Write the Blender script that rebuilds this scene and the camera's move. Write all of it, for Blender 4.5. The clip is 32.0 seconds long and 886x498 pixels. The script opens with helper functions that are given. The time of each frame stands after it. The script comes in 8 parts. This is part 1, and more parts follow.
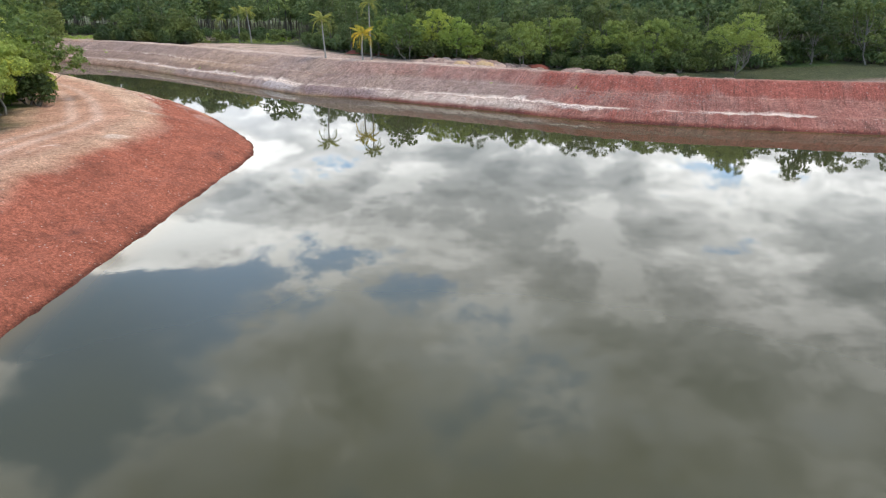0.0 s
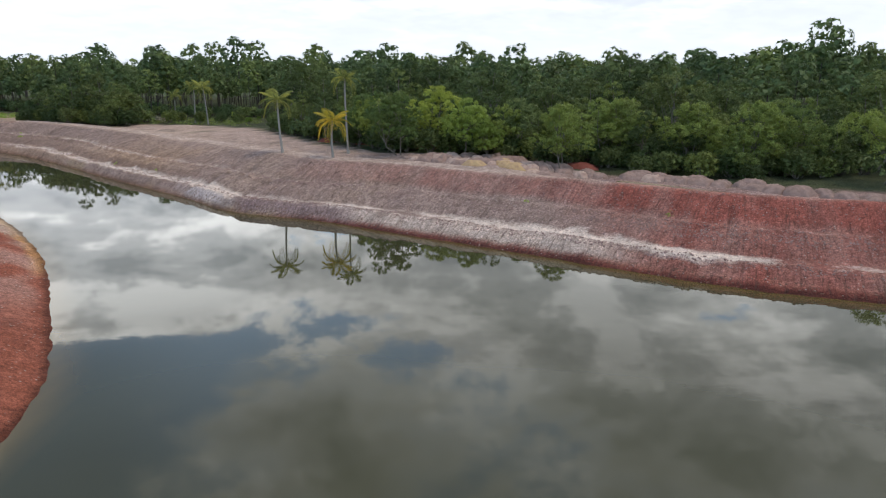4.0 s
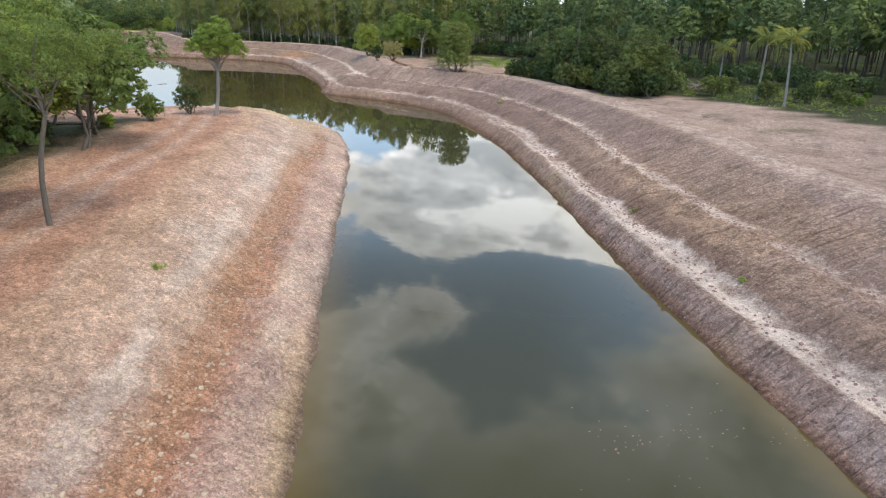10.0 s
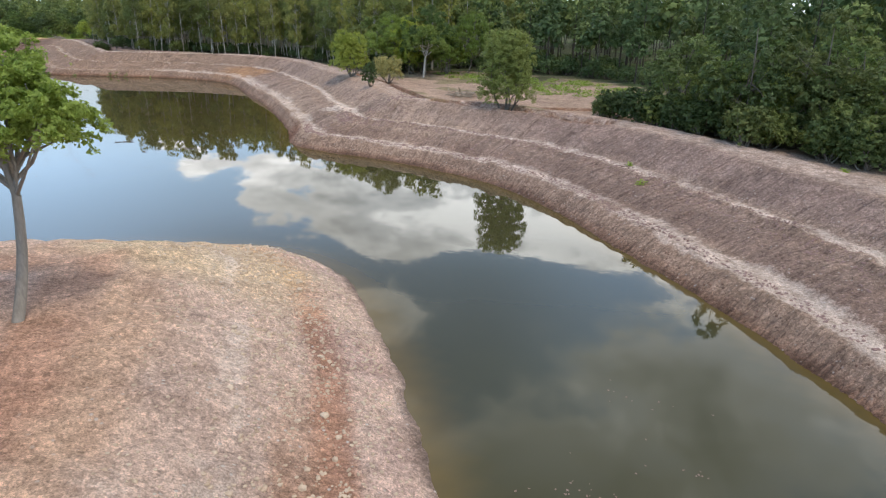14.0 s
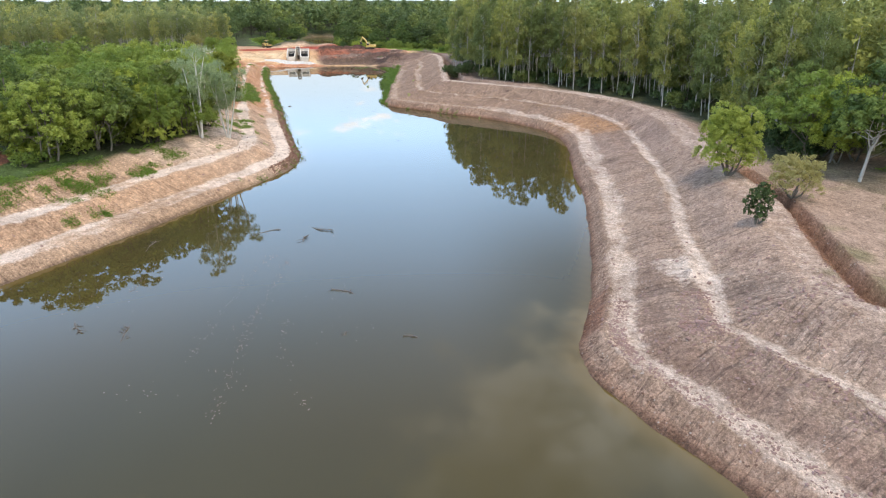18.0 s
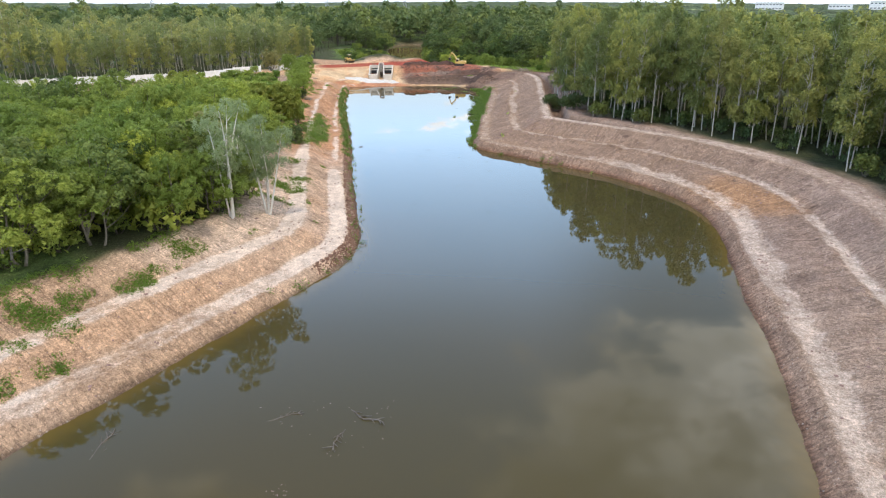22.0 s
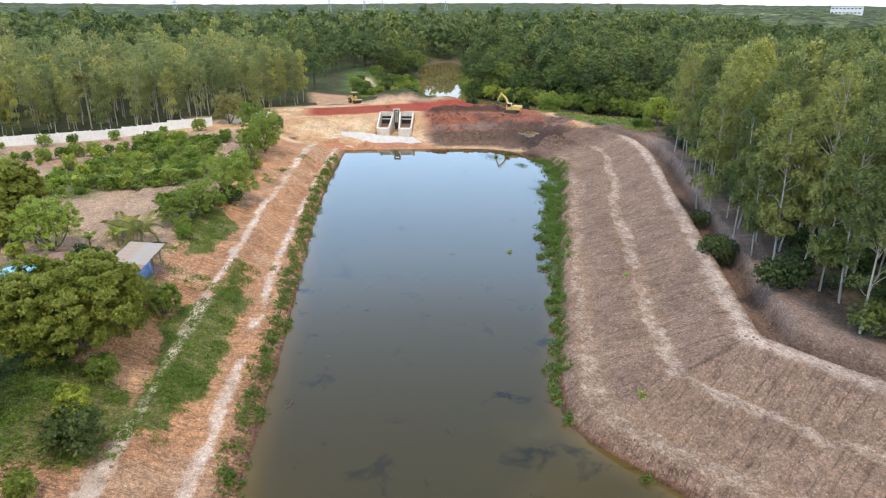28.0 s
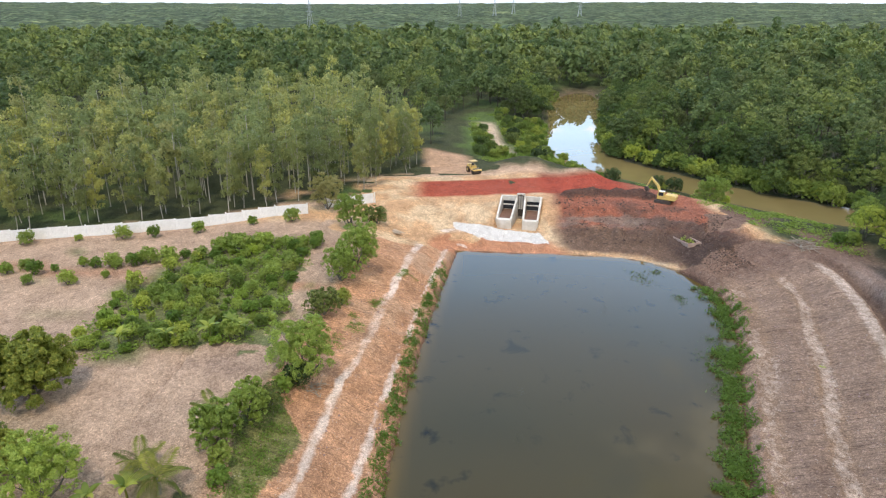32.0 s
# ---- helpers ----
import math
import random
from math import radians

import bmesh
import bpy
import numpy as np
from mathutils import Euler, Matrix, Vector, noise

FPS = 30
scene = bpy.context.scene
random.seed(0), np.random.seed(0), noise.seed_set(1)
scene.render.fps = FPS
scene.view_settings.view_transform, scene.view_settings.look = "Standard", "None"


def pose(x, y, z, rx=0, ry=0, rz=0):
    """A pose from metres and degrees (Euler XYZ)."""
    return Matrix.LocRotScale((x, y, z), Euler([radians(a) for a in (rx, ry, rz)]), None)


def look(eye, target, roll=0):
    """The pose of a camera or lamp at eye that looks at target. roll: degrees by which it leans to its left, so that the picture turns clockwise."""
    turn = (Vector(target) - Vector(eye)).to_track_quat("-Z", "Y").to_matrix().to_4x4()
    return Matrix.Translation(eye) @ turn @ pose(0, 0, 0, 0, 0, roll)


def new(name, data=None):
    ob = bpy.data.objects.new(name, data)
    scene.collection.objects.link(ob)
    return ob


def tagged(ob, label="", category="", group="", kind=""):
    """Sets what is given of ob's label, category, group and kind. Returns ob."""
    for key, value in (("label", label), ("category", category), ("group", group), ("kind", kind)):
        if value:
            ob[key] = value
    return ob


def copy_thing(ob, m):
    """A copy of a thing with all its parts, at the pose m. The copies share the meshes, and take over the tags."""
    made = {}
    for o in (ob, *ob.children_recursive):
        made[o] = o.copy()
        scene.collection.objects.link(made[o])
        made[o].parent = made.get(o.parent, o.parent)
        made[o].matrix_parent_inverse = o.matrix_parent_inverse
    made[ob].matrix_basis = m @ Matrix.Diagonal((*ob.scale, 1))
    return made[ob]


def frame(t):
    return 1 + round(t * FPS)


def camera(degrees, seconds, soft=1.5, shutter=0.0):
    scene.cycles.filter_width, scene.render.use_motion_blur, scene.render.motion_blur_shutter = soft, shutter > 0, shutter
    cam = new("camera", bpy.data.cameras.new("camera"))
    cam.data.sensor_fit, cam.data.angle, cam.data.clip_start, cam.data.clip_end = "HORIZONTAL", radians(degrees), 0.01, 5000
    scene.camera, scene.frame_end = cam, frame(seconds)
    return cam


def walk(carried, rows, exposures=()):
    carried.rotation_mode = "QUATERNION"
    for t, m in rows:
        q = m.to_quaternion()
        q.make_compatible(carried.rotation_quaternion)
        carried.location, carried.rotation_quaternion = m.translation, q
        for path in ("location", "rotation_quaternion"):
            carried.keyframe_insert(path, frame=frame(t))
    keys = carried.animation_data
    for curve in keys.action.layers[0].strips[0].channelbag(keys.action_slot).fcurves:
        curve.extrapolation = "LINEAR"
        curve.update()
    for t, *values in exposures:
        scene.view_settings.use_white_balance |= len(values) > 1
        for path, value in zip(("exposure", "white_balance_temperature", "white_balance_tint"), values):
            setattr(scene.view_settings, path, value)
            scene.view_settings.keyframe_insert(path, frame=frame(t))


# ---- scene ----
cam = camera(68.4, 32.0, soft=1.2)
METRES, EYE, TILT, LEAN, TURN = 380.0, 15.9, -20.6, 0.0, 0.0
ROWS = [
    (0.0, 0.0, 0.0, 0.0, 0.0, 0.0, -0.0),
    (0.5, -0.0009, 0.0101, 0.0038, -0.02, 0.0, 0.0),
    (1.0, -0.0017, 0.0217, 0.0083, -0.06, 0.02, -0.01),
    (1.5, -0.0022, 0.0346, 0.0132, -0.09, 0.03, -0.0),
    (2.0, -0.0025, 0.0485, 0.0184, -0.12, 2.12, 0.03),
    (2.5, -0.0028, 0.0633, 0.0244, -0.23, 6.74, -0.02),
    (3.0, -0.003, 0.0785, 0.0302, -0.26, 6.76, 0.0),
    (3.5, -0.0031, 0.0943, 0.0363, -0.3, 6.78, -0.0),
    (5.5, -0.0053, 0.1602, 0.0619, -0.43, 0.55, -0.07),
    (6.0, -0.0094, 0.1761, 0.068, -0.44, 0.59, -0.06),
    (6.5, -0.0153, 0.1908, 0.0737, 0.98, 0.56, -0.63),
    (7.0, -0.0227, 0.2062, 0.0793, 10.87, 0.24, -4.5),
    (7.5, -0.0317, 0.2207, 0.0847, 21.75, -0.96, -8.62),
    (8.0, -0.0424, 0.2338, 0.0895, 31.2, -2.56, -11.94),
    (8.5, -0.0544, 0.2454, 0.0938, 37.64, -3.95, -13.97),
    (9.0, -0.0677, 0.2551, 0.0974, 37.68, -3.93, -13.99),
    (9.5, -0.0823, 0.2635, 0.1004, 37.67, -3.88, -13.96),
    (10.0, -0.0978, 0.2707, 0.1028, 37.63, -3.82, -13.96),
    (10.5, -0.1133, 0.2779, 0.1053, 37.63, -3.81, -13.93),
    (11.0, -0.1284, 0.2863, 0.1082, 37.6, -3.76, -13.94),
    (11.5, -0.1431, 0.2958, 0.1115, 37.6, -3.75, -13.9),
    (12.0, -0.1575, 0.3063, 0.1153, 37.57, -3.71, -13.91),
    (12.5, -0.1714, 0.3174, 0.1195, 35.04, -3.14, -13.16),
    (13.0, -0.1853, 0.329, 0.1238, 33.56, -2.77, -12.67),
    (13.5, -0.1986, 0.3413, 0.1285, 33.61, -2.74, -12.64),
    (14.0, -0.2117, 0.3541, 0.1335, 33.57, -2.76, -12.62),
    (14.5, -0.2247, 0.3671, 0.1384, 36.36, -3.34, -13.47),
    (16.5, -0.276, 0.4151, 0.1632, 46.57, -6.67, -15.4),
    (17.0, -0.2851, 0.422, 0.1704, 50.05, -7.59, -16.27),
    (17.5, -0.2907, 0.4255, 0.1765, 57.68, -9.87, -17.81),
    (18.0, -0.2932, 0.4261, 0.1813, 65.58, -12.43, -19.08),
    (18.5, -0.2965, 0.4265, 0.1855, 73.13, -14.88, -20.0),
    (19.0, -0.3023, 0.4272, 0.1902, 73.7, -15.11, -20.02),
    (19.5, -0.3096, 0.4287, 0.193, 73.68, -15.09, -19.98),
    (20.0, -0.3182, 0.4312, 0.194, 73.67, -15.07, -19.99),
    (20.5, -0.3285, 0.4341, 0.195, 73.64, -15.06, -19.94),
    (21.0, -0.3405, 0.4375, 0.1964, 73.64, -15.06, -19.9),
    (21.5, -0.3539, 0.4412, 0.1978, 73.63, -15.05, -19.88),
    (22.0, -0.3686, 0.4451, 0.1994, 73.62, -15.07, -19.85),
    (22.5, -0.3843, 0.4492, 0.201, 73.62, -15.06, -19.83),
    (23.0, -0.4008, 0.4535, 0.2028, 73.61, -15.08, -19.8),
    (23.5, -0.4181, 0.4578, 0.2044, 73.6, -15.09, -19.81),
    (24.0, -0.4358, 0.4622, 0.206, 73.59, -15.08, -19.77),
    (24.5, -0.4536, 0.4668, 0.2078, 73.61, -15.1, -19.76),
    (25.0, -0.4719, 0.4713, 0.2093, 73.6, -15.07, -19.76),
    (25.5, -0.49, 0.4758, 0.2109, 73.59, -15.05, -19.77),
    (27.5, -0.5662, 0.4917, 0.225, 74.61, -15.33, -20.02),
    (28.0, -0.5852, 0.4948, 0.2289, 77.4, -16.32, -20.28),
    (28.5, -0.604, 0.4966, 0.233, 80.35, -17.37, -20.46),
    (29.0, -0.6227, 0.4974, 0.2371, 82.84, -18.26, -20.58),
    (29.5, -0.6406, 0.4969, 0.2421, 84.23, -18.77, -20.65),
    (30.0, -0.6547, 0.496, 0.2476, 85.8, -19.33, -20.63),
    (30.5, -0.6646, 0.4951, 0.252, 87.4, -19.94, -20.66),
    (31.0, -0.6695, 0.4942, 0.2562, 88.81, -20.47, -20.64),
    (31.5, -0.6703, 0.4929, 0.2601, 88.87, -20.52, -20.63),
    (32.0, -0.6702, 0.4915, 0.264, 88.86, -20.55, -20.63),
]
walk(cam, [(t, pose(0, 0, EYE, TILT, LEAN, TURN) @ pose(METRES * x, METRES * y, METRES * z, 90 + pitch, roll, yaw)) for t, x, y, z, yaw, pitch, roll in ROWS], [(0.0, -0.16), (2.1, -0.18), (2.8, -0.95), (3.5, -1.0), (5.2, 0.02), (8.0, -0.22), (11.0, -0.40), (14.0, -0.43), (16.8, -0.07), (18.5, -0.14), (25.0, -0.18), (32.0, -0.20)])

# ---- world, sun, exposure ----
SUN_EL, SUN_AZ = radians(68), radians(105)      # azimuth clockwise from +y
world = bpy.data.worlds.new("sky")
scene.world = world
world.use_nodes = True
wt = world.node_tree
wt.nodes.clear()


def wn(kind, **kw):
    n = wt.nodes.new(kind)
    for k, v in kw.items():
        if k in n.inputs:
            n.inputs[k].default_value = v
    return n


def wmath(op, a, b=None, clamp=False):
    n = wt.nodes.new("ShaderNodeMath")
    n.operation, n.use_clamp = op, clamp
    for i, v in enumerate((a, b)):
        if v is None:
            continue
        if isinstance(v, (int, float)):
            n.inputs[i].default_value = v
        else:
            wt.links.new(v, n.inputs[i])
    return n.outputs[0]


def wramp(v, stops):
    n = wt.nodes.new("ShaderNodeValToRGB")
    n.color_ramp.interpolation = "EASE"
    while len(n.color_ramp.elements) < len(stops):
        n.color_ramp.elements.new(0.5)
    for e, (p, c) in zip(n.color_ramp.elements, stops):
        e.position, e.color = p, (*c, 1) if isinstance(c, tuple) else (c, c, c, 1)
    wt.links.new(v, n.inputs[0])
    return n.outputs[0]


def wmix(f, a, b):
    n = wt.nodes.new("ShaderNodeMix")
    n.data_type = "RGBA"
    for s, v in ((n.inputs[0], f), (n.inputs[6], a), (n.inputs[7], b)):
        if isinstance(v, (tuple, float)):
            s.default_value = (*v, 1) if isinstance(v, tuple) else v
        else:
            wt.links.new(v, s)
    return n.outputs[2]


sky = wt.nodes.new("ShaderNodeTexSky")
sky.sky_type, sky.sun_disc = "NISHITA", False
sky.sun_elevation, sky.sun_rotation = SUN_EL, SUN_AZ
sky.air_density, sky.dust_density, sky.ozone_density = 1.0, 1.5, 1.5
tc = wt.nodes.new("ShaderNodeTexCoord")
sep = wt.nodes.new("ShaderNodeSeparateXYZ")
wt.links.new(tc.outputs["Generated"], sep.inputs[0])
up = wmath("ABSOLUTE", sep.outputs[2])
lift = wmath("ADD", up, 0.16)
comb = wt.nodes.new("ShaderNodeCombineXYZ")
wt.links.new(wmath("DIVIDE", sep.outputs[0], lift), comb.inputs[0])
wt.links.new(wmath("DIVIDE", sep.outputs[1], lift), comb.inputs[1])


def wnoise(scale, detail, rough, offset, dist=0.0):
    m = wt.nodes.new("ShaderNodeMapping")
    m.inputs["Location"].default_value = offset
    wt.links.new(comb.outputs[0], m.inputs[0])
    n = wn("ShaderNodeTexNoise", Scale=scale, Detail=detail, Roughness=rough, Distortion=dist)
    wt.links.new(m.outputs[0], n.inputs["Vector"])
    return n.outputs["Fac"]


# more cloud towards +y, a bank of cumulus low in the north-west, clearer low in the west
bias = wmath("ADD", wmath("MULTIPLY", sep.outputs[1], 0.21), wmath("MULTIPLY", sep.outputs[0], 0.12))
bearing = wmath("MULTIPLY", wmath("ARCTAN2", wmath("MULTIPLY", sep.outputs[0], -1.0), sep.outputs[1]), 2 / math.pi)      # 0 north, 1 west
height = wmath("MULTIPLY", wmath("ARCSINE", up), 2 / math.pi)                                                         # 0 horizon, 1 overhead
bank_cloud = wmath("MULTIPLY", wramp(bearing, ((0.12, 0.0), (0.22, 1.0), (0.45, 1.0), (0.52, 0.0))), wramp(height, ((0.08, 1.0), (0.195, 1.0), (0.25, 0.0))))
bias = wmath("ADD", wmath("ADD", bias, wmath("MULTIPLY", bank_cloud, 0.20)), wramp(up, ((0.05, 0.035), (0.5, -0.0))))
# a clear gap above the bank
gap = wmath("MULTIPLY", wramp(bearing, ((0.2, 0.0), (0.36, 1.0), (0.6, 1.0), (0.75, 0.0))), wramp(height, ((0.17, 0.0), (0.25, 1.0), (0.32, 1.0), (0.42, 0.0))))
bias = wmath("SUBTRACT", bias, wmath("MULTIPLY", gap, 0.15))
puff = wmath("MULTIPLY", wramp(bearing, ((0.36, 0.0), (0.47, 1.0), (0.62, 1.0), (0.74, 0.0))), wramp(height, ((0.25, 0.0), (0.29, 1.0), (0.36, 1.0), (0.42, 0.0))))
bias = wmath("ADD", bias, wmath("MULTIPLY", puff, 0.15))
# a bright veil high in the west
veil = wmath("MULTIPLY", wramp(wmath("MULTIPLY", sep.outputs[0], -1.0), ((0.36, 0.0), (0.72, 1.0))), wramp(up, ((0.42, 0.0), (0.62, 1.0))))
bias = wmath("ADD", wmath("ADD", bias, -0.085), wmath("MULTIPLY", veil, 0.14))
puffs = wmath("ADD", wnoise(1.35, 11, 0.63, (5.3, 2.6, 0.0), 0.12), bias)
crisp, soft = wramp(puffs, ((0.495, 0.0), (0.55, 1.0))), wramp(puffs, ((0.44, 0.0), (0.54, 0.8), (0.62, 1.0)))
cover = wmix(wramp(height, ((0.2, 0.0), (0.36, 1.0))), crisp, soft)
shade = wramp(wnoise(2.6, 11, 0.64, (9.2, 1.1, 4.0), 0.2), ((0.37, (0.42, 0.45, 0.49)), (0.50, (1.0, 1.02, 1.05)), (0.61, (2.2, 2.2, 2.18))))
edge = wramp(puffs, ((0.52, (2.2, 2.2, 2.18)), (0.70, (0.62, 0.65, 0.69))))
white = wmix(0.45, shade, edge)
north_high = wmath("MULTIPLY", wramp(sep.outputs[1], ((0.25, 0.0), (0.65, 1.0))), wramp(up, ((0.38, 0.0), (0.55, 1.0))))
lit = wt.nodes.new("ShaderNodeVectorMath")
lit.operation = "MULTIPLY"
wt.links.new(white, lit.inputs[0])
wt.links.new(wramp(up, ((0.05, (1.3, 1.3, 1.3)), (0.20, (2.0, 2.0, 2.0)), (0.34, (2.0, 2.0, 2.0)), (0.52, (0.95, 0.95, 0.95)), (0.68, (0.5, 0.5, 0.5)))), lit.inputs[1])
glow = wt.nodes.new("ShaderNodeVectorMath")
glow.operation = "SCALE"
wt.links.new(lit.outputs[0], glow.inputs[0])
wt.links.new(wmath("ADD", wmath("ADD", wmath("MULTIPLY", veil, 0.5), wmath("MULTIPLY", bank_cloud, 0.6)), wmath("ADD", wmath("MULTIPLY", north_high, 0.8), 1.0)), glow.inputs["Scale"])
white = glow.outputs[0]
low = wramp(up, ((0.0, 0.97), (0.07, 0.85), (0.2, 0.0)))
thin = wt.nodes.new("ShaderNodeVectorMath")
thin.operation = "ADD"
wt.links.new(wramp(up, ((0.10, (0.85, 1.15, 1.45)), (0.32, (0.68, 1.0, 1.38)), (0.46, (0.56, 0.82, 1.15)), (0.62, (0.30, 0.44, 0.64)), (0.80, (0.05, 0.08, 0.12)))), thin.inputs[1])
clear = wt.nodes.new("ShaderNodeVectorMath")
clear.operation = "SCALE"
clear.inputs["Scale"].default_value = 0.31
wt.links.new(sky.outputs[0], clear.inputs[0])
wt.links.new(clear.outputs[0], thin.inputs[0])
west_blue = wmath("MULTIPLY", wramp(bearing, ((0.58, 0.0), (0.78, 1.0))), wramp(up, ((0.12, 0.0), (0.2, 1.0), (0.36, 1.0), (0.5, 0.0))))
deeper = wt.nodes.new("ShaderNodeVectorMath")
deeper.operation = "ADD"
wt.links.new(thin.outputs[0], deeper.inputs[0])
wt.links.new(wmix(west_blue, (0.0, 0.0, 0.0), (0.38, 0.62, 0.95)), deeper.inputs[1])
dim = wt.nodes.new("ShaderNodeVectorMath")
dim.operation = "SCALE"
wt.links.new(deeper.outputs[0], dim.inputs[0])
wt.links.new(wmath("SUBTRACT", 1.0, wmath("MULTIPLY", gap, 0.42)), dim.inputs["Scale"])
both = wmix(wmath("MULTIPLY", cover, 0.95), dim.outputs[0], white)
both = wmix(low, both, wmix(wramp(sep.outputs[1], ((0.45, 0.0), (0.8, 1.0))), (1.2, 1.3, 1.42), (1.7, 1.82, 2.05)))
bg = wn("ShaderNodeBackground", Strength=1.0)
wt.links.new(both, bg.inputs["Color"])
out = wt.nodes.new("ShaderNodeOutputWorld")
wt.links.new(bg.outputs[0], out.inputs[0])

sun_data = bpy.data.lights.new("sun", "SUN")
sun_data.energy, sun_data.angle, sun_data.color = 2.3, radians(9), (1.0, 0.89, 0.72)
sun = new("sun", sun_data)
sun.matrix_world = look((0, 0, 80), (-math.sin(SUN_AZ) * math.cos(SUN_EL) * 9, -math.cos(SUN_AZ) * math.cos(SUN_EL) * 9, 80 - math.sin(SUN_EL) * 9))


# ---- materials ----
class Mat:
    """A small wrapper for node materials."""

    def __init__(self, name):
        self.m = bpy.data.materials.new(name)
        self.m.use_nodes = True
        self.t = self.m.node_tree
        self.b = self.t.nodes["Principled BSDF"]
        self.out = self.t.nodes["Material Output"]

    def put(self, v, socket):
        if isinstance(v, (int, float)):
            socket.default_value = v
        elif isinstance(v, tuple):
            socket.default_value = (*v, 1) if len(v) == 3 and socket.type == "RGBA" else v
        else:
            self.t.links.new(v, socket)

    def node(self, kind, **kw):
        n = self.t.nodes.new(kind)
        for k, v in kw.items():
            self.put(v, n.inputs[k])
        return n

    def coords(self, kind="Object", scale=(1, 1, 1)):
        c = self.t.nodes.new("ShaderNodeTexCoord")
        m = self.node("ShaderNodeMapping", Vector=c.outputs[kind], Scale=scale)
        return m.outputs[0]

    def noise(self, vec, scale, detail=4.0, rough=0.55, dist=0.0):
        n = self.node("ShaderNodeTexNoise", Vector=vec, Scale=scale, Detail=detail, Roughness=rough, Distortion=dist)
        return n.outputs["Fac"]

    def ramp(self, v, stops):
        n = self.t.nodes.new("ShaderNodeValToRGB")
        while len(n.color_ramp.elements) < len(stops):
            n.color_ramp.elements.new(0.5)
        for e, (p, c) in zip(n.color_ramp.elements, stops):
            e.position, e.color = p, (*c, 1) if isinstance(c, tuple) else (c, c, c, 1)
        self.put(v, n.inputs[0])
        return n.outputs[0]

    def mix(self, f, a, b, how="MIX"):
        n = self.t.nodes.new("ShaderNodeMix")
        n.data_type, n.blend_type = "RGBA", how
        for s, v in ((n.inputs[0], f), (n.inputs[6], a), (n.inputs[7], b)):
            self.put(v, s)
        return n.outputs[2]

    def math(self, op, a, b=0.0, clamp=False):
        n = self.t.nodes.new("ShaderNodeMath")
        n.operation, n.use_clamp = op, clamp
        self.put(a, n.inputs[0])
        self.put(b, n.inputs[1])
        return n.outputs[0]

    def attr(self, name, sock="Color"):
        n = self.t.nodes.new("ShaderNodeAttribute")
        n.attribute_name = name
        return n.outputs[sock]

    def bump(self, h, strength, distance):
        n = self.node("ShaderNodeBump", Height=h, Strength=strength, Distance=distance)
        self.t.links.new(n.outputs[0], self.b.inputs["Normal"])

    def done(self, color, rough=0.8, metal=0.0, spec=0.3):
        self.put(color, self.b.inputs["Base Color"])
        self.put(rough, self.b.inputs["Roughness"])
        self.put(metal, self.b.inputs["Metallic"])
        self.put(spec, self.b.inputs["Specular IOR Level"])
        return self.m


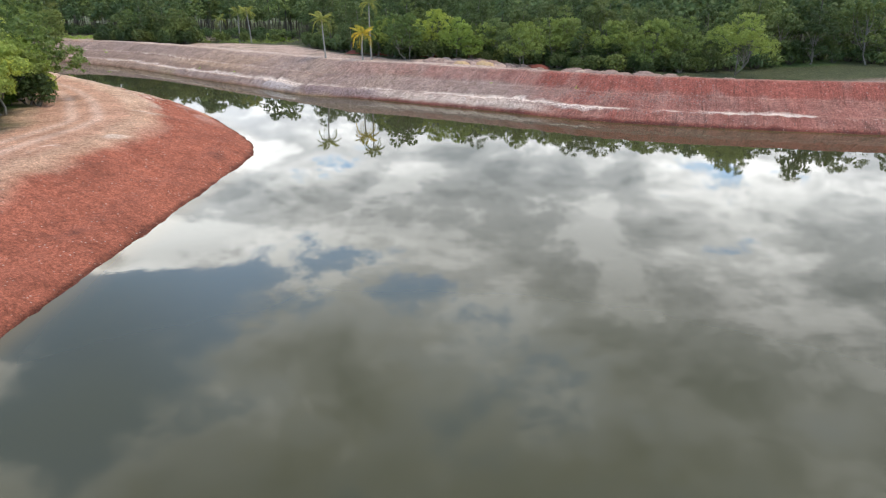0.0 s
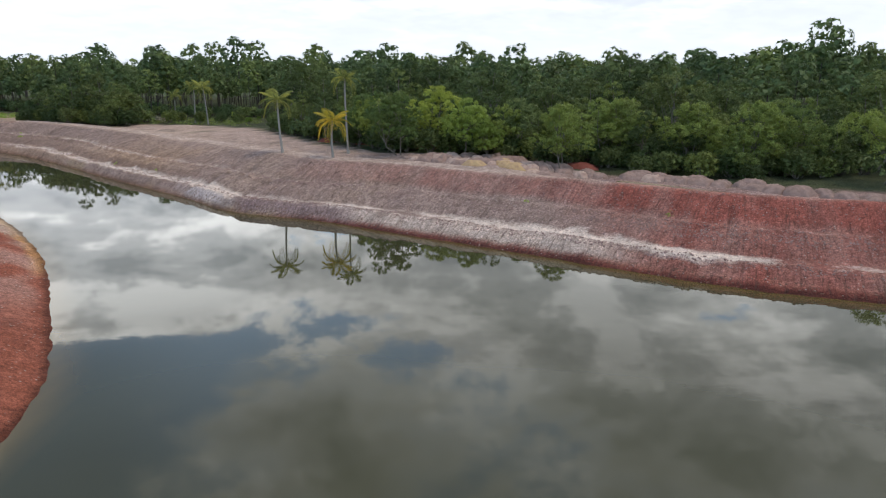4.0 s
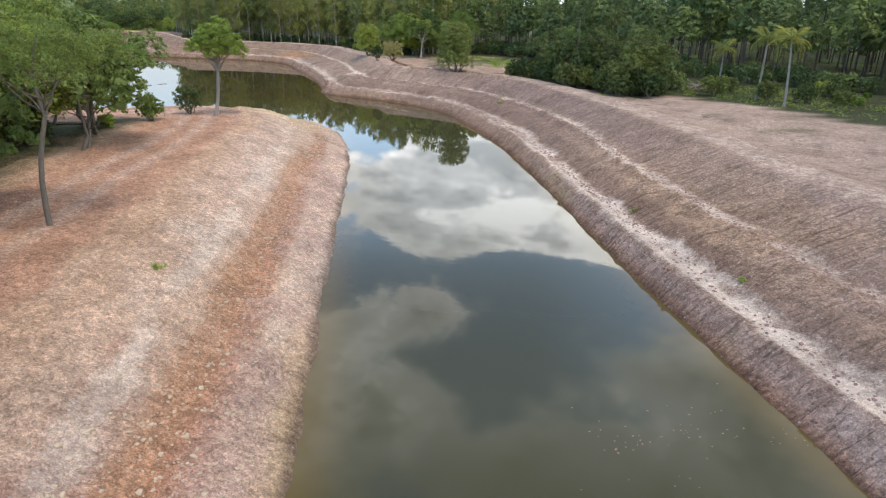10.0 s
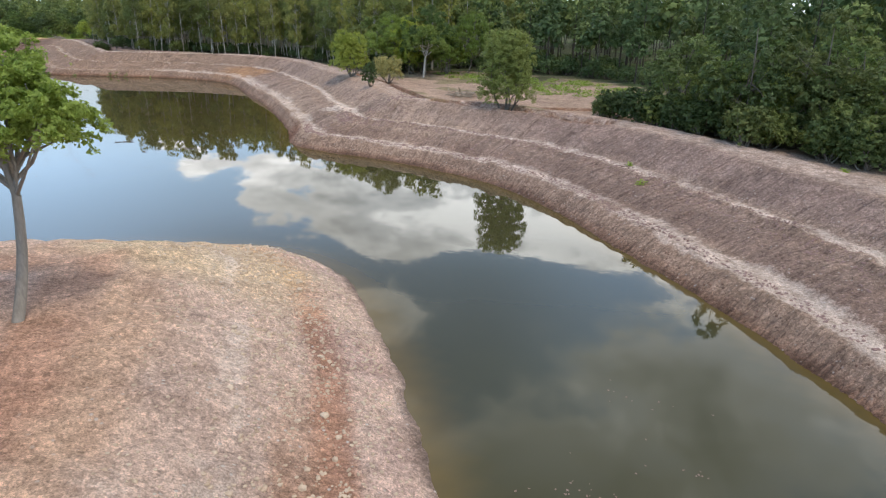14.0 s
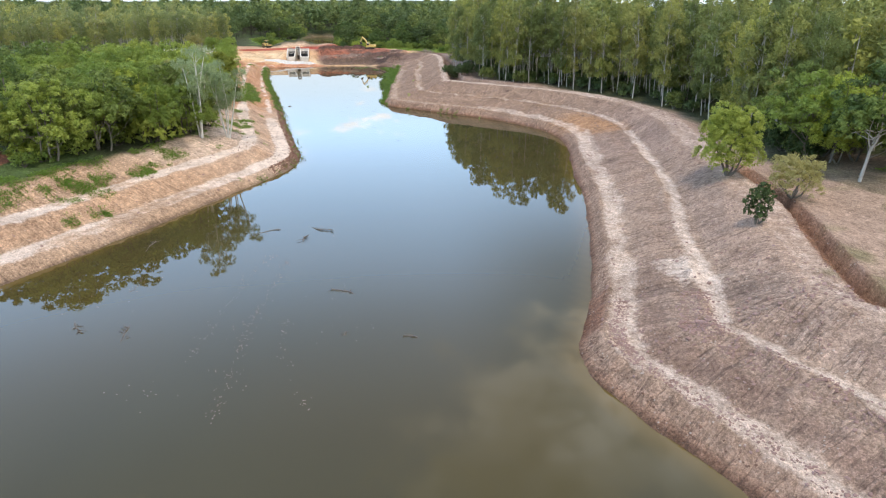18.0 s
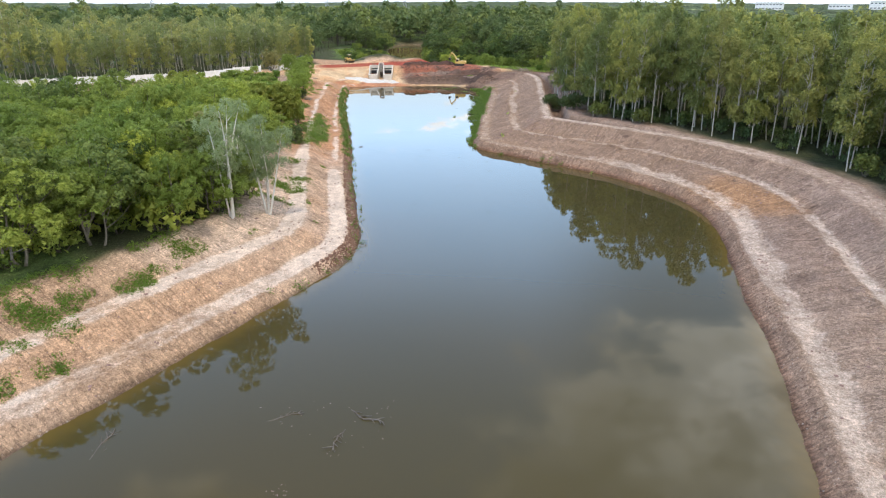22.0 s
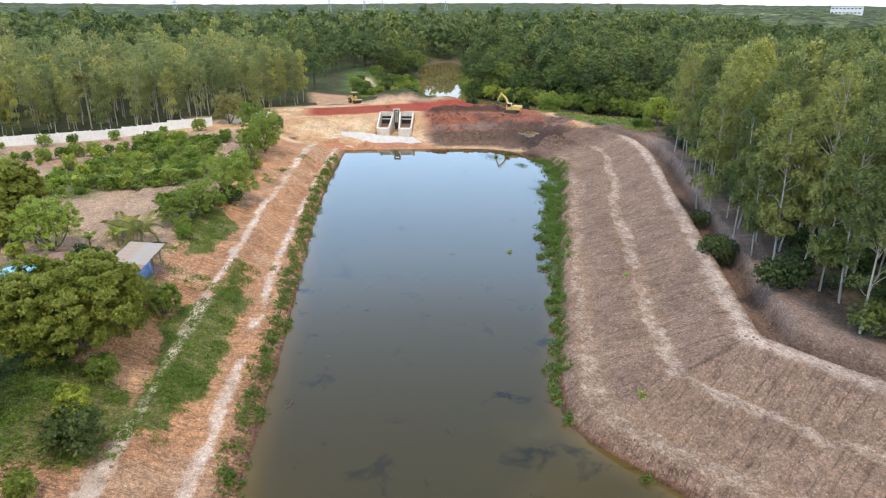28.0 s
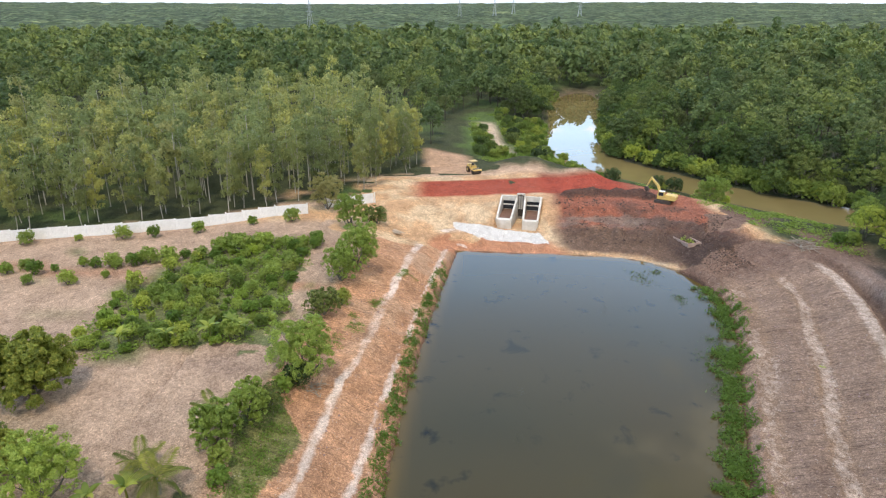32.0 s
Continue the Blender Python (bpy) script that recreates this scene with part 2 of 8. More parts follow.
def soil_material():
    """Dug earth: the tint comes from the surface's soil attribute, broken up by clods, stones, crust and rills."""
    k = Mat("soil")
    p = k.coords("Object")
    base = k.attr("soil")
    run = k.attr("along")
    steep, stony, cream = k.attr("steep", "Fac"), k.attr("stony", "Fac"), k.attr("cream", "Fac")
    big = k.noise(p, 0.25, 6, 0.62)
    mid = k.noise(p, 1.1, 6, 0.66)
    clod = k.noise(p, 5.0, 7, 0.70)
    fine = k.noise(p, 17.0, 5, 0.65)
    rl = k.noise(k.node("ShaderNodeMapping", Vector=run, Scale=(3.6, 0.16, 1.0)).outputs[0], 1.0, 4, 0.58, 0.12)
    crack = k.noise(k.node("ShaderNodeMapping", Vector=run, Scale=(0.8, 0.10, 1.0)).outputs[0], 1.0, 4, 0.55, 0.25)
    gap = k.ramp(k.math("ABSOLUTE", k.math("SUBTRACT", crack, 0.5)), ((0.0, 1.0), (0.012, 0.0)))
    v = k.node("ShaderNodeTexVoronoi", Vector=p, Scale=2.7)
    stone = k.ramp(v.outputs["Distance"], ((0.12, 1.0), (0.22, 0.0)))
    pick = k.ramp(k.noise(p, 0.9, 4), ((0.50, 0.0), (0.58, 1.0)))
    crust = k.math("ADD", cream, k.math("MULTIPLY", k.math("SUBTRACT", k.math("ADD", k.math("MULTIPLY", mid, 0.6), k.math("MULTIPLY", clod, 0.4)), 0.5), 1.3))
    crust = k.math("MULTIPLY", k.ramp(crust, ((0.22, 0.0), (0.80, 0.92))), k.ramp(cream, ((0.03, 0.0), (0.2, 1.0))))
    c = k.mix(crust, base, k.mix(k.ramp(fine, ((0.38, 0.0), (0.6, 1.0))), (0.58, 0.465, 0.375), (0.70, 0.585, 0.49)))
    c = k.mix(0.5, c, k.ramp(big, ((0.36, (0.66, 0.64, 0.64)), (0.5, (1.0, 1.0, 1.0)), (0.64, (1.26, 1.25, 1.24)))), "MULTIPLY")
    c = k.mix(0.5, c, k.ramp(mid, ((0.36, (0.70, 0.67, 0.66)), (0.5, (1.0, 1.0, 1.0)), (0.64, (1.24, 1.25, 1.27)))), "MULTIPLY")
    even = k.math("SUBTRACT", 0.70, k.math("MULTIPLY", crust, 0.36))
    lumps = k.node("ShaderNodeTexVoronoi", Vector=k.mix(0.12, p, k.node("ShaderNodeTexNoise", Vector=p, Scale=3.0, Detail=3.0).outputs["Color"], "ADD"), Scale=4.2, Randomness=1.0)
    grit = k.node("ShaderNodeTexVoronoi", Vector=p, Scale=12.0, Randomness=1.0)
    tone = k.node("ShaderNodeSeparateColor", Color=lumps.outputs["Color"]).outputs[0]
    tone2 = k.node("ShaderNodeSeparateColor", Color=grit.outputs["Color"]).outputs[0]
    c = k.mix(k.math("MULTIPLY", even, 0.75), c, k.ramp(tone, ((0.0, 0.66), (0.5, 0.98), (1.0, 1.38))), "MULTIPLY")
    c = k.mix(k.math("MULTIPLY", even, 0.8), c, k.ramp(tone2, ((0.0, 0.62), (0.5, 0.98), (1.0, 1.42))), "MULTIPLY")
    c = k.mix(even, c, k.ramp(clod, ((0.32, 0.58), (0.46, 1.05), (0.66, 1.48))), "MULTIPLY")
    c = k.mix(even, c, k.ramp(fine, ((0.36, 0.60), (0.5, 1.0), (0.66, 1.36))), "MULTIPLY")
    c = k.mix(k.math("MULTIPLY", steep, 0.55), c, k.ramp(rl, ((0.36, 0.50), (0.45, 0.98), (0.66, 1.18))), "MULTIPLY")
    c = k.mix(k.math("MULTIPLY", k.math("MULTIPLY", gap, steep), 0.65), c, (0.09, 0.055, 0.042))
    c = k.mix(k.math("MULTIPLY", k.math("MULTIPLY", stone, pick), stony), c, (0.60, 0.53, 0.46))
    warp = k.node("ShaderNodeMix")
    warp.data_type = "VECTOR"
    warp.inputs[0].default_value = 0.4
    k.t.links.new(p, warp.inputs[4])
    k.t.links.new(k.node("ShaderNodeTexNoise", Vector=p, Scale=0.9, Detail=3.0).outputs["Color"], warp.inputs[5])
    net = k.node("ShaderNodeTexVoronoi", Vector=warp.outputs[1], Scale=1.5)
    net.feature = "DISTANCE_TO_EDGE"
    split = k.math("MULTIPLY", k.ramp(net.outputs["Distance"], ((0.0, 1.0), (0.04, 0.0))), k.ramp(k.noise(p, 0.3, 4), ((0.54, 0.0), (0.62, 1.0))))
    split = k.math("MULTIPLY", split, steep)
    c = k.mix(k.math("MULTIPLY", split, 0.3), c, (0.075, 0.05, 0.04))
    h = k.math("ADD", k.math("MULTIPLY", clod, 0.55), k.math("MULTIPLY", fine, 0.22))
    h = k.math("ADD", h, k.math("MULTIPLY", k.math("MULTIPLY", rl, steep), 0.55))
    h = k.math("SUBTRACT", h, k.math("MULTIPLY", k.math("ADD", k.math("MULTIPLY", lumps.outputs["Distance"], 0.35), k.math("MULTIPLY", grit.outputs["Distance"], 0.16)), even))
    h = k.math("SUBTRACT", h, k.math("MULTIPLY", k.math("MULTIPLY", gap, steep), 0.2))
    h = k.math("ADD", h, k.math("MULTIPLY", k.math("MULTIPLY", stone, stony), 0.25))
    h = k.math("SUBTRACT", h, k.math("MULTIPLY", split, 0.3))
    k.bump(h, 0.85, 0.46)
    return k.done(c, 0.95, 0.0, 0.15)


def water_material(name, deep, shore):
    """Still silty water: murky body colour, clear mirror on top."""
    k = Mat(name)
    p = k.coords("Object")
    near = k.attr("shore", "Fac")
    cloudy = k.noise(p, 0.05, 4, 0.5, 0.6)
    c = k.mix(k.ramp(cloudy, ((0.35, 0.0), (0.65, 0.6))), deep, tuple(v * 1.35 for v in deep))
    c = k.mix(k.attr("silt", "Fac"), c, (deep[0] * 1.6, deep[1] * 1.22, deep[2] * 0.85))
    patch = k.math("MULTIPLY", k.ramp(k.noise(p, 0.26, 4, 0.6, 0.4), ((0.60, 0.0), (0.70, 1.0))), k.attr("weed", "Fac"))
    c = k.mix(near, c, shore)
    c = k.mix(patch, c, tuple(v * 0.42 for v in deep))
    ripple = k.noise(k.node("ShaderNodeMapping", Vector=p, Scale=(1.0, 1.6, 1.0)).outputs[0], 1.1, 3, 0.5)
    calm = k.ramp(k.noise(p, 0.018, 3, 0.5), ((0.42, 0.25), (0.66, 1.0)))
    k.bump(k.math("MULTIPLY", ripple, calm), 0.035, 0.05)
    k.b.inputs["IOR"].default_value = 1.333
    return k.done(c, 0.014, 0.0, 0.5)


def leaf_material(name, dark, light, trans=0.35, warm=None, even=False):
    k = Mat(name)
    geo = k.t.nodes.new("ShaderNodeNewGeometry")
    info = k.t.nodes.new("ShaderNodeObjectInfo")
    r = k.math("ADD", k.math("MULTIPLY", geo.outputs["Random Per Island"], 0.7), k.math("MULTIPLY", info.outputs["Random"], 0.3))
    c = k.mix(k.ramp(r, ((0.1, 0.0), (0.9, 1.0))), dark, light)
    pick = k.math("FRACT", k.math("ADD", info.outputs["Random"], k.attr("tint", "Fac")))
    tone = k.ramp(pick, ((0.0, (0.50, 0.60, 0.56)), (0.3, (0.80, 0.88, 0.82)), (0.6, (1.10, 1.07, 0.98)), (0.85, (1.55, 1.40, 0.98)), (1.0, (0.90, 0.82, 0.82))))
    c = k.mix(0.3 if even else 1.0, c, tone, "MULTIPLY")
    if warm:
        c = k.mix(k.ramp(geo.outputs["Random Per Island"], ((0.80, 0.0), (0.95, 0.8))), c, warm)
    k.done(c, 0.6, 0.0, 0.25)
    tr = k.node("ShaderNodeBsdfTranslucent", Color=k.mix(0.35, c, tuple(min(1, v * 2.0) for v in light)))
    ms = k.node("ShaderNodeMixShader", Fac=trans)
    k.t.links.new(k.b.outputs[0], ms.inputs[1])
    k.t.links.new(tr.outputs[0], ms.inputs[2])
    k.t.links.new(ms.outputs[0], k.out.inputs[0])
    return k.m


def bark_material(name, a, b, scale=3.0):
    k = Mat(name)
    p = k.coords("Object", (1, 1, 0.25))
    n = k.noise(p, scale, 5, 0.65)
    f = k.noise(p, scale * 6, 3, 0.6)
    k.bump(k.math("ADD", n, f), 0.5, 0.05)
    return k.done(k.mix(0.5, k.mix(n, a, b), k.ramp(f, ((0.3, 0.6), (0.7, 1.2))), "MULTIPLY"), 0.9)


def plain_material(name, a, b, scale=2.0, rough=0.7, metal=0.0, bump=0.2, spec=0.4):
    """A surface of one colour with wear: large stains and fine grain."""
    k = Mat(name)
    p = k.coords("Object")
    n = k.noise(p, scale, 5, 0.62)
    f = k.noise(p, scale * 11, 3, 0.55)
    c = k.mix(k.ramp(n, ((0.35, 0.0), (0.68, 1.0))), a, b)
    c = k.mix(0.35, c, k.ramp(f, ((0.3, 0.65), (0.7, 1.2))), "MULTIPLY")
    k.bump(f, bump, 0.02)
    return k.done(c, rough, metal, spec)


SOIL = soil_material()
WATER = water_material("lake_water", (0.037, 0.0365, 0.0175), (0.15, 0.095, 0.024))
RIVER = water_material("river_water", (0.17, 0.13, 0.052), (0.19, 0.145, 0.065))
# muddy body colour, lightened to stand in for the sky's reflection
POOL = water_material("pool_water", (0.26, 0.205, 0.115), (0.28, 0.22, 0.13))
LEAF_JUNGLE = leaf_material("leaves_jungle", (0.036, 0.056, 0.018), (0.13, 0.168, 0.054), 0.3)
# darker forest leaves: the shade inside the woods is put into the colour
LEAF_SHADED = leaf_material("leaves_shaded", (0.036, 0.060, 0.022), (0.132, 0.178, 0.066), 0.28)
LEAF_FOREST = leaf_material("leaves_forest", (0.060, 0.088, 0.030), (0.185, 0.23, 0.078), 0.32)
LEAF_GARDEN = leaf_material("leaves_garden", (0.135, 0.185, 0.034), (0.33, 0.41, 0.09), 0.42, even=True)
LEAF_RIVER = leaf_material("leaves_riverside", (0.058, 0.092, 0.024), (0.19, 0.245, 0.068), 0.34)
LEAF_LUSH = leaf_material("leaves_lush", (0.118, 0.160, 0.031), (0.315, 0.378, 0.088), 0.45)
LEAF_GUM = leaf_material("leaves_gum", (0.122, 0.144, 0.046), (0.305, 0.328, 0.110), 0.38)
# brighter copy of LEAF_GUM: the western stand's better light is in the colour
LEAF_GUM_LIT = leaf_material("leaves_gum_lit", (0.160, 0.178, 0.066), (0.36, 0.378, 0.150), 0.42)
LEAF_SUNK = leaf_material("leaves_sunken", (0.034, 0.032, 0.016), (0.052, 0.047, 0.022), 0.2)
LEAF_LIME = leaf_material("leaves_lime", (0.088, 0.128, 0.028), (0.25, 0.305, 0.075), 0.42, even=True)
LEAF_MANGO = leaf_material("leaves_mango", (0.135, 0.165, 0.030), (0.36, 0.385, 0.072), 0.42, (0.37, 0.33, 0.06), True)
LEAF_GREY = leaf_material("leaves_grey", (0.20, 0.25, 0.125), (0.39, 0.45, 0.235), 0.45, even=True)
LEAF_DRY = leaf_material("leaves_dry", (0.24, 0.228, 0.084), (0.408, 0.372, 0.156), 0.45, even=True)
LEAF_PALM = leaf_material("leaves_palm", (0.105, 0.128, 0.03), (0.25, 0.265, 0.075), 0.42)
LEAF_GOLD = leaf_material("leaves_golden_palm", (0.26, 0.21, 0.024), (0.48, 0.37, 0.05), 0.42)
SPOIL_MAUVE = plain_material("mauve_spoil", (0.30, 0.205, 0.165), (0.20, 0.135, 0.11), 1.6, 0.95, 0.0, 1.0, 0.15)
SPOIL_RED = plain_material("red_spoil", (0.22, 0.066, 0.046), (0.14, 0.045, 0.034), 1.6, 0.95, 0.0, 1.0, 0.15)
SPOIL_OCHRE = plain_material("ochre_spoil", (0.46, 0.32, 0.16), (0.33, 0.22, 0.13), 1.6, 0.95, 0.0, 1.0, 0.15)
SPOIL_TAN = plain_material("tan_spoil", (0.44, 0.32, 0.25), (0.30, 0.20, 0.155), 1.6, 0.95, 0.0, 1.0, 0.15)
LEAF_WEED = leaf_material("leaves_weed", (0.115, 0.170, 0.026), (0.265, 0.36, 0.07), 0.45)
BARK = bark_material("bark", (0.10, 0.085, 0.065), (0.25, 0.22, 0.18))
BARK_DARK = bark_material("bark_dark", (0.05, 0.042, 0.033), (0.12, 0.10, 0.08))
BARK_PALE = bark_material("bark_pale", (0.30, 0.27, 0.22), (0.58, 0.54, 0.46), 1.6)
BARK_WHITE = bark_material("bark_white", (0.52, 0.48, 0.42), (0.80, 0.77, 0.70), 1.6)
BARK_PALM = bark_material("bark_palm", (0.20, 0.18, 0.15), (0.36, 0.33, 0.29), 2.0)
CONCRETE = plain_material("concrete", (0.68, 0.63, 0.55), (0.52, 0.47, 0.39), 0.7, 0.85)
LIMEWASH = plain_material("limewash", (0.84, 0.83, 0.80), (0.68, 0.67, 0.63), 0.5, 0.85)
YELLOW = plain_material("machine_yellow", (0.72, 0.49, 0.12), (0.58, 0.42, 0.17), 1.2, 0.45, 0.0, 0.1)
STEEL_DARK = plain_material("dark_steel", (0.045, 0.042, 0.040), (0.11, 0.085, 0.065), 2.0, 0.6, 0.4)
ROOF_TIN = plain_material("tin_roof", (0.34, 0.35, 0.35), (0.36, 0.27, 0.19), 0.55, 0.6, 0.15)
ROOF_RUST = plain_material("rusty_tin", (0.30, 0.14, 0.09), (0.42, 0.33, 0.28), 0.8, 0.6, 0.4)
TARP = plain_material("blue_tarp", (0.09, 0.19, 0.50), (0.14, 0.27, 0.58), 1.5, 0.45)
TARP_SKY = plain_material("pale_blue_sheet", (0.14, 0.42, 0.62), (0.25, 0.52, 0.68), 1.0, 0.5)
# dark window glass, and the panel that stands in for the culvert's shade
GLASS_AND_SHADE = plain_material("glass_and_shade", (0.03, 0.035, 0.04), (0.05, 0.055, 0.06), 1.0, 0.08)
WOOD = plain_material("weathered_wood", (0.26, 0.20, 0.14), (0.38, 0.32, 0.25), 1.5, 0.85)
DEADWOOD = plain_material("sodden_wood", (0.075, 0.058, 0.042), (0.17, 0.145, 0.12), 1.5, 0.8)
SILT = plain_material("silt", (0.22, 0.12, 0.08), (0.13, 0.075, 0.05), 1.0, 0.9)
SOIL_CLOD = plain_material("clod", (0.33, 0.22, 0.19), (0.22, 0.13, 0.105), 1.0, 0.95)
CLOD_DARK = plain_material("dark_clod", (0.10, 0.062, 0.045), (0.055, 0.036, 0.028), 1.0, 0.95)
STONE_CREAM = plain_material("cream_stone", (0.56, 0.45, 0.33), (0.42, 0.31, 0.21), 0.8, 0.9)
STONE_WHITE = plain_material("white_rubble", (0.72, 0.70, 0.66), (0.56, 0.53, 0.49), 0.8, 0.9)


# ---- mesh helpers ----
def mesh_of(name, verts, faces, material, smooth=False):
    """A mesh from arrays of corners and of equal-sided faces."""
    verts, me = np.asarray(verts, np.float32), bpy.data.meshes.new(name)
    groups = faces if isinstance(faces, list) and len(faces) and isinstance(faces[0], np.ndarray) else [np.asarray(faces)]
    groups = [np.asarray(g, np.int32) for g in groups if len(g)]
    sizes = np.concatenate([np.full(len(g), g.shape[1], np.int32) for g in groups])
    me.vertices.add(len(verts))
    me.vertices.foreach_set("co", verts.ravel())
    me.loops.add(int(sizes.sum()))
    me.loops.foreach_set("vertex_index", np.concatenate([g.ravel() for g in groups]))
    me.polygons.add(len(sizes))
    me.polygons.foreach_set("loop_start", np.concatenate([[0], np.cumsum(sizes)[:-1]]).astype(np.int32))
    me.polygons.foreach_set("use_smooth", np.full(len(sizes), smooth))
    me.materials.append(material)
    me.update(calc_edges=True)
    return me


def part(name, bm, material, parent, label=""):
    """Links a bmesh or a mesh as one object under a thing or a part."""
    if isinstance(bm, bmesh.types.BMesh):
        me = bpy.data.meshes.new(name)
        bm.to_mesh(me)
        bm.free()
        me.materials.append(material)
    else:
        me = bm
    ob = new(name, me)
    ob.parent = parent
    return tagged(ob, label)


def thing(name, label, category, group="", kind="", at=None):
    ob = new(name)
    ob.empty_display_size = 0.3
    if at is not None:
        ob.matrix_basis = at
    return tagged(ob, label, category, group, kind)


def box(size, at=(0, 0, 0), bevel=0.0, turn=(0, 0, 0), bm=None):
    bm = bm or bmesh.new()
    m = pose(*at, *turn) @ Matrix.Diagonal((*size, 1))
    got = bmesh.ops.create_cube(bm, size=1.0, matrix=m)
    if bevel:
        edges = list({e for v in got["verts"] for e in v.link_edges})
        bmesh.ops.bevel(bm, geom=edges, offset=bevel, segments=2, affect="EDGES")
    return bm


def prism(outline, width, bm=None, m=None, bevel=0.0):
    """A plate: an outline in the x-z plane, as thick as width along y."""
    bm = bm or bmesh.new()
    a = [bm.verts.new((x, -width / 2, z)) for x, z in outline]
    b = [bm.verts.new((x, width / 2, z)) for x, z in outline]
    n = len(outline)
    bm.faces.new(a)
    bm.faces.new(b[::-1])
    for i in range(n):
        bm.faces.new((a[i], b[i], b[(i + 1) % n], a[(i + 1) % n]))
    bmesh.ops.recalc_face_normals(bm, faces=bm.faces)
    if bevel:
        bmesh.ops.bevel(bm, geom=list(bm.edges), offset=bevel, segments=1, affect="EDGES")
    if m is not None:
        bmesh.ops.transform(bm, matrix=m, verts=bm.verts)
    return bm


def cyl(r, h, at=(0, 0, 0), turn=(0, 0, 0), bm=None, n=14, r2=None):
    bm = bm or bmesh.new()
    bmesh.ops.create_cone(bm, cap_ends=True, segments=n, radius1=r, radius2=r if r2 is None else r2, depth=h, matrix=pose(*at, *turn))
    return bm


def tube(path, radii, n=7):
    """Corners and faces of a bent tapering tube."""
    path = np.asarray(path, float)
    V, F = [], []
    for i, (p, r) in enumerate(zip(path, radii)):
        d = path[min(i + 1, len(path) - 1)] - path[max(i - 1, 0)]
        d = d / (np.linalg.norm(d) + 1e-9)
        u = np.cross(d, (0.3, 1, 0.1))
        u /= np.linalg.norm(u) + 1e-9
        w = np.cross(d, u)
        for j in range(n):
            a = 2 * math.pi * j / n
            V.append(p + r * (math.cos(a) * u + math.sin(a) * w))
        if i:
            for j in range(n):
                F.append(((i - 1) * n + j, (i - 1) * n + (j + 1) % n, i * n + (j + 1) % n, i * n + j))
    return np.array(V), np.array(F)


def join(parts_):
    V, F, k = [], [], 0
    for v, f in parts_:
        V.append(v)
        F.append(np.asarray(f) + k)
        k += len(v)
    return np.concatenate(V), np.concatenate(F)


def leaves(rng, centres, normals, size, slim=0.5, plain=False, wild=0.55):
    """A kite-shaped leaf at each centre, folded a little along its rib; plain ones have three corners."""
    n = len(centres)
    nrm = normals + rng.normal(0, wild, (n, 3))
    nrm /= np.linalg.norm(nrm, axis=1)[:, None] + 1e-9
    t = np.cross(nrm, rng.normal(0, 1, (n, 3)))
    t /= np.linalg.norm(t, axis=1)[:, None] + 1e-9
    b = np.cross(nrm, t)
    s = (size * rng.uniform(0.6, 1.4, n))[:, None]
    if plain:
        V = np.stack([centres - t * s * 0.8 - b * s * slim * 1.2, centres - t * s * 0.8 + b * s * slim * 1.2, centres + t * s * 1.1 - nrm * s * 0.2], 1).reshape(-1, 3)
        return V, np.arange(3 * n).reshape(-1, 3)
    V = np.stack([centres - t * s, centres + b * s * slim - nrm * s * 0.15, centres + t * s, centres - b * s * slim - nrm * s * 0.15], 1).reshape(-1, 3)
    F = np.arange(4 * n).reshape(-1, 4)
    return V, F


# ---- the lie of the land ----
def smooth_line(points, rounds=2):
    """Rounds off the corners of a course."""
    p = np.array(points, float)
    for _ in range(rounds):
        q = np.empty((2 * len(p), 2))
        q[0], q[-1] = p[0], p[-1]
        q[1:-1:2], q[2:-1:2] = 0.75 * p[:-1] + 0.25 * p[1:], 0.25 * p[:-1] + 0.75 * p[1:]
        p = q
    return p


def course(x, y, line):
    """Distance to a line, and how far along it, for arrays of places."""
    best, along, run = np.full(x.shape, 1e9), np.zeros(x.shape), 0.0
    for (ax, ay), (bx, by) in zip(line[:-1], line[1:]):
        dx, dy = bx - ax, by - ay
        ln = math.hypot(dx, dy) + 1e-9
        u = np.clip(((x - ax) * dx + (y - ay) * dy) / ln ** 2, 0, 1)
        d = np.hypot(x - ax - u * dx, y - ay - u * dy)
        near = d < best
        best = np.where(near, d, best)
        along = np.where(near, run + u * ln, along)
        run += ln
    return best, along


def inside(x, y, line):
    got = np.zeros(x.shape, bool)
    n = len(line)
    for i in range(n):
        (ax, ay), (bx, by) = line[i], line[(i + 1) % n]
        if ay == by:
            continue
        got ^= ((ay > y) != (by > y)) & (x < (bx - ax) * (y - ay) / (by - ay) + ax)
    return got


def lattice(x, y, seed):
    ix, iy = np.floor(x).astype(np.int64), np.floor(y).astype(np.int64)
    fx, fy = x - ix, y - iy
    fx, fy = fx * fx * (3 - 2 * fx), fy * fy * (3 - 2 * fy)

    def h(a, b):
        v = (a * 374761393 + b * 668265263 + seed * 982451653) & 0xFFFFFFFF
        v = ((v ^ (v >> 13)) * 1274126177) & 0xFFFFFFFF
        return ((v ^ (v >> 16)) & 0xFFFF) / 65535.0

    return (h(ix, iy) * (1 - fx) + h(ix + 1, iy) * fx) * (1 - fy) + (h(ix, iy + 1) * (1 - fx) + h(ix + 1, iy + 1) * fx) * fy


def fbm(x, y, size, seed=0, octaves=3):
    """Noise between about -1 and 1 with features of the given size."""
    v, a, s = 0.0, 1.0, size
    for o in range(octaves):
        v = v + a * (lattice(x / s + 17.3 * o, y / s - 9.1 * o, seed + o) * 2 - 1)
        a, s = a * 0.5, s * 0.5
    return v / 1.75


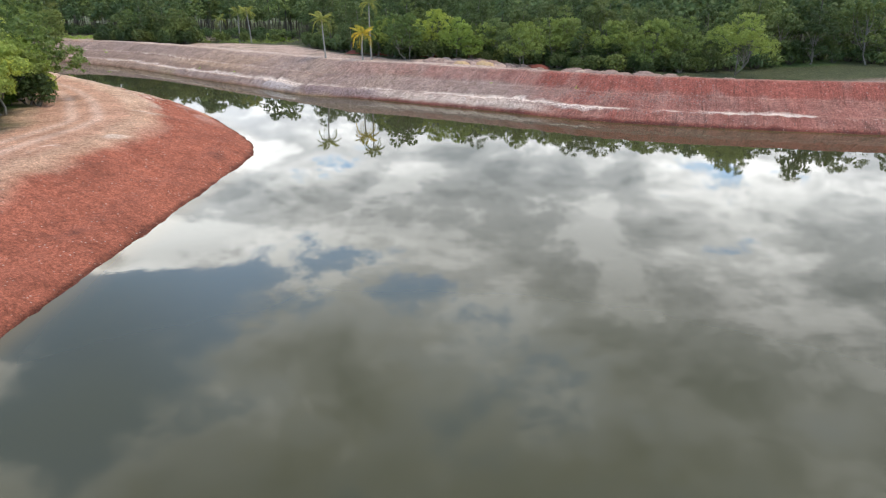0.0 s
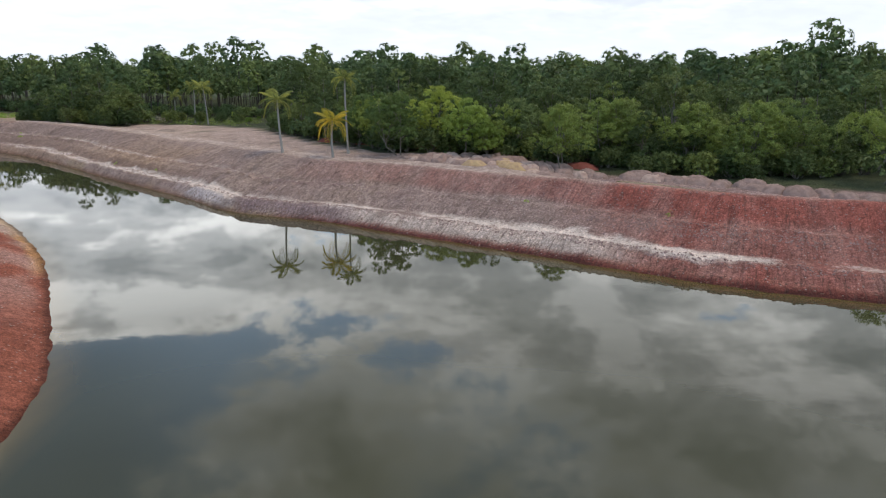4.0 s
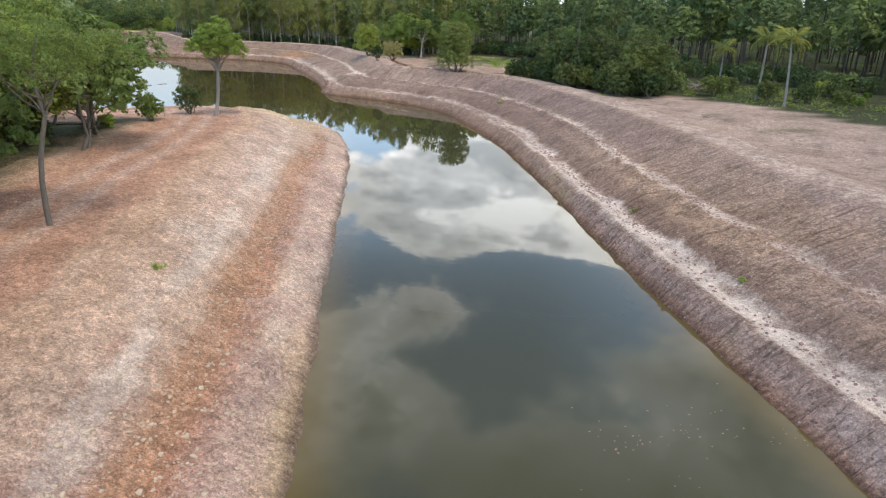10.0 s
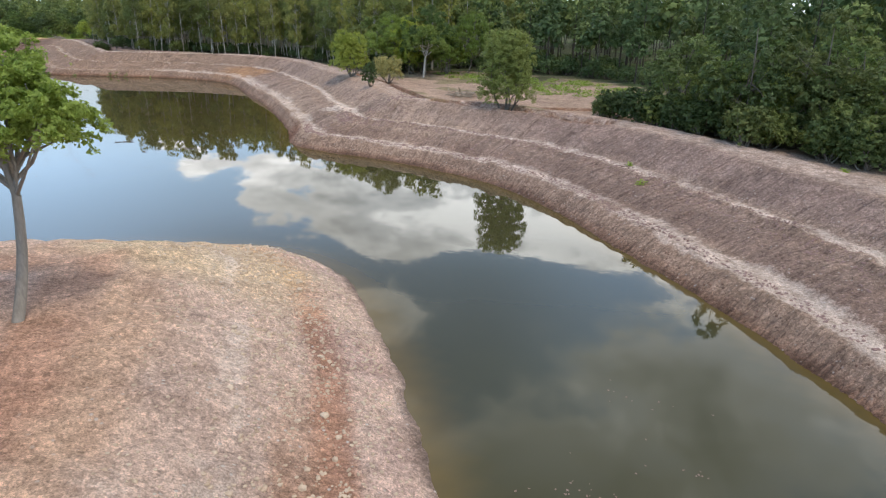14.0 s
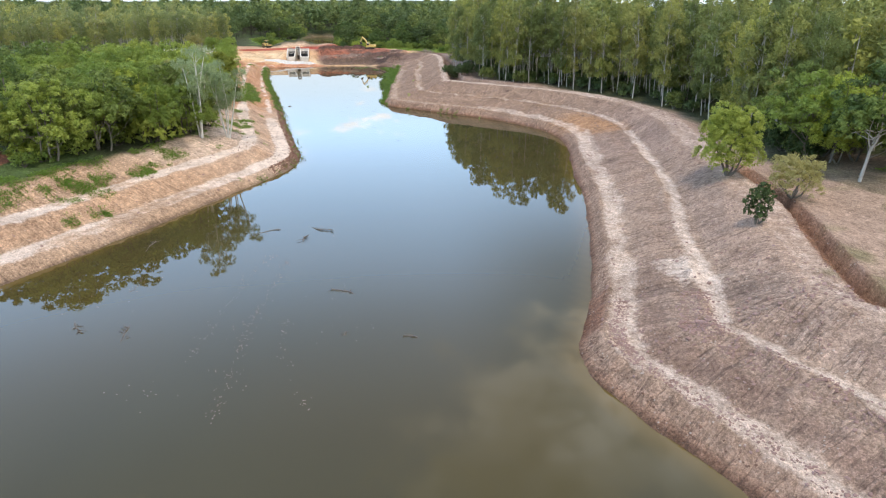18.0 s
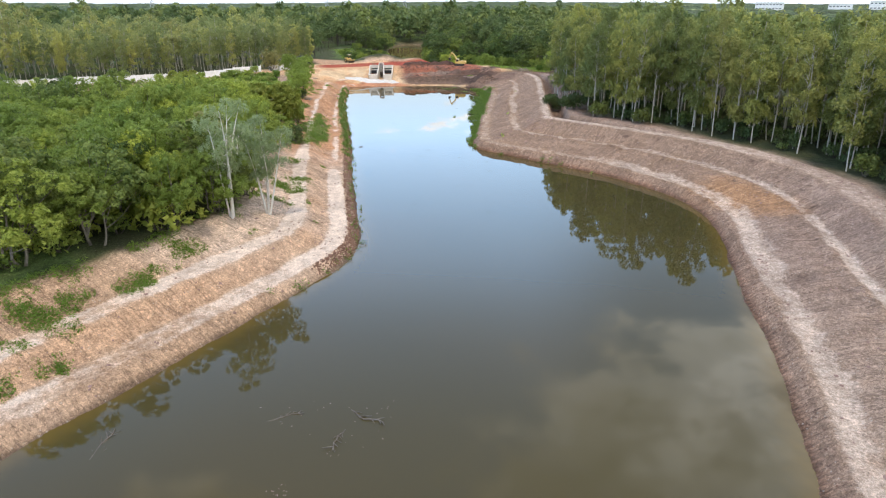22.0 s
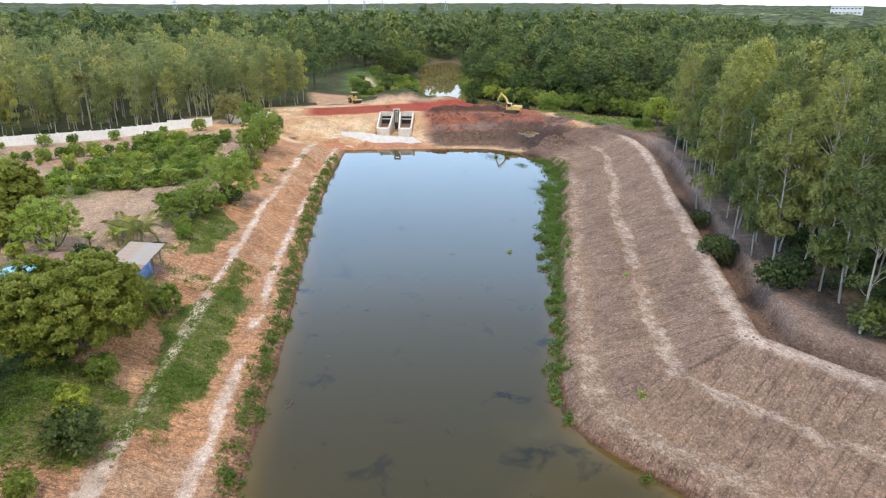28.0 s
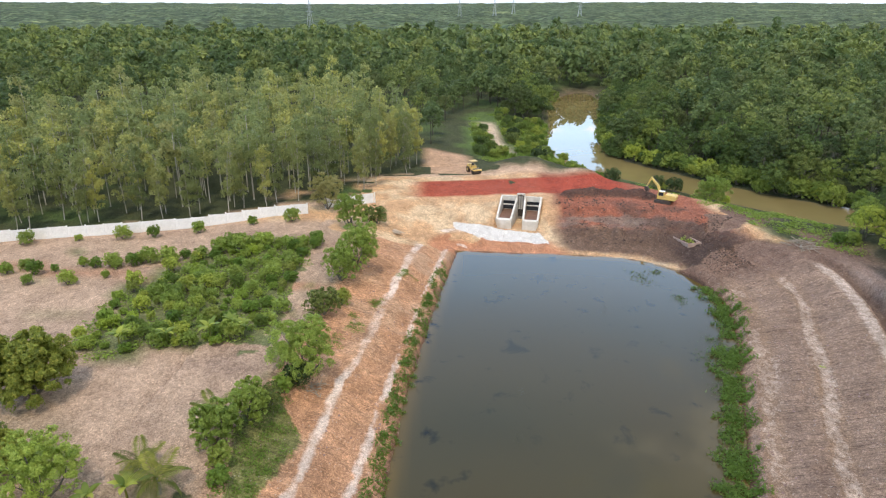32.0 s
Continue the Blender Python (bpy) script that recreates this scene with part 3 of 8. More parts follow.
EAST = smooth_line([(170, 60), (100, 74), (57, 84), (39, 88.5), (22, 94.5), (14, 100), (7, 105), (-7, 114), (-16, 120), (-22, 122), (-28, 125), (-36, 134), (-56, 152), (-71, 167), (-85, 180), (-97, 189), (-108, 197), (-117, 200), (-129, 201), (-139, 199.5), (-144.5, 200), (-149, 204), (-155, 209), (-178, 224), (-190, 230), (-205, 239), (-213, 242.5), (-222, 243.5), (-236, 240), (-246, 234), (-257, 228), (-262, 225), (-268, 226.5), (-294, 236.5), (-310, 243), (-340, 255), (-350, 256), (-358, 253)])
DAM = smooth_line([(-358, 253), (-364, 247), (-366, 236), (-367, 226), (-368.5, 215)])
WEST = smooth_line([(-368.5, 215), (-345, 210.5), (-322, 207), (-300, 205), (-272, 202), (-245, 198.3), (-226, 196.3), (-214, 195.2), (-207, 192), (-191, 177), (-175, 161.5), (-166, 150), (-158, 132), (-156, 112)])
SPIT = smooth_line([(-156, 112), (-148, 112), (-142, 132), (-136, 152), (-129, 164), (-119, 171.5), (-113, 173.5), (-107, 171.5), (-101, 167.4), (-94.6, 162.2), (-84, 151.8), (-71, 138.6), (-54, 122), (-46, 113), (-38, 104), (-29, 89), (-23, 79), (-21, 71), (-22, 50), (-22.5, 25), (-26, -20), (-30, -120)])
LAKE = np.concatenate([EAST, DAM[1:], WEST[1:], SPIT[1:], np.array([(170, -120)])])
RIVER_LINE = smooth_line([(-596, 284), (-579, 272), (-520, 258), (-487, 254), (-455, 245), (-430, 251), (-416, 265), (-403, 276), (-389, 289), (-380, 300), (-372, 322), (-384, 322), (-392, 304), (-407, 288), (-424, 276), (-447, 262), (-484, 269), (-551, 287), (-590, 293)])
DITCH = smooth_line([(20.5, 128), (25, 124.8), (30, 120), (37, 113.5), (47, 107)], 1)
TRENCHES = [smooth_line(p, 1) for p in ([(-167, 238), (-154, 231.5), (-145, 224), (-136, 217.8)], [(-136, 217.8), (-127, 220.5), (-118, 225), (-109, 232)], [(-133, 216.5), (-121, 216.5), (-108, 213)])]

GULLIES = [smooth_line(p, 1) for p in ([(-150.5, 204.5), (-149.5, 208.5), (-146.5, 212), (-143.5, 213.5)], [(-30, 126.5), (-26.5, 129.5), (-22, 131.5)], [(-36, 136), (-32, 138.5), (-28.5, 140)], [(-190, 231.5), (-187.5, 235)])]

TURN_SLUICE = math.radians(-14)
PROFILE = {
    "east": ((-30, -7, -3, 0, 1.7, 2.4, 4.9, 5.2, 6.9, 8.4, 8.9, 10.3, 10.7, 13.9, 14.6, 18.0, 20.5, 24, 60), (-4, -3, -1.2, 0, 1.17, 1.38, 1.46, 1.72, 2.56, 2.78, 2.84, 2.93, 3.25, 4.98, 5.15, 5.2, 4.5, 4.3, 4.4)),
    "dam": ((-30, -7, -3, 0, 3, 8, 11, 18, 20.5, 22, 36, 41, 50, 90), (-4, -2.5, -1, 0, 0.55, 1.0, 1.5, 4.3, 4.9, 5.0, 5.1, 4.2, 2.6, 3.2)),
    "west": ((-30, -7, -3, 0, 1.5, 2.2, 5.0, 5.6, 7.6, 8.2, 10.3, 11.0, 13.6, 15.0, 30, 90), (-4, -3, -1.2, 0, 0.75, 0.95, 1.15, 1.35, 2.45, 2.65, 2.8, 3.1, 4.4, 4.7, 4.8, 4.8)),
    "spit": ((-30, -7, -3, 0, 2.0, 2.6, 4.0, 5.4, 9.5, 12, 16, 40), (-4, -3, -1.2, 0, 0.95, 1.15, 1.35, 1.95, 3.45, 3.9, 4.1, 4.2)),
}


def smoothstep(a, b, v):
    u = np.clip((v - a) / (b - a), 0, 1)
    return u * u * (3 - 2 * u)


def band(v, a, b, soft):
    return smoothstep(a - soft, a + soft, v) * smoothstep(b + soft, b - soft, v)


# where the middles of the two benches run, inland of the shore, for places along x
EAST_X = (-340, -325, -305, -290, -272, -258, -240, -216, -191, -168, -150, -137, -122, -104, -92, -80, -64, -50, -38, -14, -5, 5)
EAST_LOW = (2.2, 2.2, 1.9, 1.7, 2.3, 1.8, 2.4, 1.9, 2.3, 2.1, 2.2, 2.8, 2.3, 2.2, 3.1, 2.0, 2.1, 2.0, 2.4, 2.8, 3.8, 4.1)
EAST_HIGH = (9.4, 8.7, 7.6, 8.5, 8.7, 9.3, 9.9, 9.7, 10.4, 9.4, 8.6, 9.7, 8.3, 8.3, 9.6, 9.5, 7.5, 7.6, 7.6, 8.2, 9.6, 10.1)
WEST_X = (-333, -315, -302, -289, -255, -229, -221, -204, -182)
WEST_LOW = (1.9, 2.4, 3.0, 3.2, 3.0, 2.6, 2.6, 2.6, 2.9)
WEST_HIGH = (6.3, 7.4, 7.6, 8.3, 8.3, 7.7, 7.4, 8.1, 9.0)


def bench(sd, x, xs, low, high, a, b, end):
    """Distance from the shore, shifted so that the benches lie at a and b."""
    lo, hi = np.interp(x, xs, low), np.interp(x, xs, high)
    out = np.where(sd < lo, sd * a / lo, np.where(sd < hi, a + (sd - lo) * (b - a) / (hi - lo), b + (sd - hi) * (end - b) / (end - hi)))
    return np.where((sd > 0) & (sd < end), out, sd)


def survey(x, y, detail=True):
    """Height, distances to the banks and the run along them."""
    wet = inside(x, y, LAKE)
    sign = np.where(wet, -1.0, 1.0)
    got, runs, z, w = {}, {}, 0.0, 0.0
    for key, line in (("east", EAST), ("dam", DAM), ("west", WEST), ("spit", SPIT)):
        d, s = course(x, y, line)
        got[key] = (d, s)
        sd = d * sign
        if key == "east":
            sd = bench(sd, x, EAST_X, EAST_LOW, EAST_HIGH, 3.7, 9.5, 14.4)
        elif key == "west":
            sd = bench(sd, x, WEST_X, WEST_LOW, WEST_HIGH, 3.6, 9.25, 13.6)
        runs[key] = sd
        if detail:
            wob = (0.32 * fbm(s, sd, 9, 3) + 0.22 * fbm(s, sd, 2.2, 4)) * smoothstep(0.5, 3, sd) * smoothstep(22, 14, sd)
            sd = sd + wob
        zz = np.interp(sd, *PROFILE[key])
        if key == "east":
            behind = smoothstep(-232, -262, x) * smoothstep(-356, -340, x)
            zz = zz - behind * (2.2 * smoothstep(16.3, 17.2, sd) * smoothstep(20.0, 19.2, sd) - 0.75 * smoothstep(19.2, 20.2, sd) * smoothstep(30, 24, sd))
        k = 1.0 / (np.maximum(d, 0.05) ** 4)
        z, w = z + zz * k, w + k
    z = z / w
    d = np.minimum.reduce([got[k][0] for k in got]) * sign
    kinds = np.array(["east", "dam", "west", "spit"])
    ragged = 3.0 * fbm(x, y, 7, 71) if detail else 0.0
    which = np.argmin(np.stack([got[k][0] + (ragged if k == "dam" else 0.0) for k in kinds]), 0)
    along = np.choose(which, [got[k][1] for k in kinds])
    d = np.choose(which, [runs[k] for k in kinds])
    dr, _ = course(x, y, RIVER_LINE)
    dr = np.where(inside(x, y, RIVER_LINE), -dr, dr)
    z = np.minimum(z, np.interp(dr, (-12, -3, 0, 3, 9, 16, 24), (-3, -1.5, -0.15, 0.5, 1.2, 2.6, 9)))
    z = z - 1.1 * smoothstep(15.3, 18.5, d) * smoothstep(7, 17, x) * smoothstep(80, 60, x) * (which == 0)
    cut = np.full(x.shape, 99.0)
    for line in TRENCHES:
        cut = np.minimum(cut, course(x, y, line)[0])
    z = z - 1.7 * smoothstep(1.25, 0.95, cut + (0.25 * fbm(x, y, 2, 31) if detail else 0))
    z = z - 1.3 * smoothstep(3.2, 1.6, course(x, y, DITCH)[0])
    for line in GULLIES:
        z = z - 0.32 * smoothstep(1.3, 0.2, course(x, y, line)[0]) * smoothstep(0.0, 1.5, d)
    if detail:
        out = smoothstep(12, 30, d)
        z = z + out * 0.35 * fbm(x, y, 26, 5) + 0.10 * fbm(x, y, 3.2, 7) * smoothstep(0.1, 2.5, d)
        z = z + (0.16 * fbm(x, y, 3.0, 79) + 0.07 * fbm(x, y, 0.9, 80)) * smoothstep(-3, -0.5, d) * smoothstep(2.5, 0.6, d)
        rough = smoothstep(0.0, 1.2, d) * smoothstep(16, 12, d)
        flat = np.where(which == 0, band(d, 2.7, 4.8, 0.4) + band(d, 8.8, 10.2, 0.3), np.where(which == 2, band(d, 2.4, 4.9, 0.3) + band(d, 8.4, 10.2, 0.3), 0.0))
        z = z + rough * (1 - 0.7 * np.clip(flat, 0, 1)) * (0.19 * fbm(along * 1.0, d * 0.35, 1.7, 11, 2) + 0.14 * fbm(along, d * 0.25, 0.9, 12, 2) + 0.11 * fbm(x, y, 0.8, 15, 2))
        # a low dozed lip along the outer edge of the benches
        z = z + (which == 0) * (0.20 * band(d, 2.2, 2.9, 0.25) + 0.28 * band(d, 8.1, 9.0, 0.25)) * (0.8 + 1.1 * fbm(along, d, 1.1, 16, 2))
        # the strip of trodden lumps along the western waterline
        z = z + (which == 2) * 0.22 * band(d, 0.3, 1.9, 0.3) * np.abs(fbm(x, y, 0.9, 19, 2))
        # spoil heaps behind the first crest
        heap = smoothstep(19.5, 22, d) * smoothstep(36, 29, d) * smoothstep(2.0, 4.5, course(x, y, DITCH)[0]) * smoothstep(-12, -2, x) * smoothstep(60, 45, x) * (which == 0)
        z = z + heap * (0.3 * np.abs(fbm(x, y, 6.0, 13)) + 0.25 * np.abs(fbm(x, y, 2.2, 14)))
        # loose dumped earth on the dam's lake side
        dump = smoothstep(4, 9, d) * smoothstep(21, 16, d) * smoothstep(236, 240, y) * (which == 1)
        z = z + dump * (1.2 * np.abs(fbm(x, y, 3.0, 17)) + 0.5 * np.abs(fbm(x, y, 1.2, 18)))
        z = z + 1.5 * np.exp(-(((x + 359.5) / 5.0) ** 2 + ((y - 259.5) / 3.6) ** 2)) * (1 + 0.5 * fbm(x, y, 2.2, 75))
        ridge = course(x, y, np.array([(-388.5, 239.5), (-390.0, 245), (-390.0, 251), (-387.2, 256.5)]))[0]
        z = z + 1.1 * smoothstep(2.4, 0.3, ridge) * (1 + 0.6 * fbm(x, y, 1.8, 77))
        mound = np.exp(-(((x + 414) / 6.5) ** 2 + ((y - 234) / 10) ** 2)) + 0.5 * np.exp(-(((x + 408) / 4) ** 2 + ((y - 248) / 5) ** 2))
        z = z + 3.6 * mound * (1 + 0.15 * fbm(x, y, 4, 73))
    # the hollow in which the sluice stands
    ux, uy = (x + 381.6) * math.cos(TURN_SLUICE) + (y - 228.0) * math.sin(TURN_SLUICE), (y - 228.0) * math.cos(TURN_SLUICE) - (x + 381.6) * math.sin(TURN_SLUICE)
    notch = smoothstep(-5.5, -5.0, ux) * smoothstep(7.0, 4.5, ux) * smoothstep(-4.35, -4.0, uy) * smoothstep(4.35, 4.0, uy)
    z = np.where(notch > 0, z * (1 - notch) + np.minimum(z, 0.85) * notch, z)
    return z, d, which, along, dr


def mix3(a, b, f):
    return a * (1 - f[:, None]) + np.asarray(b)[None, :] * f[:, None]


RED, MAUVE, PALE, CREAM, TAN, RUST = (0.265, 0.084, 0.060), (0.295, 0.208, 0.168), (0.56, 0.47, 0.42), (0.60, 0.53, 0.47), (0.46, 0.315, 0.225), (0.36, 0.17, 0.095)
LITTER, GRASS, DARK = (0.055, 0.062, 0.028), (0.075, 0.125, 0.03), (0.10, 0.062, 0.045)


CLEARING = [(-176, 146), (-188, 152.5), (-205, 157.5), (-213, 154), (-224, 150), (-262, 138), (-262, 128), (-220, 136), (-196, 132), (-160, 118)]
ORCHARD = [(-300, 192), (-322, 193), (-345, 197), (-378, 199), (-385, 190), (-372, 150), (-360, 110), (-300, 120), (-292, 160), (-292, 176)]
FIELD = [(-104, 214), (-125, 217), (-147, 216), (-168, 236), (-172, 262), (-140, 268), (-104, 250)]
PLOT = [(-322, 167), (-326, 189), (-334, 190), (-362, 189), (-360, 176), (-344, 164)]
PALM_FLAT = [(-45, 160), (-30, 150), (-14, 136), (6, 128), (8, 146), (-11, 152), (-26, 172), (-45, 200), (-62, 212), (-80, 214), (-78, 200), (-60, 185)]


GRASS_BANK = [[(-269.7, 183.2), (-273.0, 187.0), (-270.0, 191.3), (-264.5, 192.6), (-260.8, 190.6), (-259.8, 186.1)], [(-283.0, 192.0), (-286.0, 195.0), (-292.7, 197.6), (-287.5, 198.9), (-270.7, 196.8), (-264.8, 194.6), (-265.6, 191.8), (-271.0, 192.2), (-275.6, 193.2)], [(-315.6, 193.8), (-309.9, 196.5), (-304.5, 195.5), (-299, 194.6), (-295.9, 192.2), (-300, 191.5), (-308, 190.5)]]
RIVER_GREEN = [(-505, 226), (-470, 222), (-440, 219), (-426, 224), (-423, 240), (-420, 254), (-430, 258), (-460, 248), (-500, 256)]
GRAVEL = [(-378.6, 214.5), (-377.2, 221), (-375.2, 231.2), (-370.6, 232.6), (-371.6, 225), (-372.6, 219), (-376.0, 214.8)]


def soils(x, y, z, d, which, along, dr):
    """The soil's colour with the east risers' shade painted in, how stony it is and how deep its rills are."""
    n1, n2, n3 = fbm(x, y, 14, 21), fbm(x, y, 4, 22), fbm(x, y, 1.6, 23)
    n4 = fbm(along, d * 3.0, 5, 24)
    c = np.zeros((len(x), 3)) + np.array(LITTER)
    c = mix3(c, GRASS, smoothstep(0.1, 0.5, n1) * 0.6)
    yonder = smoothstep(-850, -1100, x)
    c = mix3(c, (0.045, 0.062, 0.03), yonder * (0.95 - 0.7 * smoothstep(0.35, 0.6, fbm(x, y, 420, 61))))
    stony, steep = np.full(len(x), 0.25), np.zeros(len(x))
    # east bank
    e = (which == 0) * smoothstep(27, 20, d + 2.5 * n2 + 2.5 * smoothstep(-180, -215, x) * smoothstep(-255, -235, x) - 5 * smoothstep(-240, -262, x) - 9 * smoothstep(-16, -4, x))
    e = np.maximum(e, inside(x, y, PALM_FLAT) * 1.0 * smoothstep(0.75, 0.3, n2 * 0.5 + 0.2))
    far = smoothstep(-36, -60, x + 4 * n2)
    body = mix3(np.zeros((len(x), 3)) + np.array(MAUVE), (0.345, 0.242, 0.168), np.clip(0.6 * far + 0.4 * smoothstep(0.0, 0.6, n1), 0, 1))
    body = mix3(body, (0.36, 0.235, 0.15), band(x + 3 * n2, -66, -40, 6) * band(d + 0.5 * n2, 5.6, 13.2, 1.0) * smoothstep(-0.5, 0.3, n1 + 0.2) * 0.7)
    body = mix3(body, (0.305, 0.215, 0.165), smoothstep(-75, -110, x) * 0.8)
    body = mix3(body, (0.385, 0.272, 0.190), band(x + 4 * n2, -185, -122, 12) * (0.65 + 0.3 * n1))
    body = mix3(body, (0.285, 0.188, 0.122), smoothstep(-190, -235, x) * 0.9)
    streak = fbm(along, d * 0.22, 3.0, 29)
    red = np.clip(smoothstep(10, 22, x + 9 * n1) * (0.75 + 0.35 * streak) + smoothstep(-26, -2, x + 5 * n1) * (0.46 + 0.32 * streak) * smoothstep(10.2, 11.4, d + 0.5 * n2) * smoothstep(15.5, 14.2, d), 0, 1)
    body = mix3(body, RED, red * (1 - 0.8 * band(d, 2.2, 4.8, 0.4) * smoothstep(30, 12, x + 6 * n2)))
    # brown riser earth, with the shade of the steep faces painted in
    body = mix3(body, (0.31, 0.20, 0.138), band(d, 0.4, 2.3, 0.4) * smoothstep(-55, -85, x) * 0.8)
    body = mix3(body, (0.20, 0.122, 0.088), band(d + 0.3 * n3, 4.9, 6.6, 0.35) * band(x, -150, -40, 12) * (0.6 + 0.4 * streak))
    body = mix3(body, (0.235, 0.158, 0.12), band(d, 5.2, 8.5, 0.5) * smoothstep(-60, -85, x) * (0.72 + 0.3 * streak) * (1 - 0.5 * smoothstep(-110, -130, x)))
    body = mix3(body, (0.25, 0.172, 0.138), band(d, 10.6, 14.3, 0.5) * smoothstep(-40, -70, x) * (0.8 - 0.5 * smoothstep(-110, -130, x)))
    sway = fbm(along, d * 0.2, 12, 45)
    b1, b2 = band(d + 0.35 * n4 + 0.3 * n3 + 0.7 * sway, 2.4, 4.9 + 0.8 * n1, 0.55), band(d + 0.25 * n4 + 0.3 * n3 + 0.45 * sway, 8.7, 10.2 + 0.4 * n1, 0.35)
    keep1 = smoothstep(-0.7, 0.15, n4 + 0.3 * n1 + 0.25 - 0.5 * smoothstep(14, 30, x)) * (1 - 0.1 * smoothstep(-20, 0, x))
    keep1 = keep1 * (1 - 0.5 * band(x + 2 * n2, -28, -13, 3))
    keep2 = smoothstep(-0.75, 0.2, n4 + 0.25 - 0.22 * smoothstep(-40, 5, x))
    cream = e * smoothstep(-352, -346, x) * np.maximum(b1 * keep1 * (0.95 - 0.42 * smoothstep(-50, -90, x)) * (1 - 0.4 * smoothstep(-225, -250, x)), b2 * keep2 * (0.62 - 0.2 * smoothstep(-190, -230, x)) * (1 - 0.6 * smoothstep(-60, -20, x)))
    body = mix3(body, (0.335, 0.235, 0.192), band(d, 0.5, 2.2, 0.4) * band(x, -70, -12, 6) * 0.8)
    body = mix3(body, (0.52, 0.405, 0.325), band(d, 0.75, 2.5, 0.35) * band(x, -12, 15, 4) * smoothstep(-0.6, 0.1, streak + 0.25) * 0.9)
    cream = np.maximum(cream, 0.7 * smoothstep(5.0, 1.5, np.hypot(x - -148.7, (y - 213.7) * 1.5) + 1.5 * n2))
    body = mix3(body, (0.24, 0.115, 0.07), smoothstep(4.5, 1.5, np.hypot(x - -148.5, y - 204.8) + 1.2 * n2) * smoothstep(2.6, 1.8, d) * 0.8)
    body = mix3(body, (0.40, 0.21, 0.095), smoothstep(9, 3, np.hypot((x + 213) / 1.5, (y - 247.6) * 1.6) + 2.5 * n2) * 0.65)
    body = mix3(body, RUST, smoothstep(1.0, 0.2, d) * 0.55)
    body = mix3(body, (0.50, 0.38, 0.18), smoothstep(0.35, 0.7, fbm(along, d, 9, 41)) * 0.4 * band(d, 0, 2.2, 0.5) * smoothstep(20, -10, x) * smoothstep(-80, -60, x))
    body = mix3(body, (0.53, 0.455, 0.42), band(d, 0.5, 2.6, 0.3) * band(x + 2 * n2, -38, -28.5, 1.5) * 0.75)
    body = mix3(body, (0.20, 0.055, 0.042), smoothstep(0.75, 0.45, d + 0.2 * n3) * smoothstep(-24, -12, x) * 0.85)
    body = mix3(body, (0.245, 0.17, 0.158), band(d + 0.3 * n3, 0.5, 3.0, 0.4) * band(x + 2 * n2, -28, -12, 2) * (0.7 + 0.4 * streak))
    top = smoothstep(13.8, 15.0, d + 0.3 * n2)
    cream = np.maximum(cream, e * smoothstep(-352, -346, x) * top * smoothstep(20, 17.5, d) * (0.30 + 0.2 * smoothstep(-215, -240, x)) * smoothstep(16.6, 15.8, d * smoothstep(-240, -262, x)) * smoothstep(20, 0, x))
    body = mix3(body, (0.41, 0.302, 0.24), top * (1 - 0.45 * smoothstep(-230, -280, x)) * (0.6 - 0.35 * smoothstep(10, 30, x)) * smoothstep(-0.6, 0.3, n2 + 0.25))
    body = mix3(body, (0.285, 0.205, 0.175), (which == 0) * smoothstep(19, 22, d) * smoothstep(-15, 0, x) * 0.7)
    body = mix3(body, (0.25, 0.175, 0.14), smoothstep(-232, -262, x) * smoothstep(19.4, 20.4, d + 0.4 * n2) * 0.8)
    body = mix3(body, (0.11, 0.085, 0.06), smoothstep(-232, -262, x) * smoothstep(22.0, 23.6, d + 0.8 * n2) * 0.85)
    body = mix3(body, (0.15, 0.098, 0.072), smoothstep(-232, -262, x) * band(d + 0.3 * n2, 16.9, 19.7, 0.4) * 0.8)
    body = mix3(body, (0.17, 0.105, 0.075), smoothstep(-345, -354, x + 2 * n2) * 0.85)
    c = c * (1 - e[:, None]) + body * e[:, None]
    steep = np.maximum(steep, e * smoothstep(15, 13.8, d) * (1 - 0.85 * np.maximum(b1, b2)))
    stony = np.maximum(stony, e * 0.55)
    # field with trenches
    f = inside(x, y, FIELD) * smoothstep(-0.7, 0.0, n1 + 0.35 * n2 + smoothstep(250, 225, y))
    c = mix3(c, (0.37, 0.255, 0.185), f * 0.9)
    c = mix3(c, (0.17, 0.155, 0.07), f * 0.7 * smoothstep(0.15, 0.5, fbm(x, y, 5, 46) + 0.3 * smoothstep(236, 246, y)))
    cut = np.minimum.reduce([course(x, y, line)[0] for line in TRENCHES])
    c = mix3(c, (0.25, 0.135, 0.085), smoothstep(1.7, 1.1, cut) * 0.9)
    rip = np.minimum.reduce([course(x, y, line)[0] for line in GULLIES])
    c = mix3(c, (0.16, 0.115, 0.09), smoothstep(1.4, 0.3, rip + 0.5 * n3) * 0.4)
    # spit
    p = (which == 3) * smoothstep(27, 21, d + 3 * n2)
    red0 = smoothstep(96, 76, y + 8 * n1)
    body = mix3(np.zeros((len(x), 3)) + np.array((0.50, 0.35, 0.255)), CREAM, smoothstep(0.0, 0.6, n4) * 0.3)
    body = mix3(body, (0.57, 0.435, 0.365), smoothstep(124, 145, y + 4 * n2) * smoothstep(12.5, 10, d + n2) * 0.45)
    body = mix3(body, RUST, band(d + 0.4 * n4, 2.7, 4.2, 0.35) * 0.75 * smoothstep(-0.5, 0.2, n4 + 0.3))
    body = mix3(body, (0.36, 0.235, 0.20), band(d, 0.3, 2.4, 0.5) * smoothstep(0.0, 0.5, n2) * 0.4)
    body = mix3(body, (0.50, 0.36, 0.20), band(d, 0.0, 1.2, 0.3) * 0.5 * band(y, 92, 128, 5))
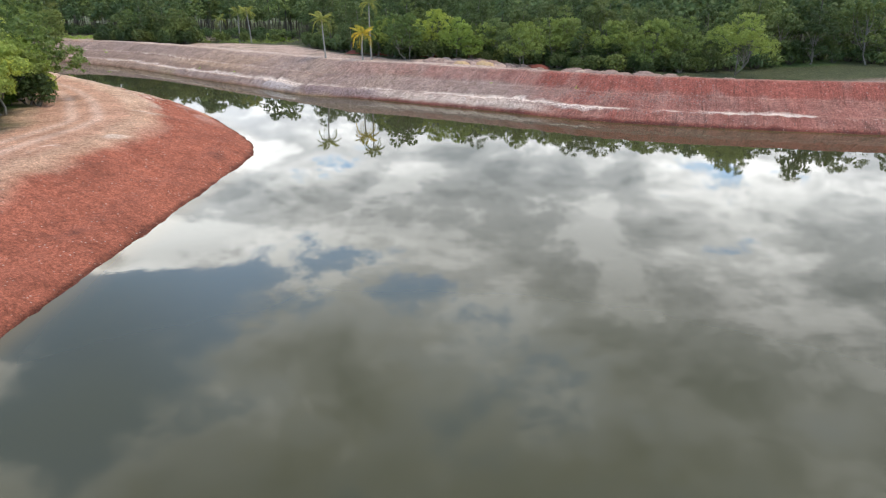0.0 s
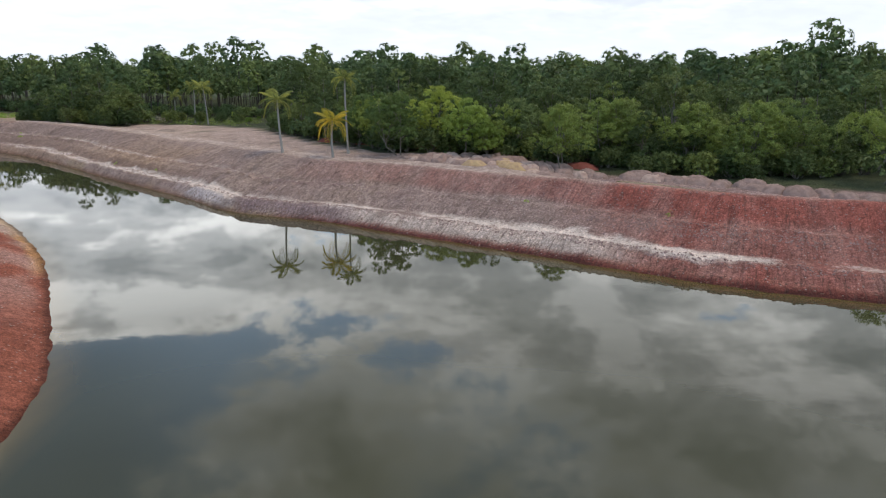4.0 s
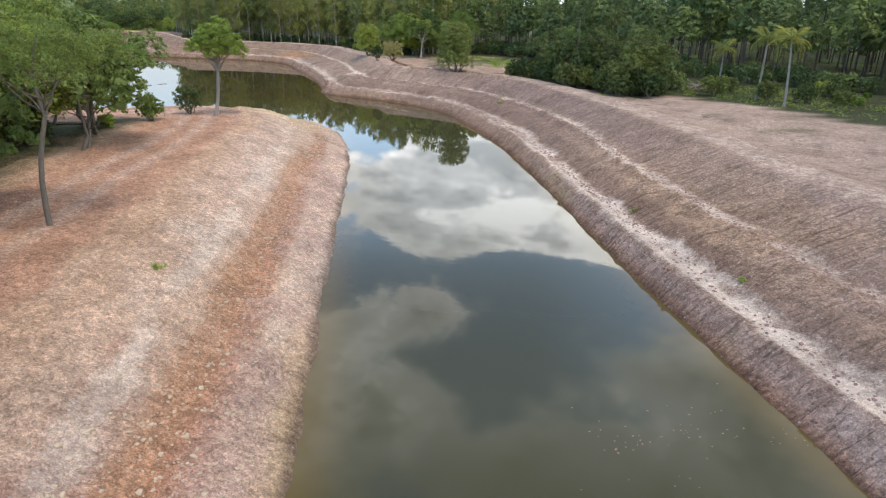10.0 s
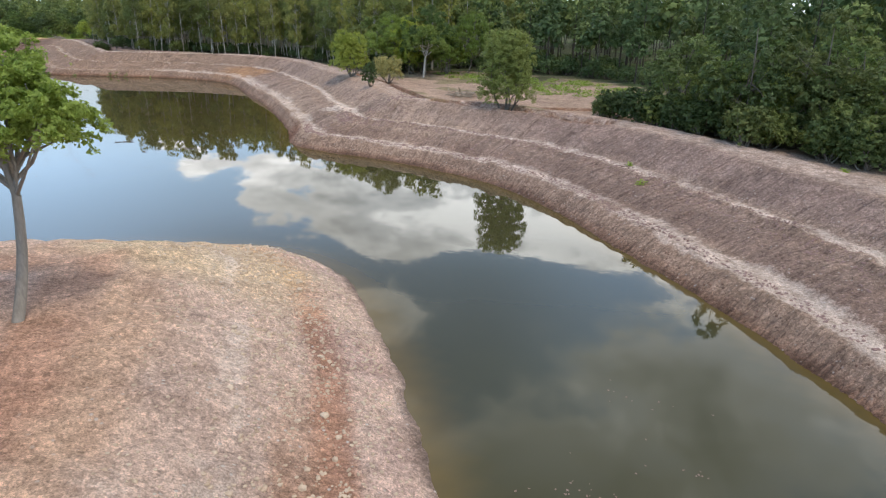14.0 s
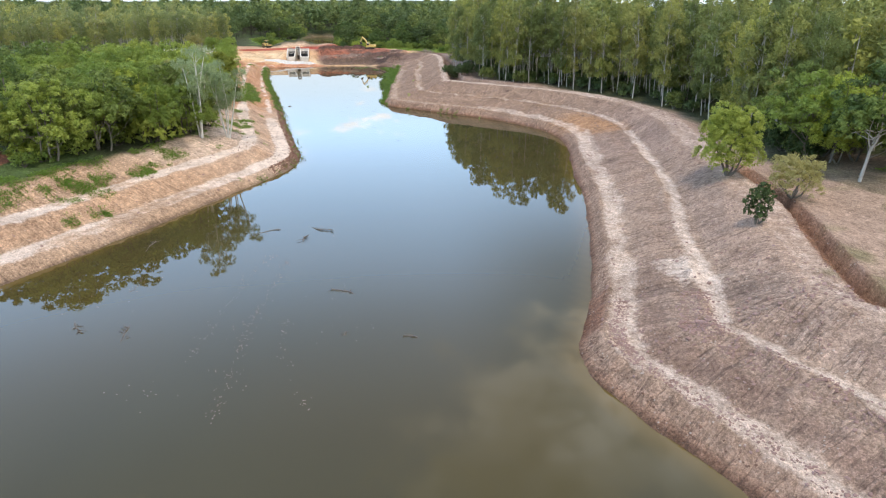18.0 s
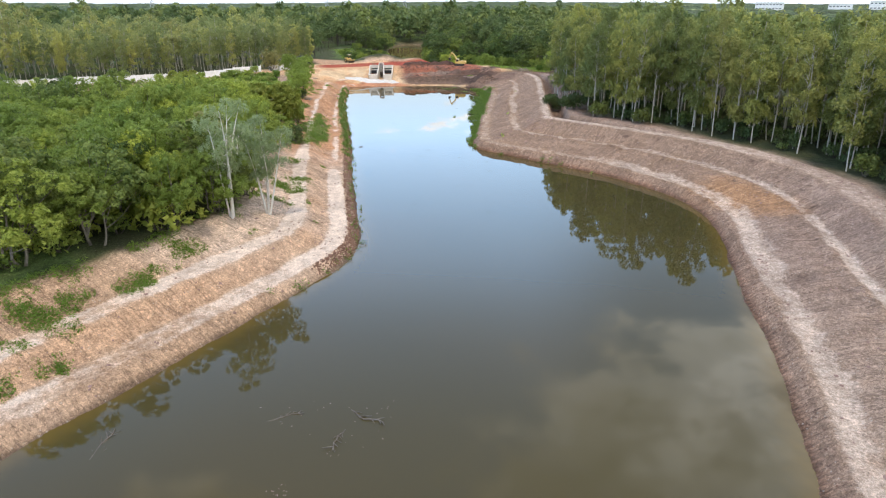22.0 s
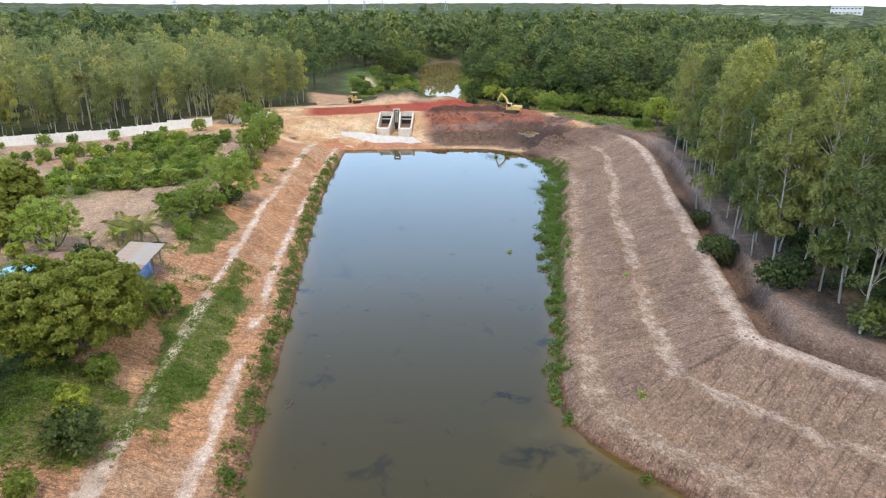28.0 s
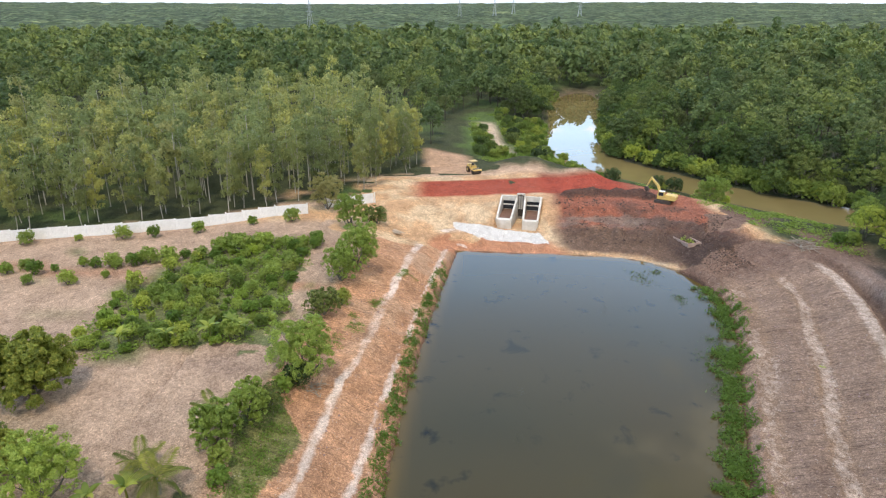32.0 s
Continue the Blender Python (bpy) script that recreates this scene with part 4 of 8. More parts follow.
    body = mix3(body, (0.285, 0.094, 0.057), np.clip(red0 * smoothstep(16, 8, d + 3 * n1) + (0.80 + 0.3 * n4) * smoothstep(127, 113, y + 6 * n2 + 0.6 * d) * band(d + 0.5 * n2, 2.4, 7.6, 0.7) + 0.95 * smoothstep(112, 105, y + 3 * n2) * smoothstep(8.5, 6.5, d + n1), 0, 1))
    body = mix3(body, (0.50, 0.27, 0.10), band(d + 0.3 * n3, 0.0, 1.1, 0.3) * band(y + 2 * n2, 98, 112, 3) * 0.75)
    body = mix3(body, (0.13, 0.05, 0.035), red0 * smoothstep(0.25, 0.6, fbm(along, d * 1.6, 3.2, 43)) * band(d, 1, 9, 1) * 0.55)
    body = mix3(body, (0.40, 0.26, 0.19), red0 * smoothstep(8.5, 12, d + 2.0 * n2) * 0.7)
    cream = np.maximum(cream, p * (0.55 * smoothstep(0.1, 0.6, n2) * band(d, 9, 15, 2) * red0 + 0.28 * smoothstep(0.0, 0.6, n4) * band(d, 4.5, 12, 2) * smoothstep(114, 132, y)))
    cream = np.maximum(cream, p * 0.62 * band(d + 0.8 * n4, 6.4, 7.8, 0.4) * smoothstep(92, 104, y) * smoothstep(-0.5, 0.3, n4 + 0.2))
    body = mix3(body, (0.44, 0.30, 0.25), band(d + 0.5 * n2, 0.8, 3.6, 0.4) * smoothstep(0.0, 0.4, n2 + 0.25) * 0.5 * (1 - red0))
    body = mix3(body, (0.36, 0.19, 0.105), band(d + 0.35 * n4, 3.9, 5.5, 0.3) * smoothstep(100, 110, y) * smoothstep(162, 152, y) * 0.75)
    rut = np.maximum(band(d + 0.6 * n1, 15.4, 16.6, 0.5), band(d + 0.6 * n1, 18.0, 19.2, 0.5))
    body = mix3(body, (0.45, 0.282, 0.178), smoothstep(8.5, 11, d + n2) * 0.55)
    body = mix3(body, (0.41, 0.225, 0.15), band(d + n2, 12.8, 22, 0.8) * smoothstep(-0.8, 0.1, n1 + 0.4 * n2 + 0.3) * 0.75)
    body = mix3(body, (0.60, 0.46, 0.27), smoothstep(7.0, 3.5, np.hypot((x + 114) / 1.6, y - 165.5) + 1.5 * n2) * 0.6)
    body = mix3(body, (0.52, 0.37, 0.29), rut * 0.6)
    c = c * (1 - p[:, None]) + body * p[:, None]
    stony = np.maximum(stony, p * (0.5 + 0.5 * smoothstep(84, 100, y)) * smoothstep(14, 9, d))
    steep = np.maximum(steep, p * smoothstep(11, 8, d) * 0.2)
    # west bank
    q = (which == 2) * smoothstep(15.8, 13.6, d + 1.2 * n2)
    body = mix3(np.zeros((len(x), 3)) + np.array((0.49, 0.352, 0.25)), PALE, smoothstep(-0.1, 0.5, n2) * 0.28)
    body = mix3(body, (0.45, 0.27, 0.158), np.clip(smoothstep(-0.1, 0.5, n1) * 0.5 + 0.8 * band(d, 1.9, 14, 0.8) * smoothstep(-240, -275, x), 0, 1))
    w1 = band(d + 0.25 * n4 + 0.12 * n3, 2.2, 5.0, 0.22) * smoothstep(-252, -238, x + 6 * n4) + 0.8 * band(d + 0.5 * n4 + 0.3 * n3, 3.0, 4.4, 0.35) * smoothstep(-0.2, 0.2, n4 + 0.3 * n3 + 0.02)
    w2 = band(d + 0.25 * n4 + 0.12 * n3, 8.2, 10.3, 0.22) * smoothstep(-268, -254, x) + (0.8 + 0.5 * n2) * band(d + 0.5 * n4 + 0.2 * n3, 8.7, 9.7, 0.3)
    cream = np.maximum(cream, 0.98 * q * np.clip(w1 + w2, 0, 1) * (0.85 + 0.3 * n2) * (1 - 0.55 * smoothstep(-205, -194, x) * smoothstep(0.25, -0.3, n4 + 0.4 * n3)))
    body = mix3(body, (0.41, 0.27, 0.17), smoothstep(-209, -198, x + 3 * n2) * 0.75)
    body = mix3(body, (0.60, 0.46, 0.355), band(d + 0.3 * n2, 10.4, 15.0, 0.4) * smoothstep(-275, -235, x) * smoothstep(-200, -212, x) * 0.6)
    body = mix3(body, (0.47, 0.29, 0.175), band(d + 0.3 * n4, 5.3, 7.9, 0.3) * smoothstep(-0.5, 0.3, n1 + 0.2) * 0.5)
    body = mix3(body, (0.20, 0.14, 0.10), band(d + 0.3 * n3 + 0.3 * n4, -0.3, 1.7, 0.3) * smoothstep(-206, -214, x) * 0.75)
    body = mix3(body, (0.42, 0.21, 0.105), smoothstep(-242, -262, x + 6 * n2) * smoothstep(-0.35, 0.25, n2 + 0.2) * 0.6)
    c = c * (1 - q[:, None]) + body * q[:, None]
    steep = np.maximum(steep, q * 0.8 * (1 - np.clip(w1 + w2, 0, 1)))
    stony = np.maximum(stony, q * 0.5)
    # clearing, orchard
    c = mix3(c, mixed_red, inside(x + 2 * n2, y + 2 * n2, CLEARING) * 0.92)
    o = inside(x + 3 * n2, y + 3 * n2, ORCHARD) * 1.0
    c = mix3(c, (0.42, 0.292, 0.20), o * (0.97 - 0.2 * smoothstep(0.1, 0.6, n1)) * (1 - q))
    c = mix3(c, (0.27, 0.185, 0.135), o * (1 - q) * 0.6 * smoothstep(0.0, 0.6, fbm(x, y * 0.45, 7, 51)))
    c = mix3(c, (0.36, 0.19, 0.11), o * (1 - q) * 0.7 * band(x - 0.22 * (y - 160) + 1.2 * n2, -350.5, -347.5, 0.8))
    c = mix3(c, GRASS, o * (1 - q) * 0.6 * smoothstep(0.45, 0.75, fbm(x, y, 6, 52)))
    c = mix3(c, GRASS, inside(x + 4 * n2, y + 4 * n2, PLOT) * 0.75)
    # dam
    g = (which == 1) * smoothstep(46, 40, d + 3 * n2) + ((x < -366) & (x > -408) & (y > 197) & (y < 228) & (d > 0.5)) * 1.0
    g = np.clip(g, 0, 1) * smoothstep(7.0, 12.0, dr + 2 * n2) * smoothstep(274, 268, y + 2 * n2)
    body = mix3(np.zeros((len(x), 3)) + np.array((0.51, 0.315, 0.17)), (0.57, 0.415, 0.255), smoothstep(-0.2, 0.4, n2))
    crown = band(x + 0.6 * n2 + 0.10 * (y - 230), -403, -390.5, 0.8) * band(y, 207, 254, 3)
    north = smoothstep(233.5, 237, y + 1.5 * n2) * smoothstep(269, 264, y + n2)
    body = mix3(body, (0.245, 0.075, 0.046), north * smoothstep(9, 12, d + 1.5 * n2) * 0.9)
    body = mix3(body, (0.15, 0.075, 0.052), north * smoothstep(-0.1, 0.5, fbm(x, y, 5, 27)) * band(d, 8, 22, 2) * 0.95)
    body = mix3(body, (0.12, 0.075, 0.053), north * band(d + 1.2 * n2, 1.5, 11, 1.0) * 0.95)
    body = mix3(body, (0.40, 0.165, 0.085), smoothstep(236, 232, y + n2) * band(d, 0.3, 5.5, 1.0) * 0.8)
    body = mix3(body, (0.19, 0.145, 0.115), north * band(d + 0.8 * n2, 11, 14.5, 0.8) * smoothstep(-0.2, 0.4, n4 + 0.2) * 0.8)
    body = mix3(body, (0.085, 0.055, 0.042), smoothstep(250, 256, y + 2 * n2) * band(d, 4, 15, 2) * 0.8)
    body = mix3(body, (0.065, 0.042, 0.033), smoothstep(7.5, 4.5, np.hypot((x + 359.5) / 1.25, y - 259.5) + n2) * 0.9)
    ridge = course(x, y, np.array([(-388.5, 239.5), (-390.0, 245), (-390.0, 251), (-387.2, 256.5)]))[0]
    body = mix3(body, (0.30, 0.055, 0.030), np.clip(crown, 0, 1) * 0.95)
    body = mix3(body, (0.085, 0.052, 0.04), smoothstep(2.6, 1.4, ridge + 0.6 * n3) * 0.92)
    body = mix3(body, (0.43, 0.20, 0.11), smoothstep(3.0, 1.2, d) * smoothstep(237, 233, y) * 0.7)
    body = mix3(body, (0.47, 0.325, 0.22), smoothstep(-405, -408, x))
    c = c * (1 - g[:, None]) + body * g[:, None]
    for area in GRASS_BANK:
        c = mix3(c, (0.11, 0.145, 0.04), inside(x + 1.2 * n2, y + 1.2 * n2, area) * 0.85)
    c = mix3(c, (0.085, 0.125, 0.035), inside(x + 2 * n2, y + 2 * n2, RIVER_GREEN) * (1 - g) * 0.9)
    c = mix3(c, (0.66, 0.64, 0.60), inside(x + 0.3 * n3, y + 0.3 * n3, GRAVEL) * 0.9)
    c = mix3(c, (0.42, 0.27, 0.17), inside(x, y, [(-440, 210), (-411, 210), (-408, 222), (-432, 221)]) * 1.0)
    c = mix3(c, (0.50, 0.38, 0.27), band(x, -482, -440, 3) * band(y - 0.06 * (x + 440), 228, 234, 1.5) * 0.9)
    c = mix3(c, (0.13, 0.10, 0.06), smoothstep(2.0, 0.0, dr))
    stony = np.maximum(stony, g * 0.4)
    c = c * (1 - 0.62 * smoothstep(0.55, 0.1, d + 0.25 * n3) * smoothstep(-3, -1, d))[:, None]
    cream = np.maximum(cream, o * (1 - q) * 0.1 * smoothstep(0.0, 0.6, n2))
    return np.clip(c, 0.01, 0.9), stony, steep, cream


mixed_red = (0.32, 0.125, 0.076)


def want_fine(d, x, y):
    """Below nought where the ground is modelled finely."""
    f = d - 25.5 - 11 * smoothstep(-20, -10, x) * smoothstep(70, 60, x)
    f = np.minimum(f, np.maximum(np.maximum(-178 - x, x + 100), np.maximum(205 - y, y - 245)))
    f = np.minimum(f, np.maximum(np.maximum(-420 - x, x + 366), np.maximum(195 - y, y - 272)))
    return np.maximum(f, -7.0 - d)


def ground_mesh(name, xs, ys, fine):
    gx, gy = np.meshgrid(xs, ys, indexing="ij")
    x, y = gx.ravel(), gy.ravel()
    if fine:
        step = 7
        cx, cy = np.meshgrid(xs[::step], ys[::step], indexing="ij")
        cd = course(cx, cy, np.concatenate([LAKE[::2], LAKE[:1]]))[0] * np.where(inside(cx, cy, LAKE), -1, 1)
        keep = want_fine(cd, cx, cy) < 4.0
        keep = np.repeat(np.repeat(keep, step, 0), step, 1)
        big = np.zeros((len(xs) + step, len(ys) + step), bool)
        big[:keep.shape[0], :keep.shape[1]] = keep[:len(xs) + step, :len(ys) + step]
        keep = big[:len(xs), :len(ys)]
        grow = keep.copy()
        grow[1:] |= keep[:-1]
        grow[:-1] |= keep[1:]
        grow[:, 1:] |= keep[:, :-1]
        grow[:, :-1] |= keep[:, 1:]
        idx = np.full(len(x), -1)
        sel = np.flatnonzero(grow.ravel())
        idx[sel] = np.arange(len(sel))
        x, y = x[sel], y[sel]
    else:
        idx = np.arange(len(x))
    z, d, which, along, dr = survey(x, y)
    f = want_fine(d, x, y)
    if not fine:
        z = z - 2.6 * smoothstep(0.5, -4.0, f)
        reach = np.maximum(np.maximum(-560 - x, x - 150), np.maximum(-60 - y, y - 380))
        z = np.where(reach > 0, z * np.clip(1 - reach / 100, 0, 1) + 4.2 * np.clip(reach / 100, 0, 1), z)
    c, stony, steep, cream = soils(x, y, z, d, which, along, dr)
    m = idx.reshape(gx.shape)
    q = np.stack([m[:-1, :-1], m[1:, :-1], m[1:, 1:], m[:-1, 1:]], -1).reshape(-1, 4)
    q = q[(q >= 0).all(1)]
    if fine:
        q = q[f[q].mean(1) < 0]
    me = mesh_of(name, np.stack([x, y, z], 1), q, SOIL, True)
    col = me.color_attributes.new("soil", "FLOAT_COLOR", "POINT")
    col.data.foreach_set("color", np.concatenate([c, np.ones((len(c), 1))], 1).astype(np.float32).ravel())
    for key, v in (("stony", stony), ("steep", steep), ("cream", cream)):
        me.attributes.new(key, "FLOAT", "POINT").data.foreach_set("value", v.astype(np.float32))
    al = np.stack([along, d, np.zeros(len(x))], 1).astype(np.float32)
    me.attributes.new("along", "FLOAT_VECTOR", "POINT").data.foreach_set("vector", al.ravel())
    return me


def spread(lo, hi, step, end):
    inner = np.arange(lo, hi + 0.1, step)
    outer, s, v = [], step, 0.0
    while v < end:
        s *= 1.22
        v += s
        outer.append(v)
    outer = np.array(outer)
    return np.concatenate([(lo - outer)[::-1], inner, hi + outer])


ground = new("ground", ground_mesh("ground", spread(-560, 150, 3.0, 4300), spread(-60, 380, 3.0, 4300), False))
tagged(ground, "flat country of leaf litter, grass and bare sandy earth", "ground", kind="structure")
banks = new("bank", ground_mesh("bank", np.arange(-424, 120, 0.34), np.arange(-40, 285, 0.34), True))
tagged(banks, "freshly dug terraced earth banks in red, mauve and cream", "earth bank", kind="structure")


def water_sheet(name, xs, ys, lake, material, level):
    gx, gy = np.meshgrid(xs, ys, indexing="ij")
    x, y = gx.ravel(), gy.ravel()
    line = np.concatenate([LAKE, LAKE[:1]]) if lake else RIVER_LINE
    d = course(x, y, line)[0] * np.where(inside(x, y, LAKE if lake else RIVER_LINE), -1, 1)
    m = np.arange(len(x)).reshape(gx.shape)
    q = np.stack([m[:-1, :-1], m[1:, :-1], m[1:, 1:], m[:-1, 1:]], -1).reshape(-1, 4)
    q = q[d[q].min(1) < 3.0]
    used, inv = np.unique(q, return_inverse=True)
    me = mesh_of(name, np.stack([x, y, np.full(len(x), level)], 1)[used], inv.reshape(-1, 4), material, True)
    v = (0.5 * smoothstep(-2.8, -0.1, d) ** 2)[used]
    me.attributes.new("shore", "FLOAT", "POINT").data.foreach_set("value", v.astype(np.float32))
    gx, gy = x[used], y[used]
    silt = smoothstep(-70, -150, gx) * np.clip(0.75 + 0.5 * fbm(gx, gy, 24, 91), 0, 1) if lake else np.zeros(len(gx))
    me.attributes.new("silt", "FLOAT", "POINT").data.foreach_set("value", silt.astype(np.float32))
    weed = smoothstep(-222, -250, gx) * (0.55 + 0.45 * smoothstep(-9, -3, d[used])) if lake else np.zeros(len(gx))
    me.attributes.new("weed", "FLOAT", "POINT").data.foreach_set("value", weed.astype(np.float32))
    return new(name, me)


ditch_me = bpy.data.meshes.new("water")
ditch_bm = bmesh.new()
left = [ditch_bm.verts.new((x + 2.6, y + 2.6, 3.12)) for x, y in DITCH]
right = [ditch_bm.verts.new((x - 2.6, y - 2.6, 3.12)) for x, y in DITCH]
for i in range(len(DITCH) - 1):
    ditch_bm.faces.new((left[i], right[i], right[i + 1], left[i + 1]))
bmesh.ops.recalc_face_normals(ditch_bm, faces=ditch_bm.faces)
ditch_bm.to_mesh(ditch_me)
ditch_bm.free()
ditch_me.materials.append(POOL)
tagged(new("water", ditch_me), "narrow pool of muddy water behind the crest", "water", kind="structure")
lake = water_sheet("water", np.arange(-376, 174, 1.0), np.arange(-122, 262, 1.0), True, WATER, 0.0)
tagged(lake, "still olive-brown lake water mirroring cloudy sky", "water", kind="structure")
river = water_sheet("water", np.arange(-640, -366, 3.0), np.arange(236, 330, 3.0), False, RIVER, 0.0)
tagged(river, "muddy brown river winding past dense trees", "water", kind="structure")


def heights(points):
    p = np.asarray(points, float)
    return survey(p[:, 0], p[:, 1])[0]


# ---- plants ----
def limb(rng, a, b, r0, r1, bend=0.12, n=5, sides=6):
    a, b = np.asarray(a, float), np.asarray(b, float)
    t = np.linspace(0, 1, n)[:, None]
    ln = np.linalg.norm(b - a)
    path = a + (b - a) * t + np.sin(t * math.pi) * rng.normal(0, bend * ln * 0.5, 3)
    return tube(path, np.linspace(r0, r1, n), sides)


def crown_leaves(rng, lobes, count, size, slim=0.5, droop=0.0, plain=True, wild=0.55):
    """Leaves on the outside of several lobes, thicker above, with gaps between them."""
    vol = np.array([r ** 2 for _, r in lobes])
    pick = rng.choice(len(lobes), count, p=vol / vol.sum())
    cen = np.array([c for c, _ in lobes])[pick]
    rad = np.array([r for _, r in lobes])[pick][:, None]
    dirs = rng.normal(0, 1, (count, 3))
    dirs /= np.linalg.norm(dirs, axis=1)[:, None]
    dirs[:, 2] = np.where(dirs[:, 2] < -0.45, -dirs[:, 2], dirs[:, 2])
    tufts = rng.normal(0, 1, (len(lobes) * 14, 3))
    tufts /= np.linalg.norm(tufts, axis=1)[:, None]
    near = tufts.reshape(len(lobes), 14, 3)[pick]
    j = np.argmax((near * dirs[:, None, :]).sum(2), 1)
    dirs = 0.55 * dirs + 0.45 * near[np.arange(count), j]
    p = cen + dirs * rad * (0.70 + 0.36 * rng.random((count, 1))) * np.array((1, 1, 0.85))
    nrm = dirs + np.array((0, 0, 0.3))
    p[:, 2] -= droop * rng.random(count) * rad[:, 0]
    return leaves(rng, p, nrm, size, slim, plain, wild)


def broadleaf(rng, h, spread_, trunk_r, lobes_n, count, size, bare=0.35, flat=0.55, stems=1):
    """Trunk with limbs, and crown, as arrays. The crown sits on the limbs' ends."""
    wood, lobes = [], []
    for s in range(stems):
        base = np.array((rng.normal(0, 0.25), rng.normal(0, 0.25), -0.4)) * (0 if stems == 1 else 1) + np.array((0, 0, -0.3))
        lean = rng.normal(0, 0.05 * h, 2) * (1.0 if stems == 1 else 1.8)
        fork = np.array((lean[0], lean[1], h * bare))
        top = np.array((lean[0] * 1.6, lean[1] * 1.6, h * 0.82))
        wood.append(limb(rng, base, fork, trunk_r, trunk_r * 0.72, 0.06, 6, 8))
        wood.append(limb(rng, fork, top, trunk_r * 0.7, trunk_r * 0.2, 0.1, 5))
        for i in range(max(3, lobes_n // stems)):
            a = 2 * math.pi * (i + rng.random() * 0.7) / max(3, lobes_n // stems)
            u = rng.uniform(0.35, 1.0)
            e = np.array((math.cos(a) * spread_ * u, math.sin(a) * spread_ * u, h * rng.uniform(bare + 0.18, 0.90 - 0.22 * u)))
            e[:2] += lean
            st = fork + (top - fork) * rng.uniform(0.0, 0.55)
            wood.append(limb(rng, st, e, trunk_r * 0.38, trunk_r * 0.1, 0.16, 5, 5))
            lobes.append((e, spread_ * rng.uniform(0.34, 0.56)))
        lobes.append((top, spread_ * 0.5))
    return wood, crown_leaves(rng, lobes, count, size)


def gum(rng, h, r, count, size):
    """A tall slender plantation tree: pale stem, thin steep limbs, light crown in the upper half."""
    lean = rng.normal(0, 0.03 * h, 2)
    top = np.array((lean[0], lean[1], h * 0.95))
    wood = [limb(rng, (0, 0, -0.3), top, r, r * 0.18, 0.035, 8, 6)]
    lobes = []
    for i in range(34):
        u = rng.uniform(0.26, 0.98)
        a, out = rng.uniform(0, 6.28), h * rng.uniform(0.03, 0.125) * (1.2 - 0.8 * abs(u - 0.62) * 2)
        st = np.array((lean[0] * u, lean[1] * u, h * (u - 0.13)))
        e = st + np.array((math.cos(a) * out, math.sin(a) * out, h * rng.uniform(0.07, 0.13)))
        wood.append(limb(rng, st, e, r * 0.3, r * 0.07, 0.12, 4, 4))
        lobes.append((e, h * rng.uniform(0.034, 0.068)))
    lobes.append((top, h * 0.05))
    return wood, crown_leaves(rng, lobes, count, size, 0.42, 0.6)


def fan_tree(rng, h, spread_, r, stems, count, size):
    """Several slender stems that fan out from one foot, each with a light crown over its upper part."""
    wood, lobes = [], []
    for i in range(stems):
        a, out = 2.4 * i + rng.random(), spread_ * rng.uniform(0.35, 0.8)
        foot = np.array((0.18 * math.cos(a), 0.18 * math.sin(a), -0.3))
        top = np.array((out * math.cos(a), out * math.sin(a), h * rng.uniform(0.75, 0.97)))
        wood.append(limb(rng, foot, top, r * rng.uniform(0.75, 1.1), r * 0.15, 0.06, 8, 7))
        for j in range(7):
            u = rng.uniform(0.42, 0.95)
            st = foot + (top - foot) * u
            b = rng.uniform(0, 6.28)
            e = st + np.array((math.cos(b), math.sin(b), 0.9)) * spread_ * rng.uniform(0.15, 0.36)
            wood.append(limb(rng, st, e, r * 0.3, r * 0.08, 0.12, 4, 5))
            lobes.append((e, spread_ * rng.uniform(0.2, 0.32)))
        lobes.append((top, spread_ * 0.3))
    return wood, crown_leaves(rng, lobes, count, size, 0.42, 0.5)


def bush(rng, r, h, count, size, n=15):
    """Several short stems under a closed, lumpy crown that reaches almost to the ground."""
    wood, lobes = [], []
    for i in range(n):
        u = (i + 0.5) / n
        a, zz = 2.4 * i + rng.random() * 0.6, 0.2 + 0.62 * u
        out = r * 0.68 * math.sqrt(max(0.05, 1 - ((zz - 0.38) / 0.62) ** 2)) * rng.uniform(0.75, 1.05)
        e = np.array((math.cos(a) * out, math.sin(a) * out, h * zz))
        if i % (n // 7) == 1:
            wood.append(limb(rng, (0, 0, -0.2), e, 0.04 * r + 0.02, 0.02, 0.2, 4, 5))
        lobes.append((e, r * rng.uniform(0.36, 0.5)))
    lobes.append((np.array((0, 0, h * 0.6)), r * 0.5))
    return wood, crown_leaves(rng, lobes, count, size)


def frond_arrays(ln, sag, pairs=16, leaf=0.75, wide=0.06):
    """One palm frond along +x: a curved rib with drooping leaflets on both sides."""
    t = np.linspace(0, 1, 8)
    rib = np.stack([ln * t * (1 - 0.18 * sag * t), np.zeros(8), ln * (0.42 * t - sag * t ** 2)], 1)
    out = [tube(rib, np.linspace(0.055, 0.012, 8), 4)]
    V, F = [], []
    for i in range(pairs):
        u = 0.12 + 0.86 * i / (pairs - 1)
        p = np.array([np.interp(u, t, rib[:, k]) for k in range(3)])
        l = leaf * (0.55 + 0.9 * math.sin(math.pi * min(1, u * 0.85 + 0.12)))
        for s in (-1, 1):
            d = np.array((0.45, s * 0.85, -0.42))
            tip = p + d * l
            mid = p + d * l * 0.5 + np.array((0, 0, 0.10 * l))
            k = len(V)
            V += [p, mid + (wide, 0, 0.02), tip, mid - (wide, 0, 0.02)]
            F.append((k, k + 1, k + 2, k + 3))
    out.append((np.array(V), np.array(F)))
    return join(out)


